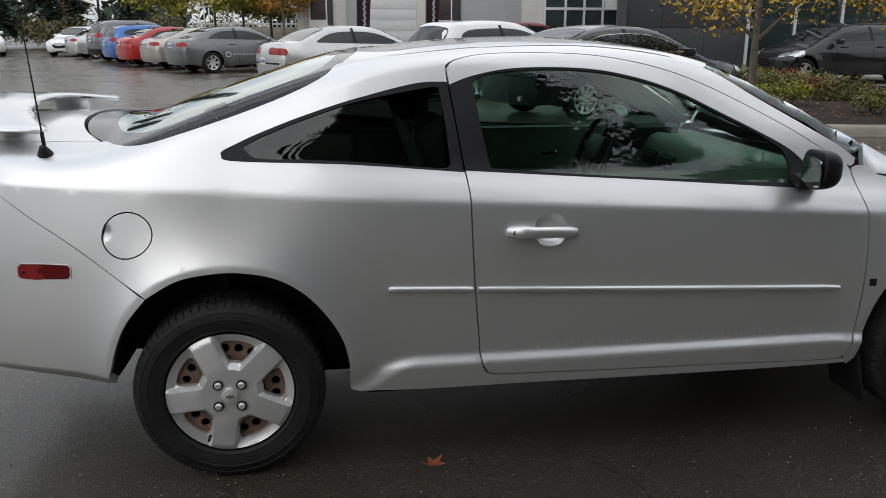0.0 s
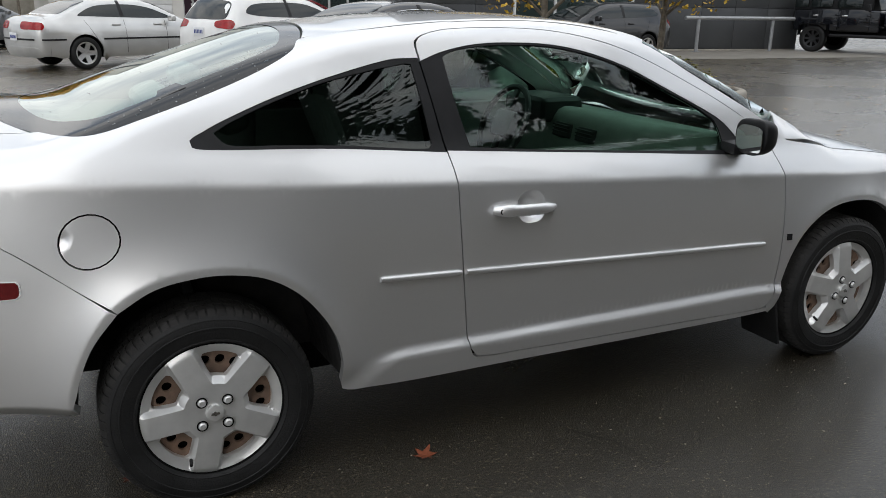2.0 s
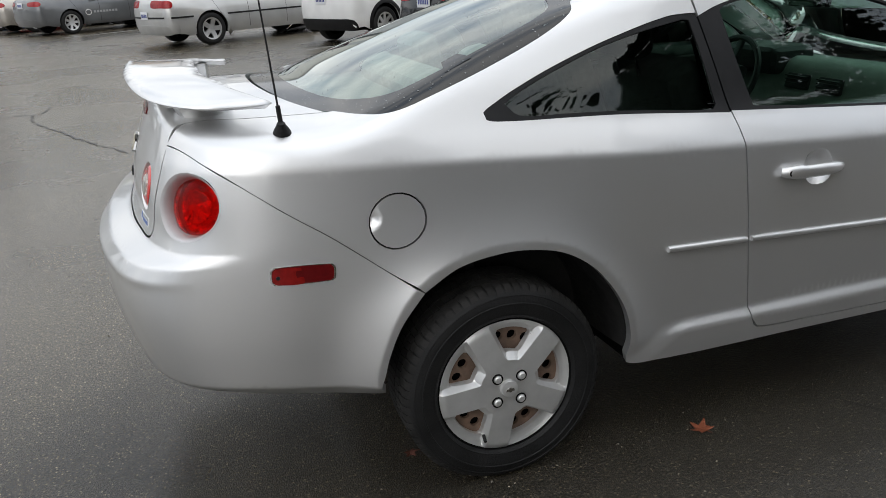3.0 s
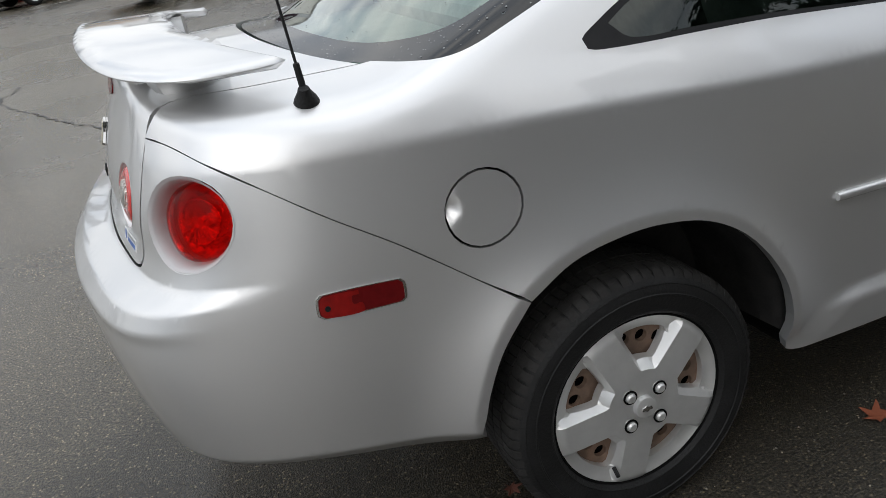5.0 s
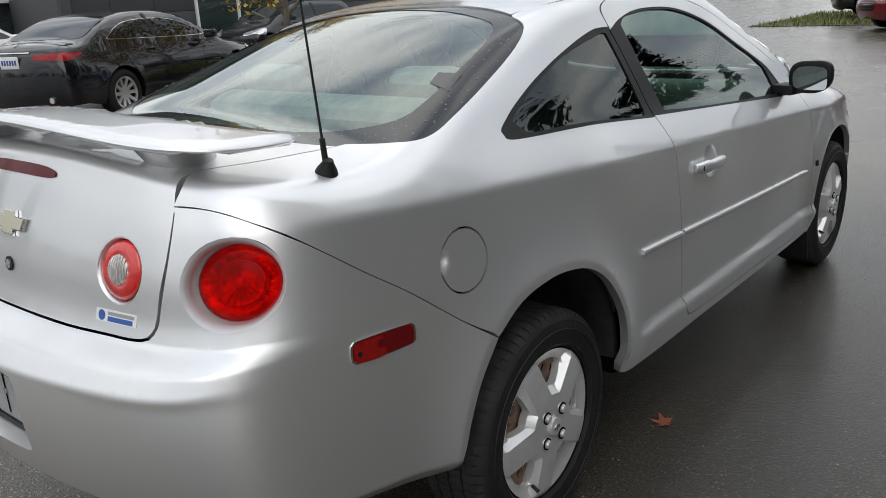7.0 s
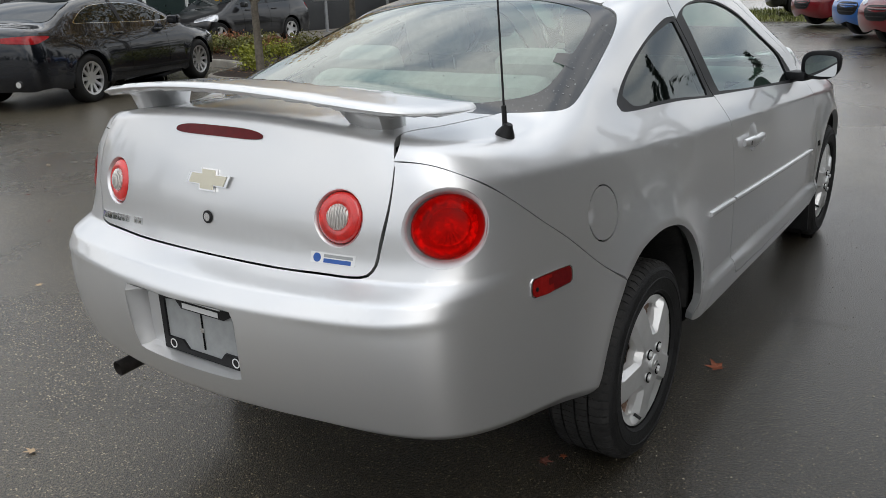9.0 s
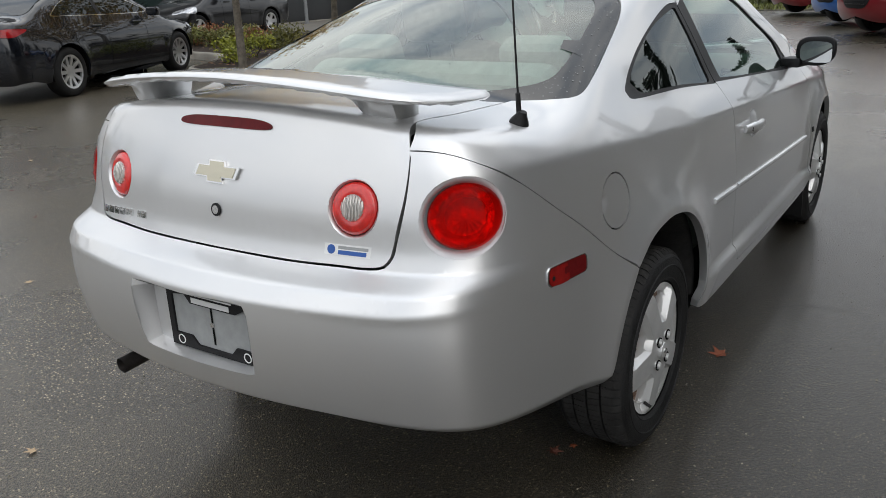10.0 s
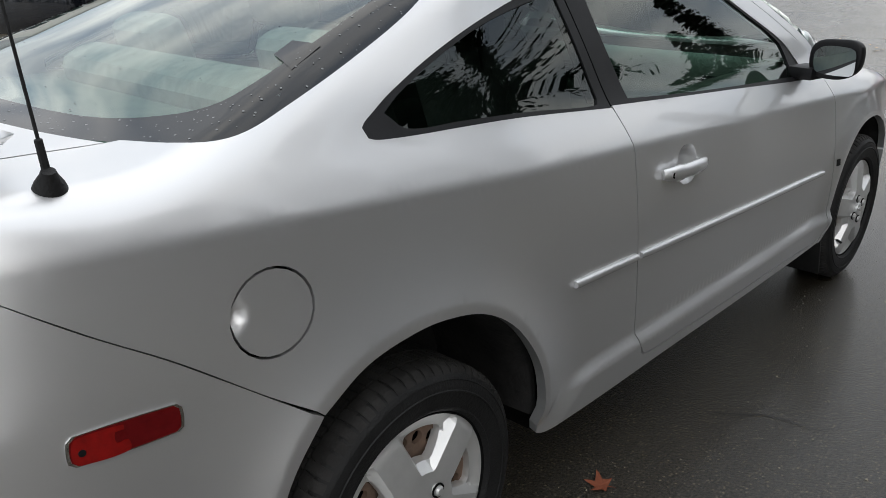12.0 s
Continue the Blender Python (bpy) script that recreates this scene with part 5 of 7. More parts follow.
for flip in (False, True):
    # corner lamp: deep silver bezel, domed red lens set back on the inboard side
    dished(LAMP_OUT, CORNER_RAY, None, flip, "lamp_bezel", [(1.02, -.001), (1.0, .0005), (.97, .002), (.94, .0055), (.90, .013), (.865, .025), (.83, .065)], BEZEL, coupe, "silver tail lamp recess")
    lens = dished(lens_loop(LAMP_OUT, .845, (.0085, -.0085, .001)), CORNER_RAY, None, flip, "tail_lamp", [(1.0, .034), (.975, .020), (.94, .011), (.86, .001), (.68, -.008), (.44, -.015), (.18, -.018)], RED_GLASS, coupe, "large round red tail lamp", tip=.016)
    lens.visible_shadow = False
    dished(lens_loop(LAMP_OUT, .838, (.0085, -.0085, .001)), CORNER_RAY, None, flip, "lamp_reflector", [(.97, .044), (.90, .054), (.64, .060), (.62, .028), (.58, .024), (.52, .028), (.44, .054), (.16, .062), (.14, .030), (.06, .028)], REFLECTOR, lens, "faceted reflector", tip=.012)
    # a fan of facets behind the lens
    e = on_form(lens_loop(LAMP_OUT, .838, (.0085, -.0085, .001)), CORNER_RAY)
    axis = normal(e).mean(0)
    axis = axis / np.linalg.norm(axis)
    out_v = np.cross((0, 0, 1.0), axis)
    out_v = out_v / np.linalg.norm(out_v) * (1 if out_v[1] < 0 else -1)
    up_v, mid_e = np.cross(axis, out_v), e.mean(0)
    up_v = up_v * np.sign(up_v[2])
    side_sign = -1 if flip else 1
    for k in range(7):
        a = radians(-150 + 20 * k)
        fan = [mid_e - axis * (.018 + .012 * r / .05) + (out_v * math.cos(a) + up_v * math.sin(a)) * r for r in (.010, .030, .050)]
        part("lens_facet", tube([(p[0], side_sign * p[1], p[2]) for p in fan], [.0016, .0028, .0036], 6), REFLECTOR, lens)
    # inner lamp in the boot lid
    dished(LAMP_IN, LID_RAY, None, flip, "lamp_bezel", [(1.02, -.0005), (1.0, .001), (.95, .004), (.92, .012), (.90, .030), (.5, .035)], SILVER, lid)
    inner_lens = dished(lens_loop(LAMP_IN, .90), LID_RAY, None, flip, "tail_lamp", [(1.0, .030), (1.0, .010), (.97, .004), (.88, .000), (.70, -.003), (.50, -.004), (.47, .000)], RED_LENS, lid, "round red inner tail lamp")
    dished(lens_loop(LAMP_IN, .47), LID_RAY, None, flip, "reversing_lens", [(1.0, .004), (.98, -.003), (.85, -.0055), (.5, -.008), (.2, -.009)], RIBBED, inner_lens, "clear ribbed reversing lens")

CHMSL = [(-.848 - .009 * math.sin(a) * (-1), .158 * math.copysign(abs(math.cos(a))**.45, math.cos(a)), 1.0865 + .0105 * math.copysign(abs(math.sin(a))**.75, math.sin(a)) - .12 * (.158 * math.cos(a))**2) for a in np.arange(32) * math.pi / 16]
sheet("brake_light", skin(CHMSL, LID_RAY, step=.02, edge_step=.01, lift=.003, depth=.006), DARK_RED, lid, "slim dark red high brake light")

MARK = [(-.604, -.763, .753), (-.466, -.786, .749), (-.459, -.787, .742), (-.461, -.787, .712), (-.469, -.787, .707), (-.606, -.763, .709), (-.615, -.762, .716), (-.613, -.762, .746)]

MARK_RED = [(-.601, -.763, .7505), (-.540, -.775, .7485), (-.540, -.775, .741), (-.553, -.773, .741), (-.553, -.773, .724), (-.537, -.775, .724), (-.537, -.775, .7065), (-.603, -.763, .7085), (-.613, -.762, .716), (-.611, -.762, .744)]


def grown(loop, d):
    p = np.array(loop)
    c = p.mean(0)
    return [tuple(c + (q - c) * (1 + d / np.linalg.norm(q - c))) for q in p]


for flip in (lambda s: s, mirrored):
    mk = sheet("side_marker", flip(skin(MARK, PLAIN_SIDE, step=.02, edge_step=.008, lift=.003, depth=.006)), DARK_RED, coupe, "side marker, half dark red, half bright red")
    sheet("marker_lens", flip(skin(MARK_RED, PLAIN_SIDE, step=.02, edge_step=.006, lift=.0038, depth=.002)), MARKER_RED, mk, "bright red half of the lens")
    sheet("marker_screw", flip(skin([(-.600 + .0055 * math.cos(a), -.765, .727 + .0055 * math.sin(a)) for a in np.arange(12) * math.pi / 6], PLAIN_SIDE, step=.02, edge_step=.004, lift=.005, depth=.003)), BLACK_TRIM, mk)
    sheet("marker_rim", flip(skin(grown(MARK, .005), PLAIN_SIDE, [grown(MARK, .0005)], step=.01, edge_step=.008, lift=.0025, depth=.004)), CHROME, coupe)

# side mouldings, slightly proud bars that fall towards the front
for flip in (lambda s: s, mirrored):
    for x0, x1, parent in ((.522, .800, coupe), (.818, 2.126, doors[0])):
        z0, z1 = .636 - (x0 - .524) * .0435, .636 - (x1 - .524) * .0435
        line = []
        for k in range(25):
            x = x0 + (x1 - x0) * k / 24
            z = z0 + (z1 - z0) * k / 24
            line.append((x, float(cast(np.array([(x, -3.0, z)]), np.array([(0, 1.0, 0)]))[0][1]) - .003, z))
        bar = tube(line, [.0085 if k in (0, 24) else .0105 for k in range(25)], 12)
        if flip is mirrored:
            bar.transform(Matrix.Scale(-1, 4, (0, 1, 0)))
            bmesh.ops.reverse_faces(bar, faces=bar.faces[:])
        part("moulding", bar, SILVER, parent if flip is not mirrored or parent is coupe else doors[1], "slim silver side moulding", angle=60)

# door handles
for i, sgn in ((0, 1), (1, -1)):
    h = []
    for k in range(17):
        t = k / 16
        x = .918 + .228 * t
        bow = .021 + .010 * math.sin(math.pi * t)
        y = -float(side(np.array(x), np.array(.812))) - bow + .016 * (abs(2 * t - 1)**6)
        h.append((x, sgn * y, .814 - .006 * t))
    b = tube(h, [.011 + .0085 * (1 - abs(2 * k / 16 - 1)**4) + (.003 if k < 5 else 0) for k in range(17)], 14)
    for v in b.verts:
        v.co.y = sgn * -.826 + (v.co.y - sgn * -.826) * .8
    hd = part("door_handle", b, SILVER, doors[i], "silver pull handle with a keyhole", angle=60)
    key = revolve([(0, 0), (.008, 0), (.0095, .001), (.0095, .006)], 16)
    key.transform(pose(.938, sgn * -.842, .8135, 0, 0, 0 if sgn > 0 else 180))
    part("keyhole", key, DARK, hd)

# door mirrors
for i, sgn in ((0, 1), (1, -1)):
    b = bmesh.new()
    bmesh.ops.create_uvsphere(b, u_segments=28, v_segments=18, radius=1)
    for v in b.verts:
        x, y, z = v.co
        f = lambda q, e: math.copysign(abs(q)**e, q)
        wide = 1.0 if y > 0 else .94
        v.co = (1.950 + .075 * f(x, .75) * (1 if x > 0 else .12), sgn * (-.866 + .090 * f(y, .7) * wide), 1.0 + .066 * f(z, .7) - .012 * (y if y < 0 else 0))
    if sgn < 0:
        bmesh.ops.reverse_faces(b, faces=b.faces[:])
    b.transform(Matrix.Translation((1.950, sgn * -.872, 0)) @ Matrix.Rotation(radians(sgn * -8), 4, "Z") @ Matrix.Translation((-1.950, sgn * .872, 0)))
    shell = part("door_mirror", b, BLACK_TRIM, doors[i], "black door mirror")
    arm = box_bm(.11, .10, .045, (2.00, sgn * -.765, .945), .016, (0, 0, sgn * -12))
    part("mirror_foot", arm, BLACK_TRIM, shell)
    pane = plate([rounded([(-.080, -.050), (-.086, 0), (-.078, .046), (-.03, .058), (.05, .054), (.082, .030), (.086, -.01), (.075, -.045), (.03, -.056), (-.04, -.057)], .012)], lambda u, v: .002 * (1 - (u / .09)**2), .004, step=.02, up=(-1, 0, 0), right=(0, sgn, 0))
    pane.transform(Matrix.Translation((1.934, sgn * -.868, .998)) @ Matrix.Rotation(radians(sgn * -8), 4, "Z") @ Matrix.Scale(.82, 4))
    part("mirror_pane", pane, MIRROR, shell, "mirror glass")

# antenna on the quarter's shoulder
base = on_form([(-.529, -.636, 1.3)], DOWN)[0]
ant = revolve([(0, .030), (.010, .030), (.013, .022), (.021, .008), (.024, 0), (.024, -.006)], 24, "z")
ant.transform(Matrix.Translation(tuple(base)) @ Euler((radians(22), radians(-4), 0)).to_matrix().to_4x4())
antenna = part("antenna_base", ant, RUBBER, coupe, "black aerial base")
d0 = Vector((-.06, .02, 1)).normalized()
b0 = Vector(tuple(base)) + Vector((0, 0, .02))
part("aerial", tube([b0, b0 + d0 * .05, b0 + d0 * .052, b0 + d0 * .56], [.0065, .006, .0028, .0018], 8), RUBBER, antenna, "thin black whip aerial")

# spoiler on two feet
wing_half = [(-.900, 0), (-.896, -.2), (-.872, -.38), (-.825, -.50), (-.745, -.572), (-.65, -.590), (-.565, -.580), (-.536, -.560), (-.565, -.495), (-.622, -.39), (-.672, -.24), (-.690, 0)]
wl = rounded(wing_half + [(x, -y) for x, y in wing_half[::-1][1:-1]], .03)
v2, tris = fill([wl], .03)
from_edge = np.array([np.linalg.norm(wl - q, axis=1).min() for q in v2])


def wing_z(x, y):
    return 1.196 - .150 * y * y + .25 * np.clip(np.abs(y) - .45, 0, 1)**2 - .05 * (x + .78)


thick = .0115 * np.sqrt(np.clip(from_edge / .014, 0, 1))
zt, zb = wing_z(v2[:, 0], v2[:, 1]) + thick * .8, wing_z(v2[:, 0], v2[:, 1]) - thick - .002
n2 = len(v2)
verts = np.concatenate([np.column_stack([v2, zt]), np.column_stack([v2, zb])])
a, b_, c_ = verts[tris[:, 0]], verts[tris[:, 1]], verts[tris[:, 2]]
fl = np.cross(b_ - a, c_ - a)[:, 2] < 0
tris[fl] = tris[fl][:, ::-1]
faces = [tuple(int(i) for i in t) for t in tris] + [tuple(int(i) + n2 for i in t[::-1]) for t in tris]
half_e = {(t[i], t[(i + 1) % 3]) for t in faces[:len(tris)] for i in range(3)}
for p, q in half_e:
    if (q, p) not in half_e:
        faces.append((q, p, p + n2, q + n2))
spoiler = raw("spoiler", verts, faces, SILVER, lid, "silver raised boot spoiler")
for sgn in (1, -1):
    foot = bmesh.new()
    low = [(-.765, .365), (-.755, .450), (-.67, .450), (-.625, .40), (-.66, .355)]
    high = [(-.825, .325), (-.805, .452), (-.69, .462), (-.625, .40), (-.66, .31)]
    lo = rounded([(x, -sgn * y) for x, y in low], .03)
    hi = rounded([(x, -sgn * y) for x, y in high], .03)
    n = min(len(lo), len(hi))
    lo, hi = (l[np.linspace(0, len(l) - 1, n).astype(int)] for l in (lo, hi))
    r0 = [foot.verts.new((x, y, float(on_form([(x, y, 1.4)], DOWN)[0][2]) - .004)) for x, y in lo]
    r1 = [foot.verts.new((x * .6 + hx * .4, y * .6 + hy * .4, 1.150)) for (x, y), (hx, hy) in zip(lo, hi)]
    r2 = [foot.verts.new((hx, hy, float(wing_z(hx, hy)) - .010)) for hx, hy in hi]
    for p, q in ((r0, r1), (r1, r2)):
        for i in range(n):
            foot.faces.new((p[i], p[(i + 1) % n], q[(i + 1) % n], q[i]))
    bmesh.ops.recalc_face_normals(foot, faces=foot.faces[:])
    part("spoiler_foot", foot, SILVER, spoiler)

# badge, lock, model bars, dealer sticker on the boot lid
bow_tie = np.array([(-.078, -.014), (-.030, -.014), (-.026, -.027), (.028, -.027), (.024, -.014), (.068, -.014), (.078, .013), (.030, .013), (.026, .026), (-.028, .026), (-.024, .013), (-.068, .013)])


def rear_badge(name, loop, y0, z0, lift, mat, parent, label="", depth=.006):
    pts = [(-.9, y0 - u, z0 + v) for u, v in loop]
    q = on_form(pts, FORWARD)
    s = skin([tuple(p) for p in q], FORWARD, step=.03, edge_step=.012, lift=lift, depth=depth, sharp=tuple(range(len(pts))))
    return sheet(name, s, mat, parent, label)


emb = rear_badge("emblem", bow_tie, -.006, .976, .007, CHROME, lid, "cross-shaped chrome emblem")
rear_badge("emblem_face", bow_tie * .86, -.006, .976, .0085, material("pale_gold", (0.62, 0.58, 0.46), rough=0.3, metal=0.3), emb, "", .002)
lock = rear_badge("boot_lock", circle(0, 0, .0160, 20), -.012, .887, .004, BLACK_TRIM, lid, "round chrome boot lock")
rear_badge("lock_barrel", circle(0, 0, .0105, 14), -.012, .887, .0055, CHROME, lock, "", .002)
for k, (u, w) in enumerate(((0, .022), (.028, .026), (.059, .024), (.088, .022), (.115, .014), (.134, .018), (.178, .012), (.196, .022))):
    rear_badge("letter_bar", [(u, -.009), (u + w, -.009), (u + w, .009), (u, .009)], .492, .822 + u * .06, .004, CHROME, lid, "", .004)
st = rear_badge("dealer_sticker", [(0, -.012), (.118, -.012), (.118, .012), (0, .012)], -.340, .833, .001, WHITE_PAINT, lid, "white and blue dealer sticker", .001)
rear_badge("print_bar", [(.036, -.010), (.108, -.010), (.108, -.0005), (.036, -.0005)], -.340, .833, .0018, BLUE_PRINT, st, "", .0005)
rear_badge("print_bar", [(.036, .002), (.112, .002), (.112, .009), (.036, .009)], -.340, .833, .0018, PLATE_GREY, st, "", .0005)
rear_badge("print_ring", circle(.018, 0, .0105, 18), -.340, .833, .0018, BLUE_PRINT, st, "", .0005)

# plate recess: floor, walls and the dealer's plate frame with an empty blank
rec = bmesh.new()
ring0 = [tuple(q) for q in on_form([(-1.2, y, z) for x, y, z in PLATE] + [(-1.2, -y, z) for x, y, z in PLATE[::-1][1:-1]], FORWARD)]
ring1 = [(-.992 + .02 * (z - .6), y * .93, .615 + (z - .615) * .90) for x, y, z in ring0]
v0 = [rec.verts.new(p) for p in ring0]
v1 = [rec.verts.new(p) for p in ring1]
for i in range(len(v0)):
    j = (i + 1) % len(v0)
    rec.faces.new((v0[i], v0[j], v1[j], v1[i]))
rec.faces.new(v1)
bmesh.ops.recalc_face_normals(rec, faces=rec.faces[:])
part("plate_recess", rec, SILVER, coupe, angle=25)


def flat_rear(name, loops, x, y0, z0, mat, parent, depth=.004, label="", step=.05):
    b = plate(loops, lambda u, v: 0, depth, step=step, up=(-1, 0, 0), right=(0, -1, 0))
    b.transform(Matrix.Translation((x, y0, z0)))
    return part(name, b, mat, parent, label)


blank = flat_rear("plate_blank", [np.array([(-.150, -.078), (.150, -.078), (.150, .078), (-.150, .078)])], -.998, -.03, .618, PLATE_GREY, coupe, .004, "empty grey plate blank in a black dealer frame")
ou = rounded([(-.156, -.085), (.156, -.085), (.156, .085), (-.156, .085)], .03, (0, 1, 2, 3))
inn = rounded([(-.138, -.050), (-.08, -.050), (-.06, -.072), (.06, -.072), (.08, -.050), (.138, -.050), (.138, .030), (.128, .060), (.09, .040), (-.07, .040), (-.09, .062), (-.138, .055)], .03, tuple(range(12)))
pf = flat_rear("plate_frame", [ou, inn], -1.004, -.03, .618, BLACK_TRIM, coupe, .006, "black plate frame")
flat_rear("print_bar", [np.array([(-.062, .044), (.072, .044), (.072, .058), (-.062, .058)])], -1.006, -.03, .618, WHITE_PAINT, pf, .001)
flat_rear("print_bar", [np.array([(-.082, .064), (.082, .064), (.082, .074), (-.082, .074)])], -1.006, -.03, .618, WHITE_PAINT, pf, .001)
for u in (-.118, .118):
    flat_rear("print_ring", [circle(u, -.066, .013, 20), circle(u, -.066, .010, 20)], -1.006, -.03, .618, WHITE_PAINT, pf, .001)
flat_rear("plate_groove", [np.array([(-.003, -.06), (.003, -.06), (.003, .04), (-.003, .04)])], -1.000, -.03, .618, DARK, blank, .001)
flat_rear("plate_screw", [circle(0, 0, .007, 14)], -1.002, -.03, .612, CHROME, blank, .003)

# small badge on the wing and wiper at the bonnet's rear edge
sheet("wing_badge", skin([(2.238, -.83, .570), (2.262, -.83, .569), (2.262, -.83, .594), (2.238, -.83, .595)], PLAIN_SIDE, lift=.003, depth=.004, sharp=(0, 1, 2, 3)), BLACK_TRIM, coupe)
part("wiper", tube([(2.31, -.60, .995), (2.40, -.30, 1.005), (2.46, .15, 1.005)], .008, 6), BLACK_TRIM, coupe)

# ---- cabin ----
tub = box_bm(1.72, 1.30, .05, (1.30, 0, .36), .02)
box_bm(.8, .98, .05, (.1, 0, .37), .02, bm=tub)
part("cabin_floor", tub, CABIN_DARK, coupe)
for sgn in (1, -1):
    b = box_bm(1.66, .035, .55, (1.33, sgn * .690, .70), .012, (sgn * 8, 0, 0))
    box_bm(.70, .07, .055, (1.15, sgn * .655, .73), .02, bm=b)
    pn = part("door_lining", b, CABIN, coupe, "grey door lining with an armrest")
    part("inner_handle", tube([(1.42, sgn * .64, .84), (1.46, sgn * .625, .84), (1.52, sgn * .64, .84)], .012, 8), CHROME, pn)
lin = skin([(x, y * .92, z) for x, y, z in roof_loop], DOWN, step=.09, edge_step=.06, lift=-.030, depth=0)
sheet("roof_lining", (lin[0], [t[::-1] for t in lin[1]], -lin[2]), LINING, coupe, "pale roof lining")
part("parcel_shelf", box_bm(.46, 1.24, .03, (-.19, 0, 1.034), .012), CABIN, coupe)
part("rear_bulkhead", box_bm(.03, 1.2, .46, (-.06, 0, .78), .01, (0, -14, 0)), CABIN_DARK, coupe)


def seat(x, y, wide, name, label, mat):
    s = new(name)
    s.parent = coupe
    tagged(s, label)
    part("cushion", box_bm(.52, wide, .17, (x + .12, y, .52), .06, (0, -6, 0), segments=3), mat, s)
    part("backrest", box_bm(.14, wide * .96, .62, (x - .20, y, .84), .06, (0, -20, 0), segments=3), mat, s)
    return s


for sgn in (1, -1):
    s = seat(1.02, sgn * .36, .50, "front_seat", "grey cloth front seat", CLOTH)
    part("headrest", box_bm(.10, .27, .19, (.62, sgn * .36, 1.235), .045, (0, -12, 0), segments=3), CLOTH if sgn > 0 else CABIN_DARK, s)
    for o in (-.06, .06):
        part("headrest_post", tube([(.665, sgn * .36 + o, 1.08), (.64, sgn * .36 + o, 1.18)], .007, 8), CHROME, s)
s = seat(.31, 0, .98, "rear_bench", "grey cloth rear bench", CLOTH)
for sgn in (1, -1):
    part("headrest", box_bm(.11, .25, .17, (.17, sgn * .335, 1.125), .05, (0, -18, 0), segments=3), CLOTH, s)
dash = box_bm(.50, 1.34, .30, (2.02, 0, .82), .09, (0, 8, 0), segments=4)
d_ob = part("dashboard", dash, CABIN, coupe, "grey-green dashboard")
part("instrument_hood", box_bm(.24, .36, .12, (1.84, .36, .975), .045, segments=3), CABIN_DARK, d_ob)
for yy in (-.55, -.10, .08, .60):
    v = box_bm(.02, .13, .065, (1.775, yy, .90), .008, (0, 20, 0))
    for k in range(4):
        box_bm(.012, .12, .005, (1.762, yy, .878 + .015 * k), 0, bm=v)
    part("air_vent", v, CABIN_DARK, d_ob)
part("centre_console", box_bm(.75, .22, .22, (1.50, 0, .50), .05), CABIN_DARK, coupe)
wheel_at = Matrix.Translation((1.62, .36, .90)) @ Matrix.Rotation(radians(-66), 4, "Y")
ring = revolve([(.185 + .014 * math.cos(a), .014 * math.sin(a)) for a in np.arange(10) * math.pi / 5], 40, "z", closed=True)
ring.transform(wheel_at)
sw = part("steering_wheel", ring, CABIN_DARK, coupe, "black steering wheel")
hub = box_bm(.13, .17, .05, (0, 0, -.01), .02)
for ang in (0, 180, 90):
    box_bm(.15, .035, .018, (.10 * math.cos(radians(ang)), .10 * math.sin(radians(ang)), -.005), .006, (0, 0, ang), bm=hub)
hub.transform(wheel_at)
part("steering_hub", hub, CABIN_DARK, sw)
rv = box_bm(.02, .22, .065, (1.72, 0, 1.245), .008, (0, 10, 0))
part("rear_view_mirror", rv, CABIN_DARK, coupe, "inside mirror")
part("mirror_pane", box_bm(.004, .20, .052, (1.708, 0, 1.243), .001, (0, 10, 0)), MIRROR, coupe)
# ---- parked cars ----
CAR_GLASS = material("dark_car_glass", (0.010, 0.014, 0.014), rough=0.02, spec=0.5)
ALLOY = material("alloy", (0.66, 0.66, 0.66), rough=0.3, metal=0.8, vary=0.1, scale=12)
DARK_ALLOY = material("dark_alloy", (0.035, 0.035, 0.037), rough=0.3, metal=0.5)
PLATE_WHITE = material("plate_white", (0.72, 0.73, 0.75), rough=0.45)
PLATE_INK = material("plate_ink", (0.05, 0.07, 0.25), rough=0.5)
LAMP_CLEAR = material("lamp_clear", (0.55, 0.56, 0.58), rough=0.08, metal=0.6, coat=1.0, vary=0.4, scale=20)
TAIL_RED = material("tail_lamp_red", (0.26, 0.008, 0.010), rough=0.12, spec=0.35, vary=0.3, scale=14)
PAINTS = {
    "black": car_paint("black_paint", (0.006, 0.007, 0.010), rough=0.22),
    "charcoal": car_paint("charcoal_paint", (0.010, 0.010, 0.011), metal=0.0, rough=0.3),
    "grey": car_paint("grey_paint", (0.13, 0.135, 0.14), metal=0.5, rough=0.35),
    "white": car_paint("white_paint", (0.76, 0.76, 0.75), rough=0.35),
    "pale_silver": car_paint("pale_silver_paint", (0.52, 0.52, 0.51), metal=0.6, rough=0.35),
    "beige": car_paint("beige_paint", (0.42, 0.39, 0.35), metal=0.6, rough=0.35),
    "red": car_paint("red_paint", (0.38, 0.018, 0.02), rough=0.3),
    "dark_red": car_paint("dark_red_paint", (0.16, 0.008, 0.012), rough=0.3),
    "blue": car_paint("blue_paint", (0.012, 0.12, 0.42), metal=0.2, rough=0.3),
}
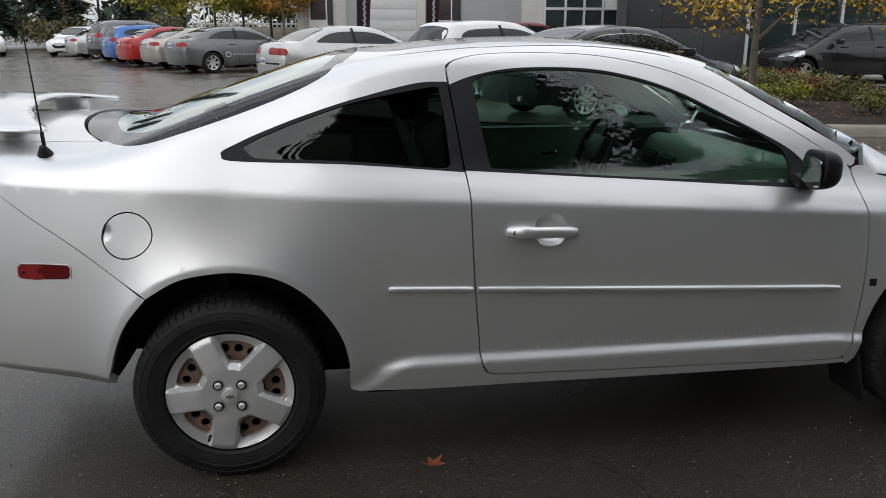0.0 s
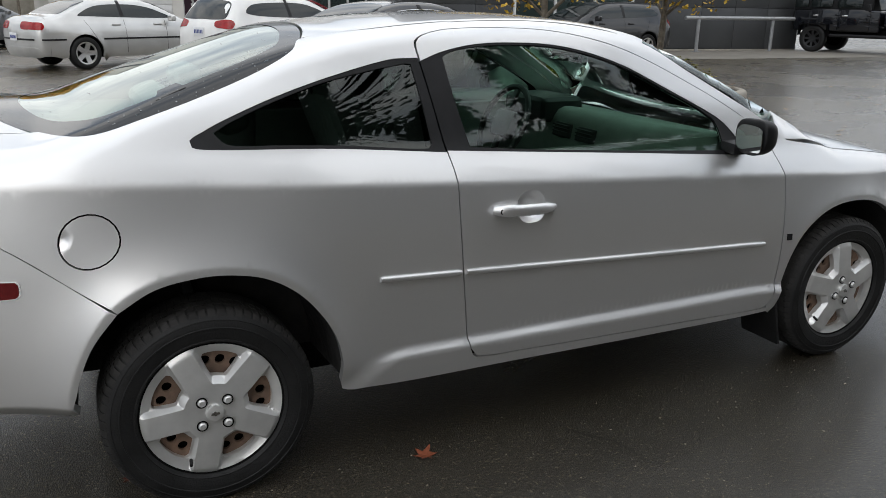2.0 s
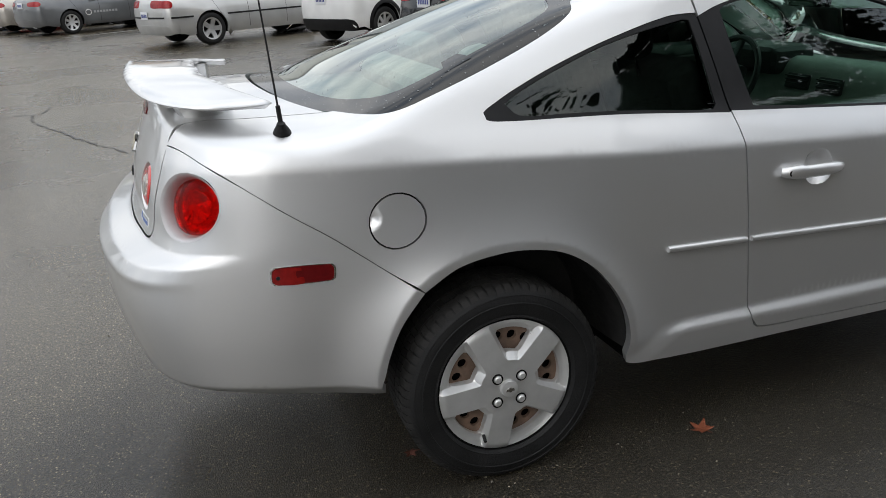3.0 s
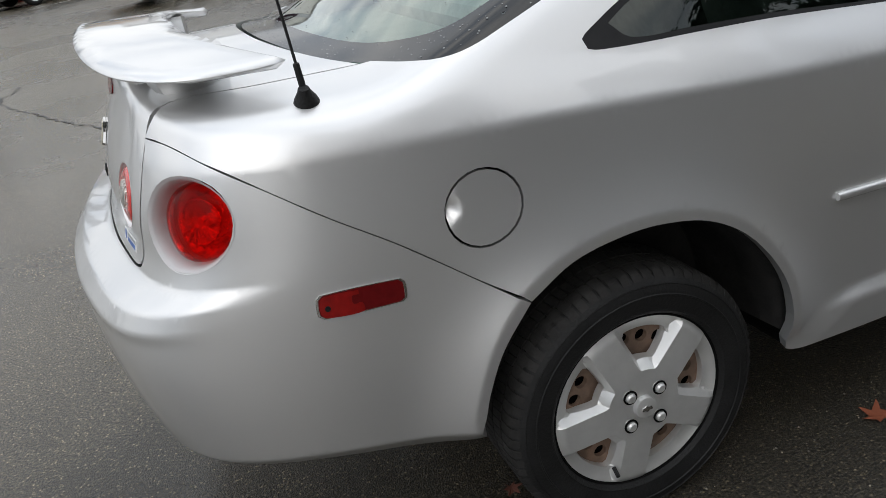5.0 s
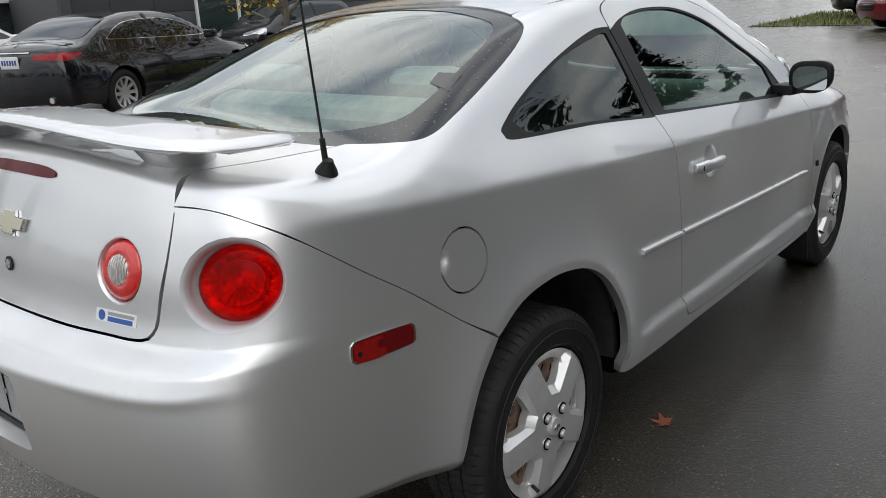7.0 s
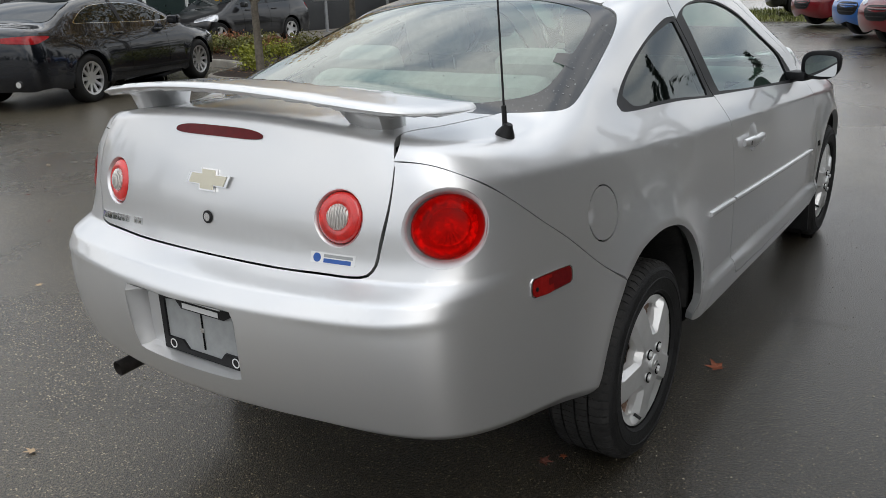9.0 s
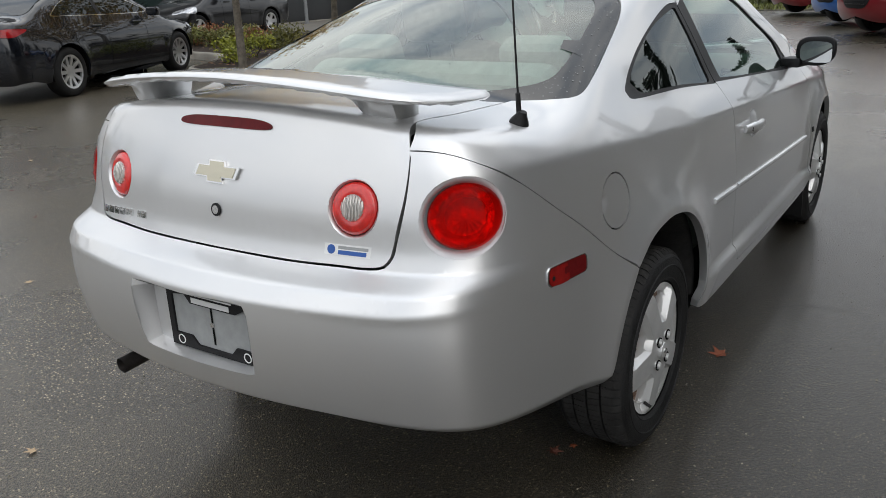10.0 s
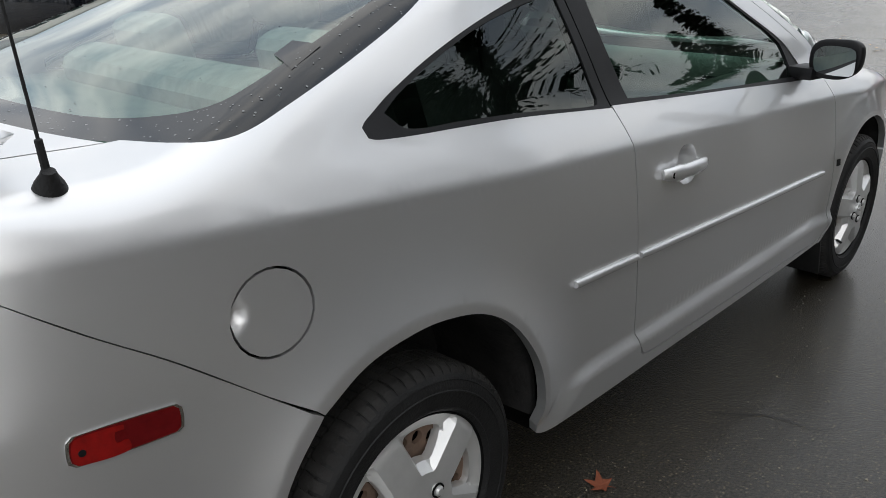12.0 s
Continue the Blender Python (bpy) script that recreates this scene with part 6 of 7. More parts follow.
STYLES = {
    "sedan": dict(
        wb=2.80, radius=.335, half=.92, tail=-1.06, nose=3.75,
        deck=[(-1.2, 1.03), (-.9, 1.075), (-.45, 1.085), (0, 1.06), (1.5, 1.0), (2.4, .975), (2.9, .93), (3.35, .85), (3.65, .76), (3.85, .62)],
        roof=[(-.7, 1.0), (-.45, 1.10), (-.1, 1.265), (.25, 1.385), (.6, 1.44), (.95, 1.455), (1.3, 1.44), (1.65, 1.375), (2.05, 1.20), (2.45, 1.0), (2.8, .83)],
        rear=[(.18, -.93), (.35, -1.02), (.55, -1.06), (.72, -1.06), (.9, -1.03), (1.03, -.985), (1.2, -.90)],
        front=[(.15, 3.58), (.3, 3.70), (.5, 3.75), (.65, 3.74), (.76, 3.64), (.88, 3.4)],
        glass=[(-.06, 1.075), (.02, 1.14), (.2, 1.25), (.42, 1.335), (.7, 1.378), (1.0, 1.385), (1.3, 1.358), (1.6, 1.275), (1.85, 1.16), (2.08, 1.025), (1.95, 1.0), (1.0, 1.02), (.2, 1.055)],
        back=[(-.44, 0, 1.11), (-.42, -.35, 1.10), (-.36, -.62, 1.08), (-.1, -.60, 1.2), (.22, -.53, 1.34), (.30, -.3, 1.385), (.33, 0, 1.395)],
        wind=[(2.42, 0, 1.02), (2.36, -.4, 1.02), (2.2, -.66, 1.02), (1.95, -.62, 1.16), (1.68, -.55, 1.30), (1.62, -.3, 1.36), (1.60, 0, 1.375)],
        lamp=[(-.80, -.88, .93), (-.86, -.83, 1.0), (-.97, -.62, .99), (-1.01, -.40, .94), (-1.03, -.42, .86), (-1.0, -.62, .84), (-.90, -.83, .85)],
        plate_z=.86, pillar=.93),
    "hatch": dict(
        wb=2.62, radius=.32, half=.88, tail=-.86, nose=3.50,
        deck=[(-.9, .98), (-.6, 1.0), (0, 1.0), (1.5, .98), (2.2, .975), (2.6, .935), (3.0, .86), (3.3, .77), (3.5, .66)],
        roof=[(-1.1, 1.22), (-.75, 1.345), (-.45, 1.405), (-.1, 1.44), (.4, 1.463), (.85, 1.465), (1.2, 1.44), (1.5, 1.37), (1.85, 1.22), (2.25, 1.02), (2.6, .83)],
        rear=[(.18, -.74), (.35, -.82), (.55, -.86), (.75, -.855), (.92, -.82), (1.05, -.75), (1.25, -.60), (1.42, -.47)],
        front=[(.15, 3.32), (.3, 3.44), (.5, 3.49), (.65, 3.48), (.76, 3.38), (.88, 3.15)],
        glass=[(-.28, 1.14), (-.22, 1.24), (-.05, 1.33), (.3, 1.375), (.7, 1.39), (1.05, 1.375), (1.35, 1.31), (1.62, 1.20), (1.92, 1.04), (1.8, 1.005), (.9, 1.02), (.2, 1.05), (-.15, 1.09)],
        back=[(-.78, 0, 1.02), (-.76, -.4, 1.02), (-.70, -.60, 1.04), (-.58, -.60, 1.2), (-.50, -.54, 1.32), (-.48, -.3, 1.345), (-.47, 0, 1.355)],
        wind=[(2.22, 0, 1.02), (2.16, -.4, 1.02), (2.0, -.63, 1.03), (1.75, -.60, 1.16), (1.50, -.54, 1.29), (1.44, -.3, 1.36), (1.42, 0, 1.375)],
        lamp=[(-.62, -.83, .98), (-.66, -.79, 1.05), (-.76, -.60, 1.04), (-.80, -.40, .99), (-.82, -.42, .90), (-.80, -.60, .87), (-.72, -.80, .88)],
        plate_z=.80, pillar=.80),
}
STYLES["saloon"] = dict(STYLES["sedan"], lamp=[(-.62, -.90, .985), (-.80, -.87, 1.005), (-.95, -.68, .985), (-1.02, -.36, .945), (-1.035, -.36, .895), (-1.0, -.64, .875), (-.88, -.85, .885), (-.74, -.90, .935)])
STYLES["old_sedan"] = dict(STYLES["sedan"], lamp=[(-.80, -.885, .90), (-.82, -.86, .985), (-.97, -.66, .985), (-1.02, -.30, .97), (-1.04, -.30, .83), (-1.0, -.62, .815), (-.86, -.86, .82)], plate_z=.66)
HATCH = STYLES["hatch"]
STYLES["tall_hatch"] = dict(HATCH, tail=-1.04, nose=3.14, front=[(z, x - .36) for z, x in HATCH["front"]], rear=[(z, x - .18) for z, x in HATCH["rear"]], roof=[(x - .20 if x < 0 else x, z) for x, z in HATCH["roof"]], back=[(x - .18, y, z) for x, y, z in HATCH["back"]], lamp=[(x - .18, y, z) for x, y, z in HATCH["lamp"]], glass=[(x - .16 if x < 0 else x, z) for x, z in HATCH["glass"]])
SPAN = lambda a, b, n: [a + (b - a) * i / (n - 1) for i in range(n)]


def parked_form(st):
    deck, roof, rear, front = (spline(st[k]) for k in ("deck", "roof", "rear", "front"))
    hw, wb = st["half"], st["wb"]
    sz = spline([(.12, hw - .11), (.22, hw - .05), (.36, hw - .01), (.52, hw), (.70, hw - .005), (.82, hw - .025), (.92, hw - .065), (1.02, hw - .115), (1.15, hw - .175), (1.28, hw - .245), (1.40, hw - .33), (1.5, hw - .42)])
    sx = spline([(-1.2, -.16), (-.8, -.07), (-.3, -.015), (.3, 0), (2.2, 0), (2.8, -.015), (3.2, -.07), (3.7, -.20)])

    def form(p):
        x, y, z = p[..., 0], p[..., 1], p[..., 2]
        ay = np.abs(y)
        s = sz(z) + sx(x)
        for cx in (0, wb):
            r = np.hypot(x - cx, z - .34)
            s = s + .018 * np.exp(-((r - .37) / .08)**2) * smooth(.95, .7, z)
        g = (z - roof(x + .09 * y * y * np.sign(1.0 - x)) + .07 * y * y) * .9
        d = z - deck(x) + .10 * y * y
        f = smax(ay - s, -smax(-g, -d, .05), .08)
        f = smax(f, (rear(z) + .16 * y * y - x) * .9, .16)
        f = smax(f, x - front(z) + .24 * y * y, .18)
        return smax(f, .19 - z, .05)
    return form


FORMS, SKINS = {k: parked_form(v) for k, v in STYLES.items()}, {}
new_skin = skin


def skin(outline, d, holes=(), form=None, **kw):
    """As before, but what two cars of one style share is worked out once."""
    key = (id(form), np.round(np.array(outline), 5).tobytes(), tuple(np.round(d, 4)), tuple(np.array(h).tobytes() for h in holes), tuple(sorted(kw.items())))
    if key not in SKINS:
        SKINS[key] = new_skin(outline, d, holes, form=form, **kw)
    return SKINS[key]


def road_wheel(name, radius, spokes, mat, parent, at, turn):
    w = new(name)
    w.parent = parent
    w.matrix_basis = pose(*at, 0, 0, turn)
    part("tyre", revolve([(.66 * radius, .0), (.74 * radius, -.012), (.9 * radius, -.012), (.97 * radius, .004), (radius, .03), (radius, .17), (.96 * radius, .2), (.66 * radius, .19)], 40), RUBBER, w)
    rr, holes = .69 * radius, []
    for k in range(spokes):
        mid = 2 * math.pi * (k + .5) / spokes
        pts = []
        for r in (.26 * radius, .60 * radius):
            ha = math.pi / spokes - math.asin(min(.9, .040 * (6 / spokes) / r))
            pts.append([(r * math.cos(mid + s * ha), r * math.sin(mid + s * ha)) for s in (-1, 0, 1)])
        holes.append(rounded(pts[0] + pts[1][::-1], .03, (0, 2, 3, 5)))
    part("rim", plate([circle(0, 0, rr, 40)] + holes, lambda u, v: .004 - .03 * (1 - (math.hypot(u, v) / rr)**2), .03, step=.05), mat, w)
    part("brake_disc", revolve([(.01, .06), (.6 * radius, .06), (.64 * radius, .10), (.64 * radius, .16)], 24), DARK, w)
    return w


def parked_car(style, paint, at, heading, label, scale=(1, 1, 1), spokes=5, rim=None, chrome=False, clad=False, low=False, extra=None):
    """A whole parked car, x forward from its rear axle."""
    st = STYLES[style]
    form = FORMS[style]
    wb, R, hw = st["wb"], st["radius"], st["half"]
    car = thing("car", label, "car", group="parked cars")
    car.matrix_world = pose(at[0], at[1], ground_z(*at), 0, 0, heading) @ Matrix.Diagonal((*scale, 1))
    mat = PAINTS[paint]
    xr, xf = st["tail"] + .34, st["nose"] - .42

    def ring(x):
        u = np.array(SPAN(.26 - hw + .06, 1.35, 40)) / math.sqrt(2)
        e1, e2 = axes_of(SIDE_RAY)
        pts = cast(np.array([x * e1 * np.sign(e1[0]) + a * e2 - 3 * SIDE_RAY for a in u * np.sign(e2[2])]), np.broadcast_to(SIDE_RAY, (len(u), 3)), form)
        pts = [p for p in pts if p[1] < -.02 and p[2] > .27]
        top = cast(np.array([(x, 0, 3.0)]), np.array([(0, 0, -1.0)]), form)[0]
        return [tuple(p) for p in pts[::4]] + [tuple(top)]
    rr, rf = ring(xr), ring(xf)
    arch = lambda cx: [(cx + (R + .045) * math.cos(a), -hw, .335 + (R + .045) * math.sin(a)) for a in np.radians(SPAN(-14, 194, 11))]
    y0 = -hw + .04
    spine_x = [x for x in SPAN(xr, xf, 26)][1:-1]
    spine = [tuple(q) for q in cast(np.array([(x, 0, 3.0) for x in spine_x]), np.tile((0, 0, -1.0), (len(spine_x), 1)), form)]
    lower = arch(wb)[:] + [(x, y0, .24) for x in SPAN(wb - .55, .55, 4)] + arch(0)
    loop = rr + spine + rf[::-1] + lower
    side_skin = skin(loop, SIDE_RAY, step=.10, edge_step=.05, depth=.03, form=form, sharp=(0, len(rr) - 1, len(rr) + len(spine), len(rr) + len(spine) + len(rf) - 1))
    tail_ray = np.array((1, .7, -.25)) / np.linalg.norm((1, .7, .25))
    nose_ray2 = np.array((-1, .7, -.25)) / np.linalg.norm((1, .7, .25))

    def end(r, ray, table):
        f = spline(table)
        zs = SPAN(float(r[-1][2]) - .01, .30, 14)
        mid = [tuple(q) for q in snap([(float(f(z)), 0, z) for z in zs], form)]
        return skin(r + mid + [(float(f(.28)) * .97, -.35, .28), (float(f(.28)) * .9, -.62, .27)], ray, step=.09, edge_step=.05, depth=.02, form=form, sharp=(0, len(r) - 1, len(r) + len(mid) - 1))
    body = both(side_skin)
    for r, ray, table in ((rr, tail_ray, st["rear"]), (rf, nose_ray2, st["front"])):
        e = both(end(r, ray, table))
        k = len(body[0])
        body = (np.concatenate([body[0], e[0]]), body[1] + [tuple(i + k for i in t) for t in e[1]], np.concatenate([body[2], e[2]]))
    sheet("body", body, mat, car)
    g3 = [(x, -(hw - .17), z) for x, z in st["glass"]]
    for flip in (lambda s: s, mirrored):
        gl = sheet("side_window", flip(skin(g3, PLAIN_SIDE, step=.12, edge_step=.04, lift=.004, depth=.006, form=form)), CAR_GLASS, car)
        p0 = st["pillar"]
        sheet("pillar", flip(skin([(p0 - .05, -.7, 1.025), (p0 + .035, -.7, 1.02), (p0 + .02, -.6, 1.385), (p0 - .05, -.6, 1.385)], PLAIN_SIDE, step=.2, edge_step=.08, lift=.007, depth=.004, form=form, sharp=(0, 1, 2, 3))), BLACK_TRIM, gl)
        if chrome:
            c = np.array(g3).mean(0)
            outer = [tuple(c + (np.array(q) - c) * (1.022, 1, 1.07)) for q in g3]
            sheet("window_trim", flip(skin(outer, PLAIN_SIDE, [g3], step=.1, edge_step=.04, lift=.006, depth=.006, form=form)), CHROME, gl)
        sheet("tail_lamp", flip(skin(st["lamp"], tail_ray, step=.06, edge_step=.03, lift=.006, depth=.012, form=form)), TAIL_RED, car, "red tail lamp")
        xn = st["nose"]
        sheet("headlamp", flip(skin([(xn - .50, -hw + .10, .74), (xn - .45, -hw + .13, .80), (xn - .25, -.60, .76), (xn - .10, -.42, .70), (xn - .10, -.45, .64), (xn - .25, -.66, .64), (xn - .42, -hw + .08, .67)], nose_ray2, step=.06, edge_step=.03, lift=.006, depth=.012, form=form)), LAMP_CLEAR, car, "clear headlamp")
        seam = [(p0 - .004, -.9, .32), (p0 + .004, -.9, .32), (p0 + .004, -.8, .99), (p0 - .004, -.8, .99)]
        for dx in (-.88, 0, .98):
            q = [(x + dx + (.20 if dx < 0 and z < .6 else 0), y, z if not (dx < 0 and z < .6) else .62) for x, y, z in seam]
            sheet("door_gap", flip(skin(q, PLAIN_SIDE, step=.2, edge_step=.1, lift=.0015, depth=0, form=form, sharp=(0, 1, 2, 3))), DARK, car)
        for dx in (-.20, .78):
            hx = p0 + dx
            yy = -float(cast(np.array([(hx, -3., .90)]), np.array([(0, 1., 0)]), form)[0][1])
            hb = box_bm(.20, .028, .032, (hx, -(yy + .012) if flip is not mirrored else yy + .012, .90), .011)
            part("door_handle", hb, mat, car)
        my = -(hw - .02)
        m = box_bm(.12, .20, .13, (st["wb"] - .80, my - .10 if flip is not mirrored else -my + .10, 1.03), .045, segments=3)
        part("door_mirror", m, mat if not low else BLACK_TRIM, car)
        if clad:
            for cx in (0, wb):
                ang = np.radians(SPAN(-10, 190, 9))
                lp = [(cx + (R + .105) * math.cos(a), -hw, .335 + (R + .105) * math.sin(a)) for a in ang] + [(cx + (R + .043) * math.cos(a), -hw, .335 + (R + .043) * math.sin(a)) for a in ang[::-1]]
                sheet("arch_cladding", flip(skin(lp, PLAIN_SIDE, step=.1, edge_step=.05, lift=.008, depth=.012, form=form, sharp=(0, 8, 9, 17))), BLACK_TRIM, car)
            sheet("sill_cladding", flip(skin([(.46, -hw, .25), (.44, -hw, .40), (wb - .44, -hw, .40), (wb - .46, -hw, .25)], PLAIN_SIDE, step=.15, edge_step=.1, lift=.008, depth=.012, form=form, sharp=(0, 1, 2, 3))), BLACK_TRIM, car)
    bk = st["back"]
    sheet("rear_window", skin(bk + [(x, -y, z) for x, y, z in bk[::-1][1:-1]], np.array((.75, 0, -.66)) / np.linalg.norm((.75, .66)), step=.12, edge_step=.05, lift=.004, depth=.006, form=form), CAR_GLASS, car)
    wd = st["wind"]
    sheet("windscreen", skin(wd + [(x, -y, z) for x, y, z in wd[::-1][1:-1]], np.array((-.55, 0, -.835)) / np.linalg.norm((.55, .835)), step=.12, edge_step=.05, lift=.004, depth=.006, form=form), CAR_GLASS, car)
    pz = st["plate_z"]
    xp = float(cast(np.array([(-3., 0, pz)]), np.array([(1., 0, 0)]), form)[0][0])
    pl = box_bm(.012, .31, .155, (xp - .012, 0, pz), .004)
    plate_ob = part("number_plate", pl, PLATE_WHITE, car, "white plate with plain dark bars")
    for k in range(6):
        part("plate_bar", box_bm(.004, .028, .065, (xp - .020, .11 - .044 * k, pz), .001), PLATE_INK, plate_ob)
    low_z = .40
    xb = float(cast(np.array([(-3., 0, low_z)]), np.array([(1., 0, 0)]), form)[0][0])
    lip = [(xb + .02, 0, .47), (xb + .05, -.45, .47), (xb + .17, -.72, .45), (xb + .22, -.74, .30), (xb + .10, -.45, .27), (xb + .07, 0, .27)]
    sheet("lower_bumper", skin(lip + [(x, -y, z) for x, y, z in lip[::-1][1:-1]], FORWARD, step=.12, edge_step=.06, lift=.006, depth=.01, form=form), BLACK_TRIM if (clad or low) else mat, car)
    fx = float(cast(np.array([(6., 0, .55)]), np.array([(-1., 0, 0)]), form)[0][0])
    gr = [(fx, 0, .72), (fx, -.30, .71), (fx, -.36, .60), (fx, -.26, .44), (fx, 0, .42)]
    grille = sheet("grille", skin(gr + [(x, -y, z) for x, y, z in gr[::-1][1:-1]], -FORWARD, step=.12, edge_step=.06, lift=.005, depth=.01, form=form), BLACK_TRIM, car, "black grille")
    for z in (.48, .54, .60, .66):
        sheet("grille_slat", skin([(fx, -.26, z - .008), (fx, .26, z - .008), (fx, .26, z + .008), (fx, -.26, z + .008)], -FORWARD, step=.2, edge_step=.08, lift=.014, depth=.01, form=form, sharp=(0, 1, 2, 3)), DARK_ALLOY, grille)
    pan = box_bm(st["nose"] - st["tail"] - .7, 1.0, .14, ((st["nose"] + st["tail"]) / 2, 0, .30), .04)
    box_bm(wb - .9, hw * 1.78, .10, (wb / 2, 0, .29), .02, bm=pan)
    part("underbody", pan, DARK, car)
    for cx in (0, wb):
        for sg in (1, -1):
            b = bmesh.new()
            prev = None
            for k in range(17):
                a = radians(-14 + 208 * k / 16)
                row = [b.verts.new((cx + (R + .05) * math.cos(a), -sg * y, .335 + (R + .05) * math.sin(a))) for y in (hw - .02, hw - .30)]
                if prev:
                    b.faces.new((prev[0], prev[1], row[1], row[0]))
                prev = row
            back_v = [b.verts.new((cx + (R + .05) * math.cos(radians(-14 + 208 * k / 12)), -sg * (hw - .30), .335 + (R + .05) * math.sin(radians(-14 + 208 * k / 12)))) for k in range(13)]
            b.faces.new(back_v)
            part("wheel_housing", b, DARK, car)
            road_wheel("wheel", R, spokes, rim or ALLOY, car, (cx, -sg * (hw - .025), R), 0 if sg > 0 else 180)
    if extra:
        extra(car, form, st)
    return car


def stripe(z0, z1, mat, x0=-.9, x1=3.4, lift=.008):
    def add(car, form, st):
        hwx = st["half"]
        for flip in (lambda s: s, mirrored):
            for a, b in ((x0, -.40), (.40, st["wb"] - .42), (st["wb"] + .42, x1)):
                sheet("rub_strip", flip(skin([(a, -hwx, z0), (a, -hwx, z1), (b, -hwx, z1), (b, -hwx, z0)], PLAIN_SIDE, step=.2, edge_step=.1, lift=lift, depth=.012, form=form, sharp=(0, 1, 2, 3))), mat, car)
    return add


def bumper_strip(car, form, st):
    """The rub strip runs on round the rear bumper."""
    stripe(.60, .635, BLACK_TRIM)(car, form, st)
    q = [(st["tail"] + .04, -.74, .60), (st["tail"] + .04, -.74, .635), (st["tail"], 0, .635), (st["tail"] + .04, .74, .635), (st["tail"] + .04, .74, .60), (st["tail"], 0, .60)]
    sheet("rub_strip", skin(q, FORWARD, step=.2, edge_step=.06, lift=.010, depth=.012, form=form, sharp=(0, 1, 3, 4)), BLACK_TRIM, car)


def dealer_print(car, form, st):
    """A dealer's ring and word bars along the door."""
    ringp = [(.55 + .10 * math.cos(a), -.9, .58 + .085 * math.sin(a)) for a in np.radians(SPAN(0, 342, 20))]
    inner_r = [(.55 + .08 * math.cos(a), -.9, .58 + .066 * math.sin(a)) for a in np.radians(SPAN(0, 342, 20))]
    sheet("print_ring", skin(ringp, PLAIN_SIDE, [inner_r], step=.05, edge_step=.03, lift=.003, depth=0, form=form), WHITE_PAINT, car)
    for k in range(8):
        x = .72 + .10 * k
        sheet("print_bar", skin([(x, -.9, .55), (x, -.9, .61), (x + .07, -.9, .61), (x + .07, -.9, .55)], PLAIN_SIDE, step=.2, edge_step=.1, lift=.003, depth=0, form=form, sharp=(0, 1, 2, 3)), PLATE_GREY, car)


def twin_pipes(car, form, st):
    for sg in (1, -1):
        part("exhaust_pipe", tube([(st["tail"] + .05, sg * .55, .36), (st["tail"] + .3, sg * .55, .36)], .04, 14), CHROME, car)
        q = [(st["tail"] + .05, -.30, 1.005), (st["tail"] + .05, .30, 1.005), (st["tail"] + .05, .30, .985), (st["tail"] + .05, -.30, .985)]
    sheet("boot_trim", skin(q, FORWARD, step=.2, edge_step=.05, lift=.012, depth=.01, form=form, sharp=(0, 1, 2, 3)), CHROME, car)


def beside(hub, heading, half=.80):
    """The rear axle's middle, from where the right rear wheel stands."""
    a = radians(heading)
    return hub[0] - half * math.sin(a), hub[1] + half * math.cos(a)


parked_car("saloon", "black", beside((4.46, 9.05), 20), 20, "glossy black four-door sedan with chrome window trim", (1.01, 1, 1), spokes=10, chrome=True, extra=twin_pipes)
parked_car("old_sedan", "pale_silver", beside((.50, 16.1), 24), 24, "older silver four-door sedan with a black rub strip", (1.0, 1, 1.01), spokes=5, extra=bumper_strip)
parked_car("hatch", "white", beside((3.55, 13.1), 27), 27, "white compact crossover with black wheel arch cladding", (1.0, 1.02, 1.06), spokes=8, clad=True)
parked_car("sedan", "grey", beside((-2.85, 24.2), 30), 30, "grey four-door sedan with dealer lettering on its doors", (.97, 1, 1), spokes=7, extra=dealer_print)
parked_car("sedan", "beige", beside((-4.1, 26.8), 30), 30, "beige four-door sedan in the row", (1, 1, .98), spokes=6)
parked_car("sedan", "red", beside((-5.5, 29.2), 30), 30, "bright red car in the row", (.95, .98, 1.0), spokes=5)
parked_car("hatch", "blue", beside((-6.7, 31.6), 30), 30, "bright blue hatchback in the row", (1, 1, 1.04), spokes=5)
parked_car("hatch", "grey", beside((-7.7, 34.0), 32), 32, "dark grey sport utility car in the row", (1.14, 1.06, 1.18), spokes=5, clad=True)
parked_car("sedan", "pale_silver", beside((-9.6, 37.6), 30), 30, "silver sedan at the end of the row", (.95, .97, .97), spokes=7)
parked_car("hatch", "white", (-11.3, 44.0), -102, "white hatchback that faces the car park", (1, 1, 1), spokes=5)
parked_car("hatch", "white", (-17.4, 44.5), -60, "white utility car beside the hedge", (1.1, 1.05, 1.15), spokes=5)
parked_car("tall_hatch", "charcoal", (14.45, 15.85), 183, "charcoal hatchback with bright five-spoke wheels beside the showroom", (1.0, 1, 1), spokes=5)
parked_car("hatch", "blue", (18.1, -1.35), 130, "bright blue crossover with a black grille", (1.0, 1.02, 1.06), spokes=5, clad=True)
parked_car("hatch", "dark_red", (15.9, -2.35), 130, "deep red crossover with a black grille", (1.06, 1.05, 1.10), spokes=5, clad=True)
parked_car("hatch", "dark_red", (21.3, .15), 130, "deep red hatchback in the row", (1.0, 1.0, 1.0), spokes=5)
parked_car("hatch", "charcoal", (25.6, 1.4), 108, "dark sport utility car on the grass verge", (1.08, 1.05, 1.14), spokes=10, clad=True)
parked_car("hatch", "dark_red", (9.0, 33.5), 10, "dark red car before the service bay", (1.05, 1.02, 1.08), spokes=5)
parked_car("hatch", "pale_silver", (26.2, 13.6), -75, "silver utility car beside the black off-roader", (1.1, 1.05, 1.15), spokes=5)
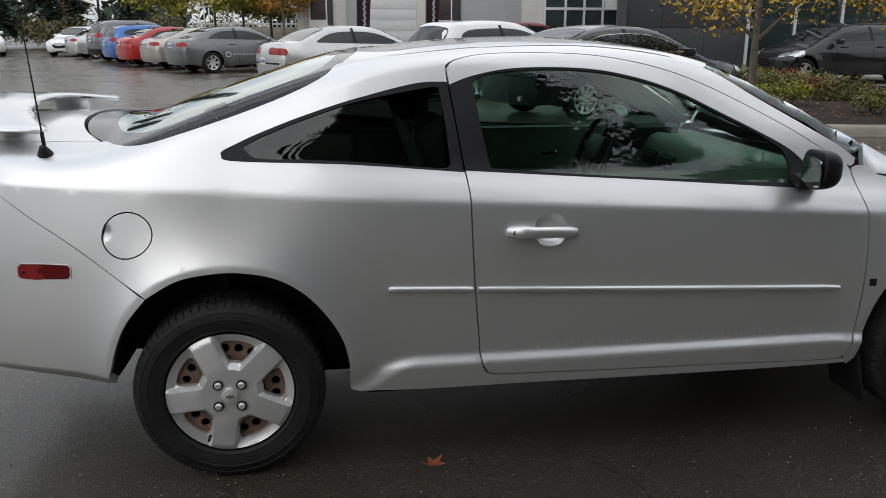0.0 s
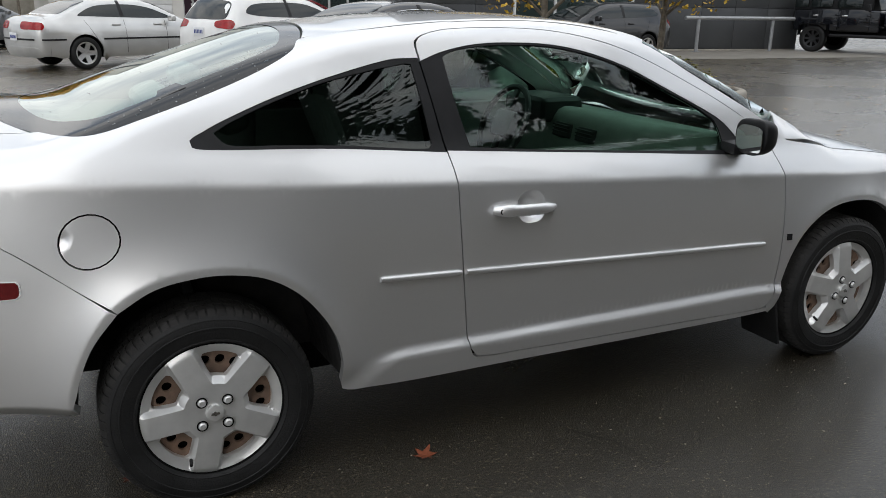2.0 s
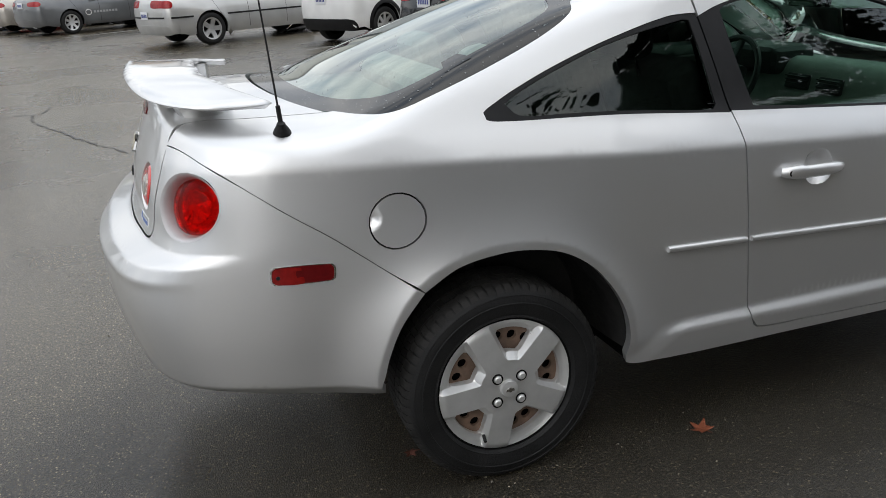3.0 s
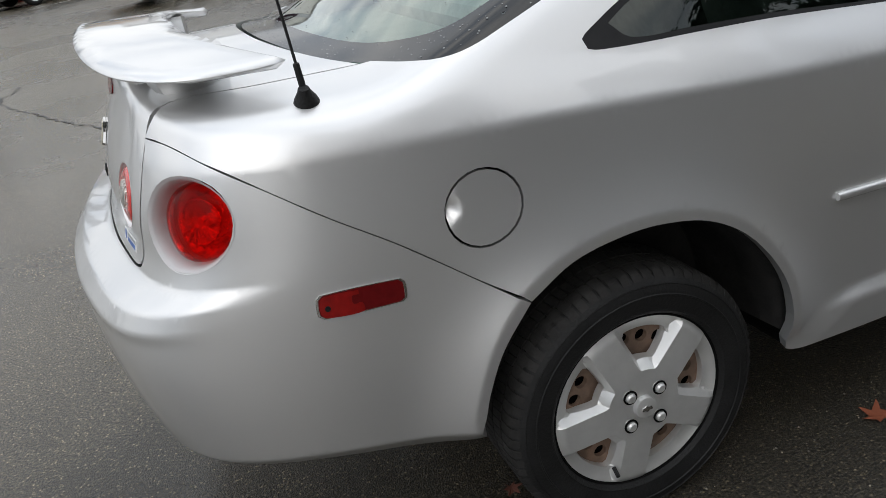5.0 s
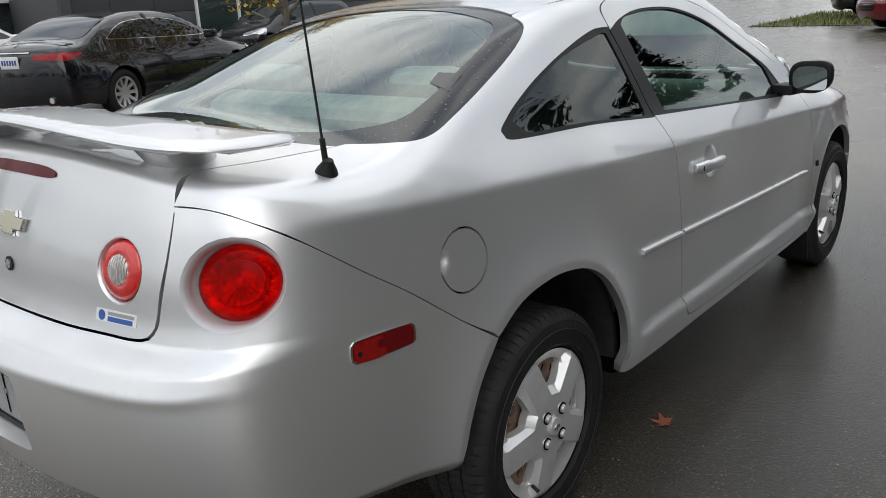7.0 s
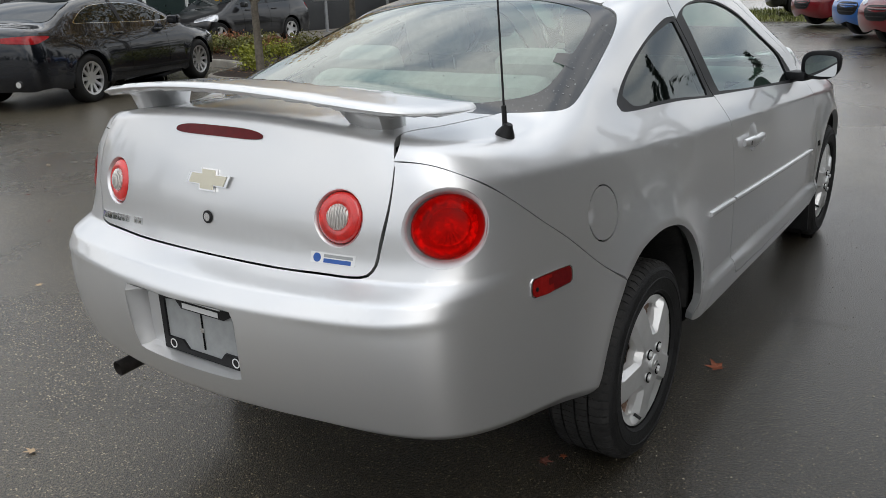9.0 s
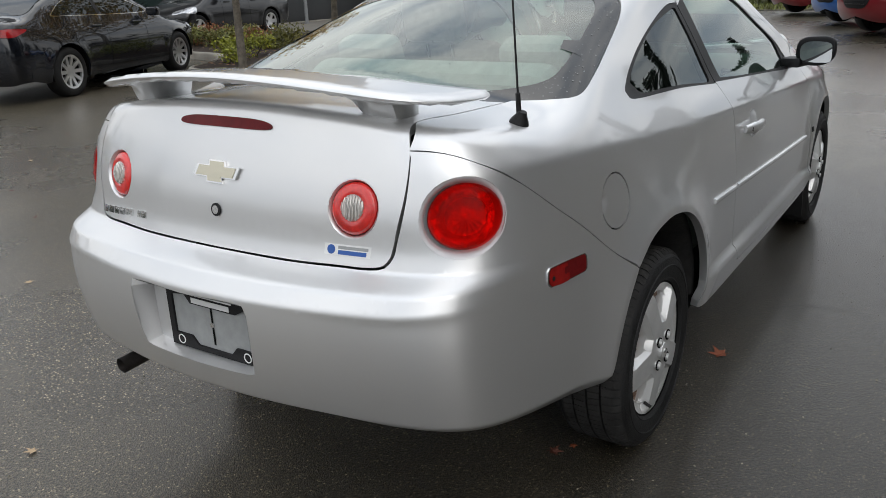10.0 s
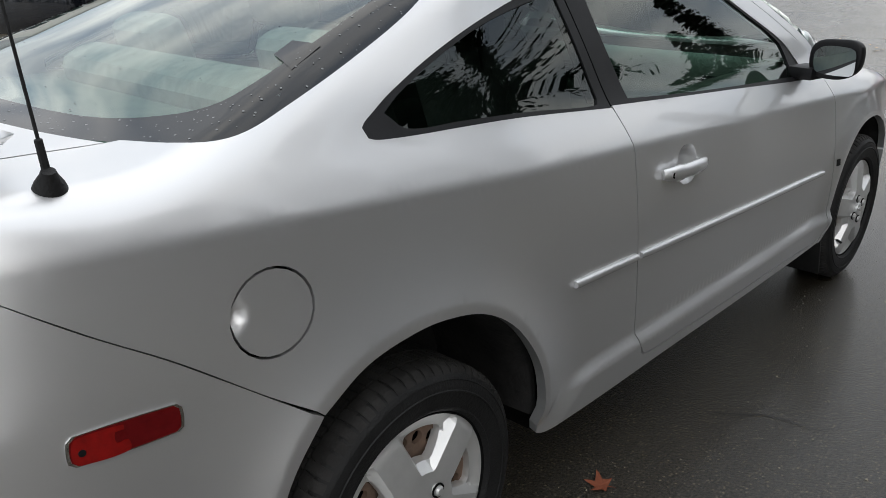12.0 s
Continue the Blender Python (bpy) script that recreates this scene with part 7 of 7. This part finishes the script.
# ---- black off-roader ----
def offroader(at, heading):
    car = thing("car", "black boxy four-door off-roader with black wheels", "car", group="parked cars")
    car.matrix_world = pose(at[0], at[1], ground_z(*at), 0, 0, heading)
    m = PAINTS["black"]
    wb, R = 2.947, .41
    b = box_bm(2.62, 1.56, .62, (.62, 0, .95), .05, segments=3)
    part("tub", b, m, car)
    hood = box_bm(1.25, 1.36, .42, (2.62, 0, 1.02), .07, segments=3)
    for v in hood.verts:
        if v.co.x > 2.8:
            v.co.y *= .88
            v.co.z -= .03
    part("bonnet", hood, m, car)
    top = box_bm(2.45, 1.42, .60, (.45, 0, 1.54), .07, segments=3)
    for v in top.verts:
        if v.co.z > 1.5:
            v.co.y *= .93
            v.co.x = .45 + (v.co.x - .45) * .97
    roof_ob = part("hard_top", top, BLACK_TRIM, car)
    for sg in (1, -1):
        for x, w in ((.98, .74), (.12, .66), (-.52, .42)):
            part("side_window", box_bm(w, .02, .38, (x, sg * .708, 1.53), .03, (sg * 5, 0, 0)), CAR_GLASS, roof_ob)
        for x, w in ((1.20, .90), (.28, .84)):
            d = part("door", box_bm(w, .035, .62, (x, sg * .788, .98), .02), m, car)
            part("door_handle", box_bm(.17, .03, .045, (x - w * .32, sg * .815, 1.10), .012), CHROME, d)
            for z in (.80, 1.12):
                part("hinge", box_bm(.10, .03, .05, (x + w * .46, sg * .812, z), .008), m, d)
        part("side_step", tube([(.55, sg * .86, .52), (wb - .55, sg * .86, .52)], .05, 10), BLACK_TRIM, car)
        part("door_mirror", box_bm(.12, .18, .20, (1.62, sg * .93, 1.36), .03), BLACK_TRIM, car)
        for cx in (0, wb):
            fl = bmesh.new()
            prev = None
            for k in range(13):
                a = radians(8 + 164 * k / 12)
                row = [fl.verts.new((cx + (R + .12) * max(-.85, min(.85, 1.25 * math.cos(a))), sg * y, .42 + (R + .11) * min(.86, 1.1 * math.sin(a)) + dz)) for y, dz in ((.70, .0), (.93, -.01), (.93, -.05))]
                if prev:
                    for i in range(2):
                        fl.faces.new((prev[i], prev[i + 1], row[i + 1], row[i]))
                prev = row
            bmesh.ops.solidify(fl, geom=fl.faces[:], thickness=.02)
            part("wheel_arch", fl, BLACK_TRIM, car)
            road_wheel("wheel", R, 8, DARK_ALLOY, car, (cx, -sg * .86, R), 0 if sg > 0 else 180)
    part("windscreen", box_bm(.03, 1.36, .46, (1.80, 0, 1.50), .01, (0, -18, 0)), CAR_GLASS, car)
    g = part("grille", box_bm(.06, 1.16, .46, (3.25, 0, .98), .03), m, car)
    for k in range(7):
        part("grille_slot", box_bm(.03, .05, .34, (3.28, -.27 + .09 * k, .98), .012), DARK, g)
    for sg in (1, -1):
        lamp = revolve([(0, .03), (.07, .03), (.09, .015), (.095, 0)], 20, "x")
        lamp.transform(Matrix.Translation((3.28, sg * .46, 1.02)))
        part("headlamp", lamp, LAMP_CLEAR, g)
    bp = part("front_bumper", box_bm(.20, 1.60, .20, (3.52, 0, .66), .05, segments=3), BLACK_TRIM, car)
    for k, y in enumerate((-.30, -.22, -.12, .0)):
        part("number_plate", box_bm(.012, .06, .10, (3.626, y, .68), .004), WHITE_PAINT, bp)
    part("underbody", box_bm(3.6, 1.0, .25, (1.45, 0, .58), .04), DARK, car)
    spare = revolve([(.1, -.02), (.26, -.02), (.30, .0), (.40, .02), (.41, .1), (.40, .2), (.3, .22)], 32, "x")
    spare.transform(Matrix.Translation((-.95, 0, 1.02)))
    part("spare_wheel", spare, RUBBER, car)
    return car


offroader((22.35, 15.9), -75)
# ---- plants ----
PALE_BARK = material("pale_bark", (0.20, 0.175, 0.14), rough=0.95, second=(0.09, 0.078, 0.062), scale=14, bump=0.8, bump_scale=45)
BARK = material("bark", (0.10, 0.078, 0.06), rough=0.95, second=(0.045, 0.036, 0.03), scale=14, bump=0.8, bump_scale=45)


def leaf_material(name, a, b):
    m = material(name, a, rough=0.6, second=b, scale=1.3)
    n, l = m.node_tree.nodes, m.node_tree.links
    g, h, r = n.new("ShaderNodeNewGeometry"), n.new("ShaderNodeHueSaturation"), n.new("ShaderNodeMapRange")
    r.inputs["To Min"].default_value, r.inputs["To Max"].default_value = 0.55, 1.45
    l.new(g.outputs["Random Per Island"], r.inputs["Value"])
    l.new(r.outputs["Result"], h.inputs["Value"])
    src = n["Principled BSDF"].inputs["Base Color"].links[0].from_socket
    l.new(src, h.inputs["Color"])
    l.new(h.outputs["Color"], n["Principled BSDF"].inputs["Base Color"])
    return m


NEEDLES = leaf_material("conifer_needles", (0.022, 0.042, 0.022), (0.011, 0.024, 0.015))
YELLOW = leaf_material("yellow_leaves", (0.66, 0.42, 0.04), (0.44, 0.30, 0.04))
ORANGE = leaf_material("orange_leaves", (0.56, 0.27, 0.04), (0.36, 0.24, 0.05))
OLIVE = leaf_material("olive_leaves", (0.36, 0.31, 0.05), (0.17, 0.19, 0.04))
SHRUB = leaf_material("shrub_leaves", (0.24, 0.21, 0.030), (0.075, 0.095, 0.020))
LIME = leaf_material("lime_leaves", (0.36, 0.36, 0.03), (0.20, 0.24, 0.03))
RUST = leaf_material("rust_leaves", (0.30, 0.10, 0.03), (0.16, 0.07, 0.025))


def leaf_cloud(centres, radii, count, size, rng, flat=1.0, droop=0.0):
    """Many small folded leaves in ellipsoid clumps, as vertex and face lists."""
    v, f = [], []
    for (c, r) in zip(centres, radii):
        for _ in range(count):
            d = Vector((rng.gauss(0, 1), rng.gauss(0, 1), rng.gauss(0, 1) * flat))
            d = d.normalized() * (rng.random()**.45)
            p = Vector(c) + Vector((d.x * r, d.y * r, d.z * r * flat))
            s = size * rng.uniform(.6, 1.4)
            e = Euler((rng.uniform(-1.1, 1.1), rng.uniform(-1.1, 1.1), rng.uniform(0, 6.28))).to_matrix()
            k = len(v)
            for q in ((-.5, 0, 0), (0, -.32, -.08), (.55, 0, -droop), (0, .32, -.08)):
                v.append(p + e @ (Vector(q) * s))
            f.append((k, k + 1, k + 2, k + 3))
    return v, f


def conifer(seed, height):
    rng = random.Random(seed)
    tree = thing("conifer", "tall dark green conifer with drooping boughs", "tree", group="conifers")
    part("trunk", tube([(0, 0, -.1), (.05, 0, height * .5), (0, .03, height)], [height * .018, height * .011, .02], 8), BARK, tree)
    v, f = [], []
    z = height * .08
    while z < height * .985:
        t = z / height
        reach = height * .215 * (1 - t)**.72 * rng.uniform(.75, 1.15) + .12
        for k in range(rng.randint(8, 12)):
            a, dip = rng.uniform(0, 6.283), rng.uniform(.05, .38)
            L = reach * rng.uniform(.55, 1.1)
            n = max(3, int(L / .26))
            for i in range(n):
                s = (i + .6) / n
                p = Vector((math.cos(a) * L * s, math.sin(a) * L * s, z - dip * L * s * s + rng.uniform(-.08, .08)))
                w = .46 * (1.15 - s) * rng.uniform(.6, 1.3)
                for side_s in (-1, 1):
                    aa = a + side_s * rng.uniform(.5, 1.2)
                    q = p + Vector((math.cos(aa), math.sin(aa), -rng.uniform(.2, .55))) * w
                    r2 = p + Vector((math.cos(a), math.sin(a), -dip)) * w * .9
                    o = len(v)
                    v += [p, q, (q + r2) / 2 + Vector((0, 0, -.12 * w)), r2]
                    f.append((o, o + 1, o + 2, o + 3))
        z += height * .014 * rng.uniform(.7, 1.3)
    raw("crown", v, f, NEEDLES, tree, smooth_shade=False)
    return tree


def broadleaf(seed, height, spread, mat, leaves, label, size=.13, clear=.35, lean=(0, 0), group=""):
    rng = random.Random(seed)
    tree = thing("tree", label, "tree", group=group)
    fork = height * clear
    part("trunk", tube([(0, 0, -.1), (.02, .02, fork * .5), (lean[0], lean[1], fork), (lean[0] * 1.5, lean[1] * 1.5, height * .8)], [height * .0135, height * .0115, height * .010, .015], 10), PALE_BARK, tree)
    tips, rad = [], []
    for k in range(11):
        a = k * 2.4 + rng.uniform(-.4, .4)
        z0 = fork + (height * .75 - fork) * rng.random()**1.2
        L = spread * rng.uniform(.6, 1.05) * (1.1 - .5 * z0 / height)
        tip = Vector((math.cos(a) * L, math.sin(a) * L, min(height, z0 + L * rng.uniform(.15, .75))))
        base = Vector((lean[0], lean[1], z0))
        part("limb", tube([base, base.lerp(tip, .5) + Vector((0, 0, .12 * L)), tip], [height * .006, height * .004, .006], 6), PALE_BARK, tree)
        for s in (.45, .75, 1.0):
            tips.append(base.lerp(tip, s) + Vector((rng.uniform(-.2, .2), rng.uniform(-.2, .2), .1)) * spread * .3)
            rad.append(spread * rng.uniform(.20, .36))
    v, f = leaf_cloud(tips, rad, leaves, size, rng, .75, .1)
    raw("crown", v, f, mat, tree, smooth_shade=False)
    return tree


def spread_copies(first, places):
    for x, y, s, a in places:
        copy_thing(first, pose(x, y, ground_z(x, y), 0, 0, a) @ Matrix.Scale(s, 4))


# a tall stand of conifers across the car park behind the camera's way, lower ones round the site
def stand(x, y, s, turn=0):
    """A place in the stand, set back from the car with the height that keeps its skyline."""
    return 1 + (x - 1) * 1.5, -.7 + (y + .7) * 1.5, s * 1.38, turn


ROUND = [conifer(k, h) for k, h in ((3, 19.0), (8, 15.0), (15, 22.0))]
for tr, (x, y, s) in zip(ROUND, ((-1.6, -12.9, 1.0), (9.6, -12.8, 1.05), (-.2, -12.6, 1.0))):
    x, y, s, turn = stand(x, y, s)
    tr.matrix_world = pose(x, y, 0) @ Matrix.Scale(s, 4)
spread_copies(ROUND[0], [stand(*q) for q in ((2.3, -12.2, 1.12, 50), (15.5, -9.5, .66, 77), (12.2, -10.2, .70, 10), (5.6, -15.5, .72, 210), (12.3, -16, .65, 30), (18.2, -12.0, .50, 15), (23.5, -11.5, .38, 95), (28.5, -13, .36, 160))])
spread_copies(ROUND[0], [(-29.5, -46, .8, 200), (-27, 72, .55, 40), (-34, 66, .6, 100), (44, 4, .3, 90)])
spread_copies(ROUND[1], [stand(*q) for q in ((11.8, -21, 1.0, 20), (-2.5, -17, .62, 140), (8.0, -17, .6, 99))])
spread_copies(ROUND[1], [(-34, -43, .75, 80), (-40, -42, .8, 33), (-20.3, 57, .62, 70), (-17.9, 60, .6, 20), (-15.7, 58.5, .5, 190), (-11.9, 60, .75, 250), (40, -8, .28, 60), (29, -9.8, .55, 10), (33, -9.2, .36, 70), (26, -9.9, .42, 120)])
spread_copies(ROUND[2], [stand(*q) for q in ((1.2, -13.6, 1.08, 15), (4.1, -12.9, 1.05, 140), (6.6, -13.2, .86, 260), (14.6, -14, .74, 80), (20.5, -15, .55, 200), (26.0, -15, .38, 33))])
spread_copies(ROUND[2], [(-46, -46, .8, 70), (-38, 70, .6, 5), (47, -4, .22, 30)])
# a dense belt of lower trees and undergrowth behind them
rng = random.Random(9)
v, f = leaf_cloud([(-3 + .95 * k + rng.uniform(-.5, .5), -23 + rng.uniform(-2, 2), rng.uniform(.8, 4.5)) for k in range(28)] + [(-3 + .95 * k, -22.5, 1.6) for k in range(28)], [2.8] * 56, 230, .58, rng, .9, .1)
tagged(raw("thicket", v, f, NEEDLES, smooth_shade=False), "dark green thicket along the lot's edge", "thicket", kind="stuff")

# autumn trees
isle_tree = broadleaf(21, 5.2, 1.9, YELLOW, 190, "slender island tree with yellow autumn leaves", size=.075, clear=.20, group="island trees")
isle_tree.matrix_world = pose(6.63, 7.9, ground_z(6.63, 7.9) + .15)
copy_thing(isle_tree, pose(9.17, 8.16, ground_z(9.17, 8.16) + .15, 0, 0, 130))
row_tree = broadleaf(33, 6.5, 2.6, OLIVE, 130, "broad olive and gold autumn tree", size=.20, clear=.25, group="autumn trees")
row_tree.matrix_world = pose(-6.8, 41.5, 0)
spread_copies(row_tree, [(-3.2, 43.0, 1.05, 100), (-1.9, 46, 1.0, 20)])
gold_tree = broadleaf(37, 6.8, 2.5, ORANGE, 130, "golden orange autumn tree", size=.20, clear=.25, group="autumn trees")
gold_tree.matrix_world = pose(-4.9, 45.0, 0)
spread_copies(gold_tree, [(-1.0, 40.0, .9, 40), (-17.0, 62, .6, 200)])

# clipped shrubs in the island
rng = random.Random(5)
for k in range(26):
    t = k / 25
    x = 7.75 + 1.35 * rng.random() + 1.1 * t
    y = 6.95 + 6.6 * t
    if k in (5, 6, 7, 8, 9):
        continue
    if k in (3, 4):
        x, y = (7.05, 8.62) if k == 3 else (7.75, 8.95)
    elif x < 8.5 + .2 * (y - 9) and y > 9:
        x += .7
    if k in (3, 4):
        mat, label = LIME, "bright lime-green low shrub"
    elif k in (12, 19, 22):
        mat, label = RUST, "rust-brown leafless-edged low shrub"
    else:
        mat, label = SHRUB, "olive green low shrub with yellowing leaves"
    s = thing("shrub", label, "shrub", group="island shrubs")
    s.matrix_world = pose(x, y, ground_z(x, y) + .14)
    cs = [(rng.uniform(-.32, .32), rng.uniform(-.32, .32), rng.uniform(.10, .34)) for _ in range(7)]
    v, f = leaf_cloud(cs, [rng.uniform(.16, .26) for _ in cs], 140, .045, rng, .8, .1)
    raw("foliage", v, f, mat, s, smooth_shade=False)
    for j in range(4):
        c = cs[j]
        part("stem", tube([(c[0] * .3, c[1] * .3, -.03), c], [.012, .006], 5), BARK, s)

# leaf litter on the bed
v, f = [], []
for k in range(900):
    x, y = rng.uniform(6.3, 10.2), rng.uniform(6.3, 14)
    if not inside(np.array([(x, y)]), np.array(inner_bed))[0]:
        continue
    z, a, r, o = ground_z(x, y) + .20, rng.uniform(0, 6.28), rng.uniform(.02, .045), len(v)
    for u, w_, h in ((-1, 0, 0), (-.2, -.6, .3), (.9, -.2, .1), (.3, .6, .25)):
        v.append((x + r * (u * math.cos(a) - w_ * math.sin(a)), y + r * (u * math.sin(a) + w_ * math.cos(a)), z + r * h))
    f.append((o, o + 1, o + 2, o + 3))
tagged(raw("leaf_litter", v, f, leaf_material("litter_leaves", (0.34, 0.17, 0.06), (0.16, 0.07, 0.03)), smooth_shade=False), "brown and tan leaf litter on the mulch bed", "leaves", kind="stuff")

# hedge and grass verge
HEDGE = leaf_material("hedge_leaves", (0.13, 0.10, 0.035), (0.05, 0.06, 0.02))
v, f = leaf_cloud([(-30 + .9 * k + rng.uniform(-.3, .3), 56 + 3 * math.sin(k * .7), .7 + rng.uniform(0, .7)) for k in range(30)], [1.1] * 30, 420, .17, rng, .8, .1)
tagged(raw("hedge", v, f, HEDGE, smooth_shade=False), "mixed green and brown hedge at the lot's edge", "hedge", kind="stuff")
GRASS = leaf_material("verge_grass", (0.20, 0.20, 0.05), (0.10, 0.13, 0.03))
v, f = [], []
for k in range(2600):
    x, y = rng.uniform(21.5, 28), rng.uniform(2.6, 6.2)
    h, a = rng.uniform(.05, .16), rng.uniform(0, 6.28)
    z = ground_z(x, y)
    o = len(v)
    v += [(x - .02 * math.cos(a), y - .02 * math.sin(a), z), (x + .02 * math.cos(a), y + .02 * math.sin(a), z), (x + h * .4 * math.sin(a), y - h * .4 * math.cos(a), z + h)]
    f.append((o, o + 1, o + 2))
tagged(raw("grass", v, f, GRASS, smooth_shade=False), "rough yellow-green grass verge", "grass", kind="stuff")
VERGE = material("verge_soil", (0.10, 0.10, 0.035), rough=0.95, second=(0.06, 0.055, 0.03), scale=4, bump=0.5, bump_scale=40)
b = bmesh.new()
b.faces.new([b.verts.new((x, y, ground_z(x, y) + .012)) for x, y in ((21.3, 2.5), (28, 2.4), (28.2, 6.3), (21.6, 6.4))])
tagged(part("verge", b, VERGE), "grassy verge ground", "verge", kind="structure")
far_v, far_f = leaf_cloud([(140 * math.cos(a) + rng.uniform(-8, 8), 140 * math.sin(a) + rng.uniform(-8, 8), rng.uniform(1, 6)) for a in np.linspace(0, 6.283, 150)], [6.5] * 150, 90, 2.2, rng, 1.2, .1)
tagged(raw("far_woods", far_v, far_f, NEEDLES, smooth_shade=False), "dark distant woods on the skyline", "woods", kind="stuff")

# ---- fallen leaves ----
def maple_leaf(seed):
    r2 = random.Random(seed)
    pts = []
    for k in range(5):
        a = radians(90 + (k - 2) * 58)
        L = (1.0, .95, .7)[abs(k - 2)] * r2.uniform(.85, 1.1)
        pts += [(math.cos(a - .28) * .42, math.sin(a - .28) * .42), (math.cos(a - .12) * L * .75, math.sin(a - .12) * L * .75), (math.cos(a) * L, math.sin(a) * L), (math.cos(a + .12) * L * .75, math.sin(a + .12) * L * .75)]
    pts += [(-.05, -.25), (0, -.7), (.05, -.25)]
    b = bmesh.new()
    vs = [b.verts.new((x, y, .16 * math.sin(3 * x + seed) * y + .22 * abs(x) * abs(x) + .06 * y * y)) for x, y in pts]
    c = b.verts.new((0, 0, 0))
    for i in range(len(vs)):
        b.faces.new((c, vs[i], vs[(i + 1) % len(vs)]))
    bmesh.ops.recalc_face_normals(b, faces=b.faces[:])
    return b


LEAF_ORANGE = material("fallen_leaf_orange", (0.25, 0.062, 0.020), rough=0.7, second=(0.20, 0.06, 0.03), scale=30)
LEAF_PALE = material("fallen_leaf_pale", (0.46, 0.33, 0.20), rough=0.75, vary=0.3, scale=30)
LEAF_BROWN = material("fallen_leaf_brown", (0.13, 0.045, 0.03), rough=0.75, vary=0.3, scale=30)
spots = [(.668, -.852, .055, 20, LEAF_ORANGE, "fallen orange maple leaf"), (-1.06, .86, .030, 70, LEAF_PALE, "pale dry leaf fallen on asphalt"), (-.16, 2.38, .030, 10, LEAF_PALE, "pale dry leaf fallen on asphalt"),
         (-.24, -.59, .035, 200, LEAF_BROWN, "small brown fallen leaf"), (-.18, -.63, .02, 120, LEAF_ORANGE, "small orange fallen leaf")]
for k in range(44):
    spots.append((rng.uniform(7.0, 15), rng.uniform(1.5, 8.0) - .3, rng.uniform(.02, .045), rng.uniform(0, 360), rng.choice((LEAF_PALE, LEAF_PALE, LEAF_ORANGE)), "small pale leaf fallen on asphalt"))
for k in range(16):
    spots.append((rng.uniform(-2.5, 4.5), rng.uniform(3.0, 9.0), rng.uniform(.02, .04), rng.uniform(0, 360), rng.choice((LEAF_PALE, LEAF_BROWN)), "small dry leaf fallen on asphalt"))
for k, (x, y, s, a, mat, label) in enumerate(spots):
    ob = part("leaf", maple_leaf(k), mat)
    ob.matrix_world = pose(x, y, ground_z(x, y) + .006, 0, 0, a) @ Matrix.Scale(s, 4)
    tagged(ob, label, "leaf", group="fallen leaves")


# small pale leaves blown across the asphalt in front of the island
rng = random.Random(77)
v, f = [], []
for k in range(110):
    x, y = rng.uniform(4.2, 11.5), rng.uniform(1.0, 6.6)
    z, a, r = ground_z(x, y) + .006, rng.uniform(0, 6.28), rng.uniform(.018, .036)
    o = len(v)
    for u, w, h in ((-1.3, 0, 0), (-.3, -.7, .25), (.8, -.5, .10), (1.3, 0, .3), (.7, .55, .2), (-.4, .65, .05)):
        v.append((x + r * (u * math.cos(a) - w * math.sin(a)), y + r * (u * math.sin(a) + w * math.cos(a)), z + r * h))
    f += [(o, o + 1, o + 2, o + 3), (o, o + 3, o + 4, o + 5)]
tagged(raw("fallen_leaves", v, f, leaf_material("dry_leaves", (0.55, 0.40, 0.22), (0.32, 0.19, 0.08))), "small dry tan leaves scattered on the asphalt", "leaves", kind="stuff")
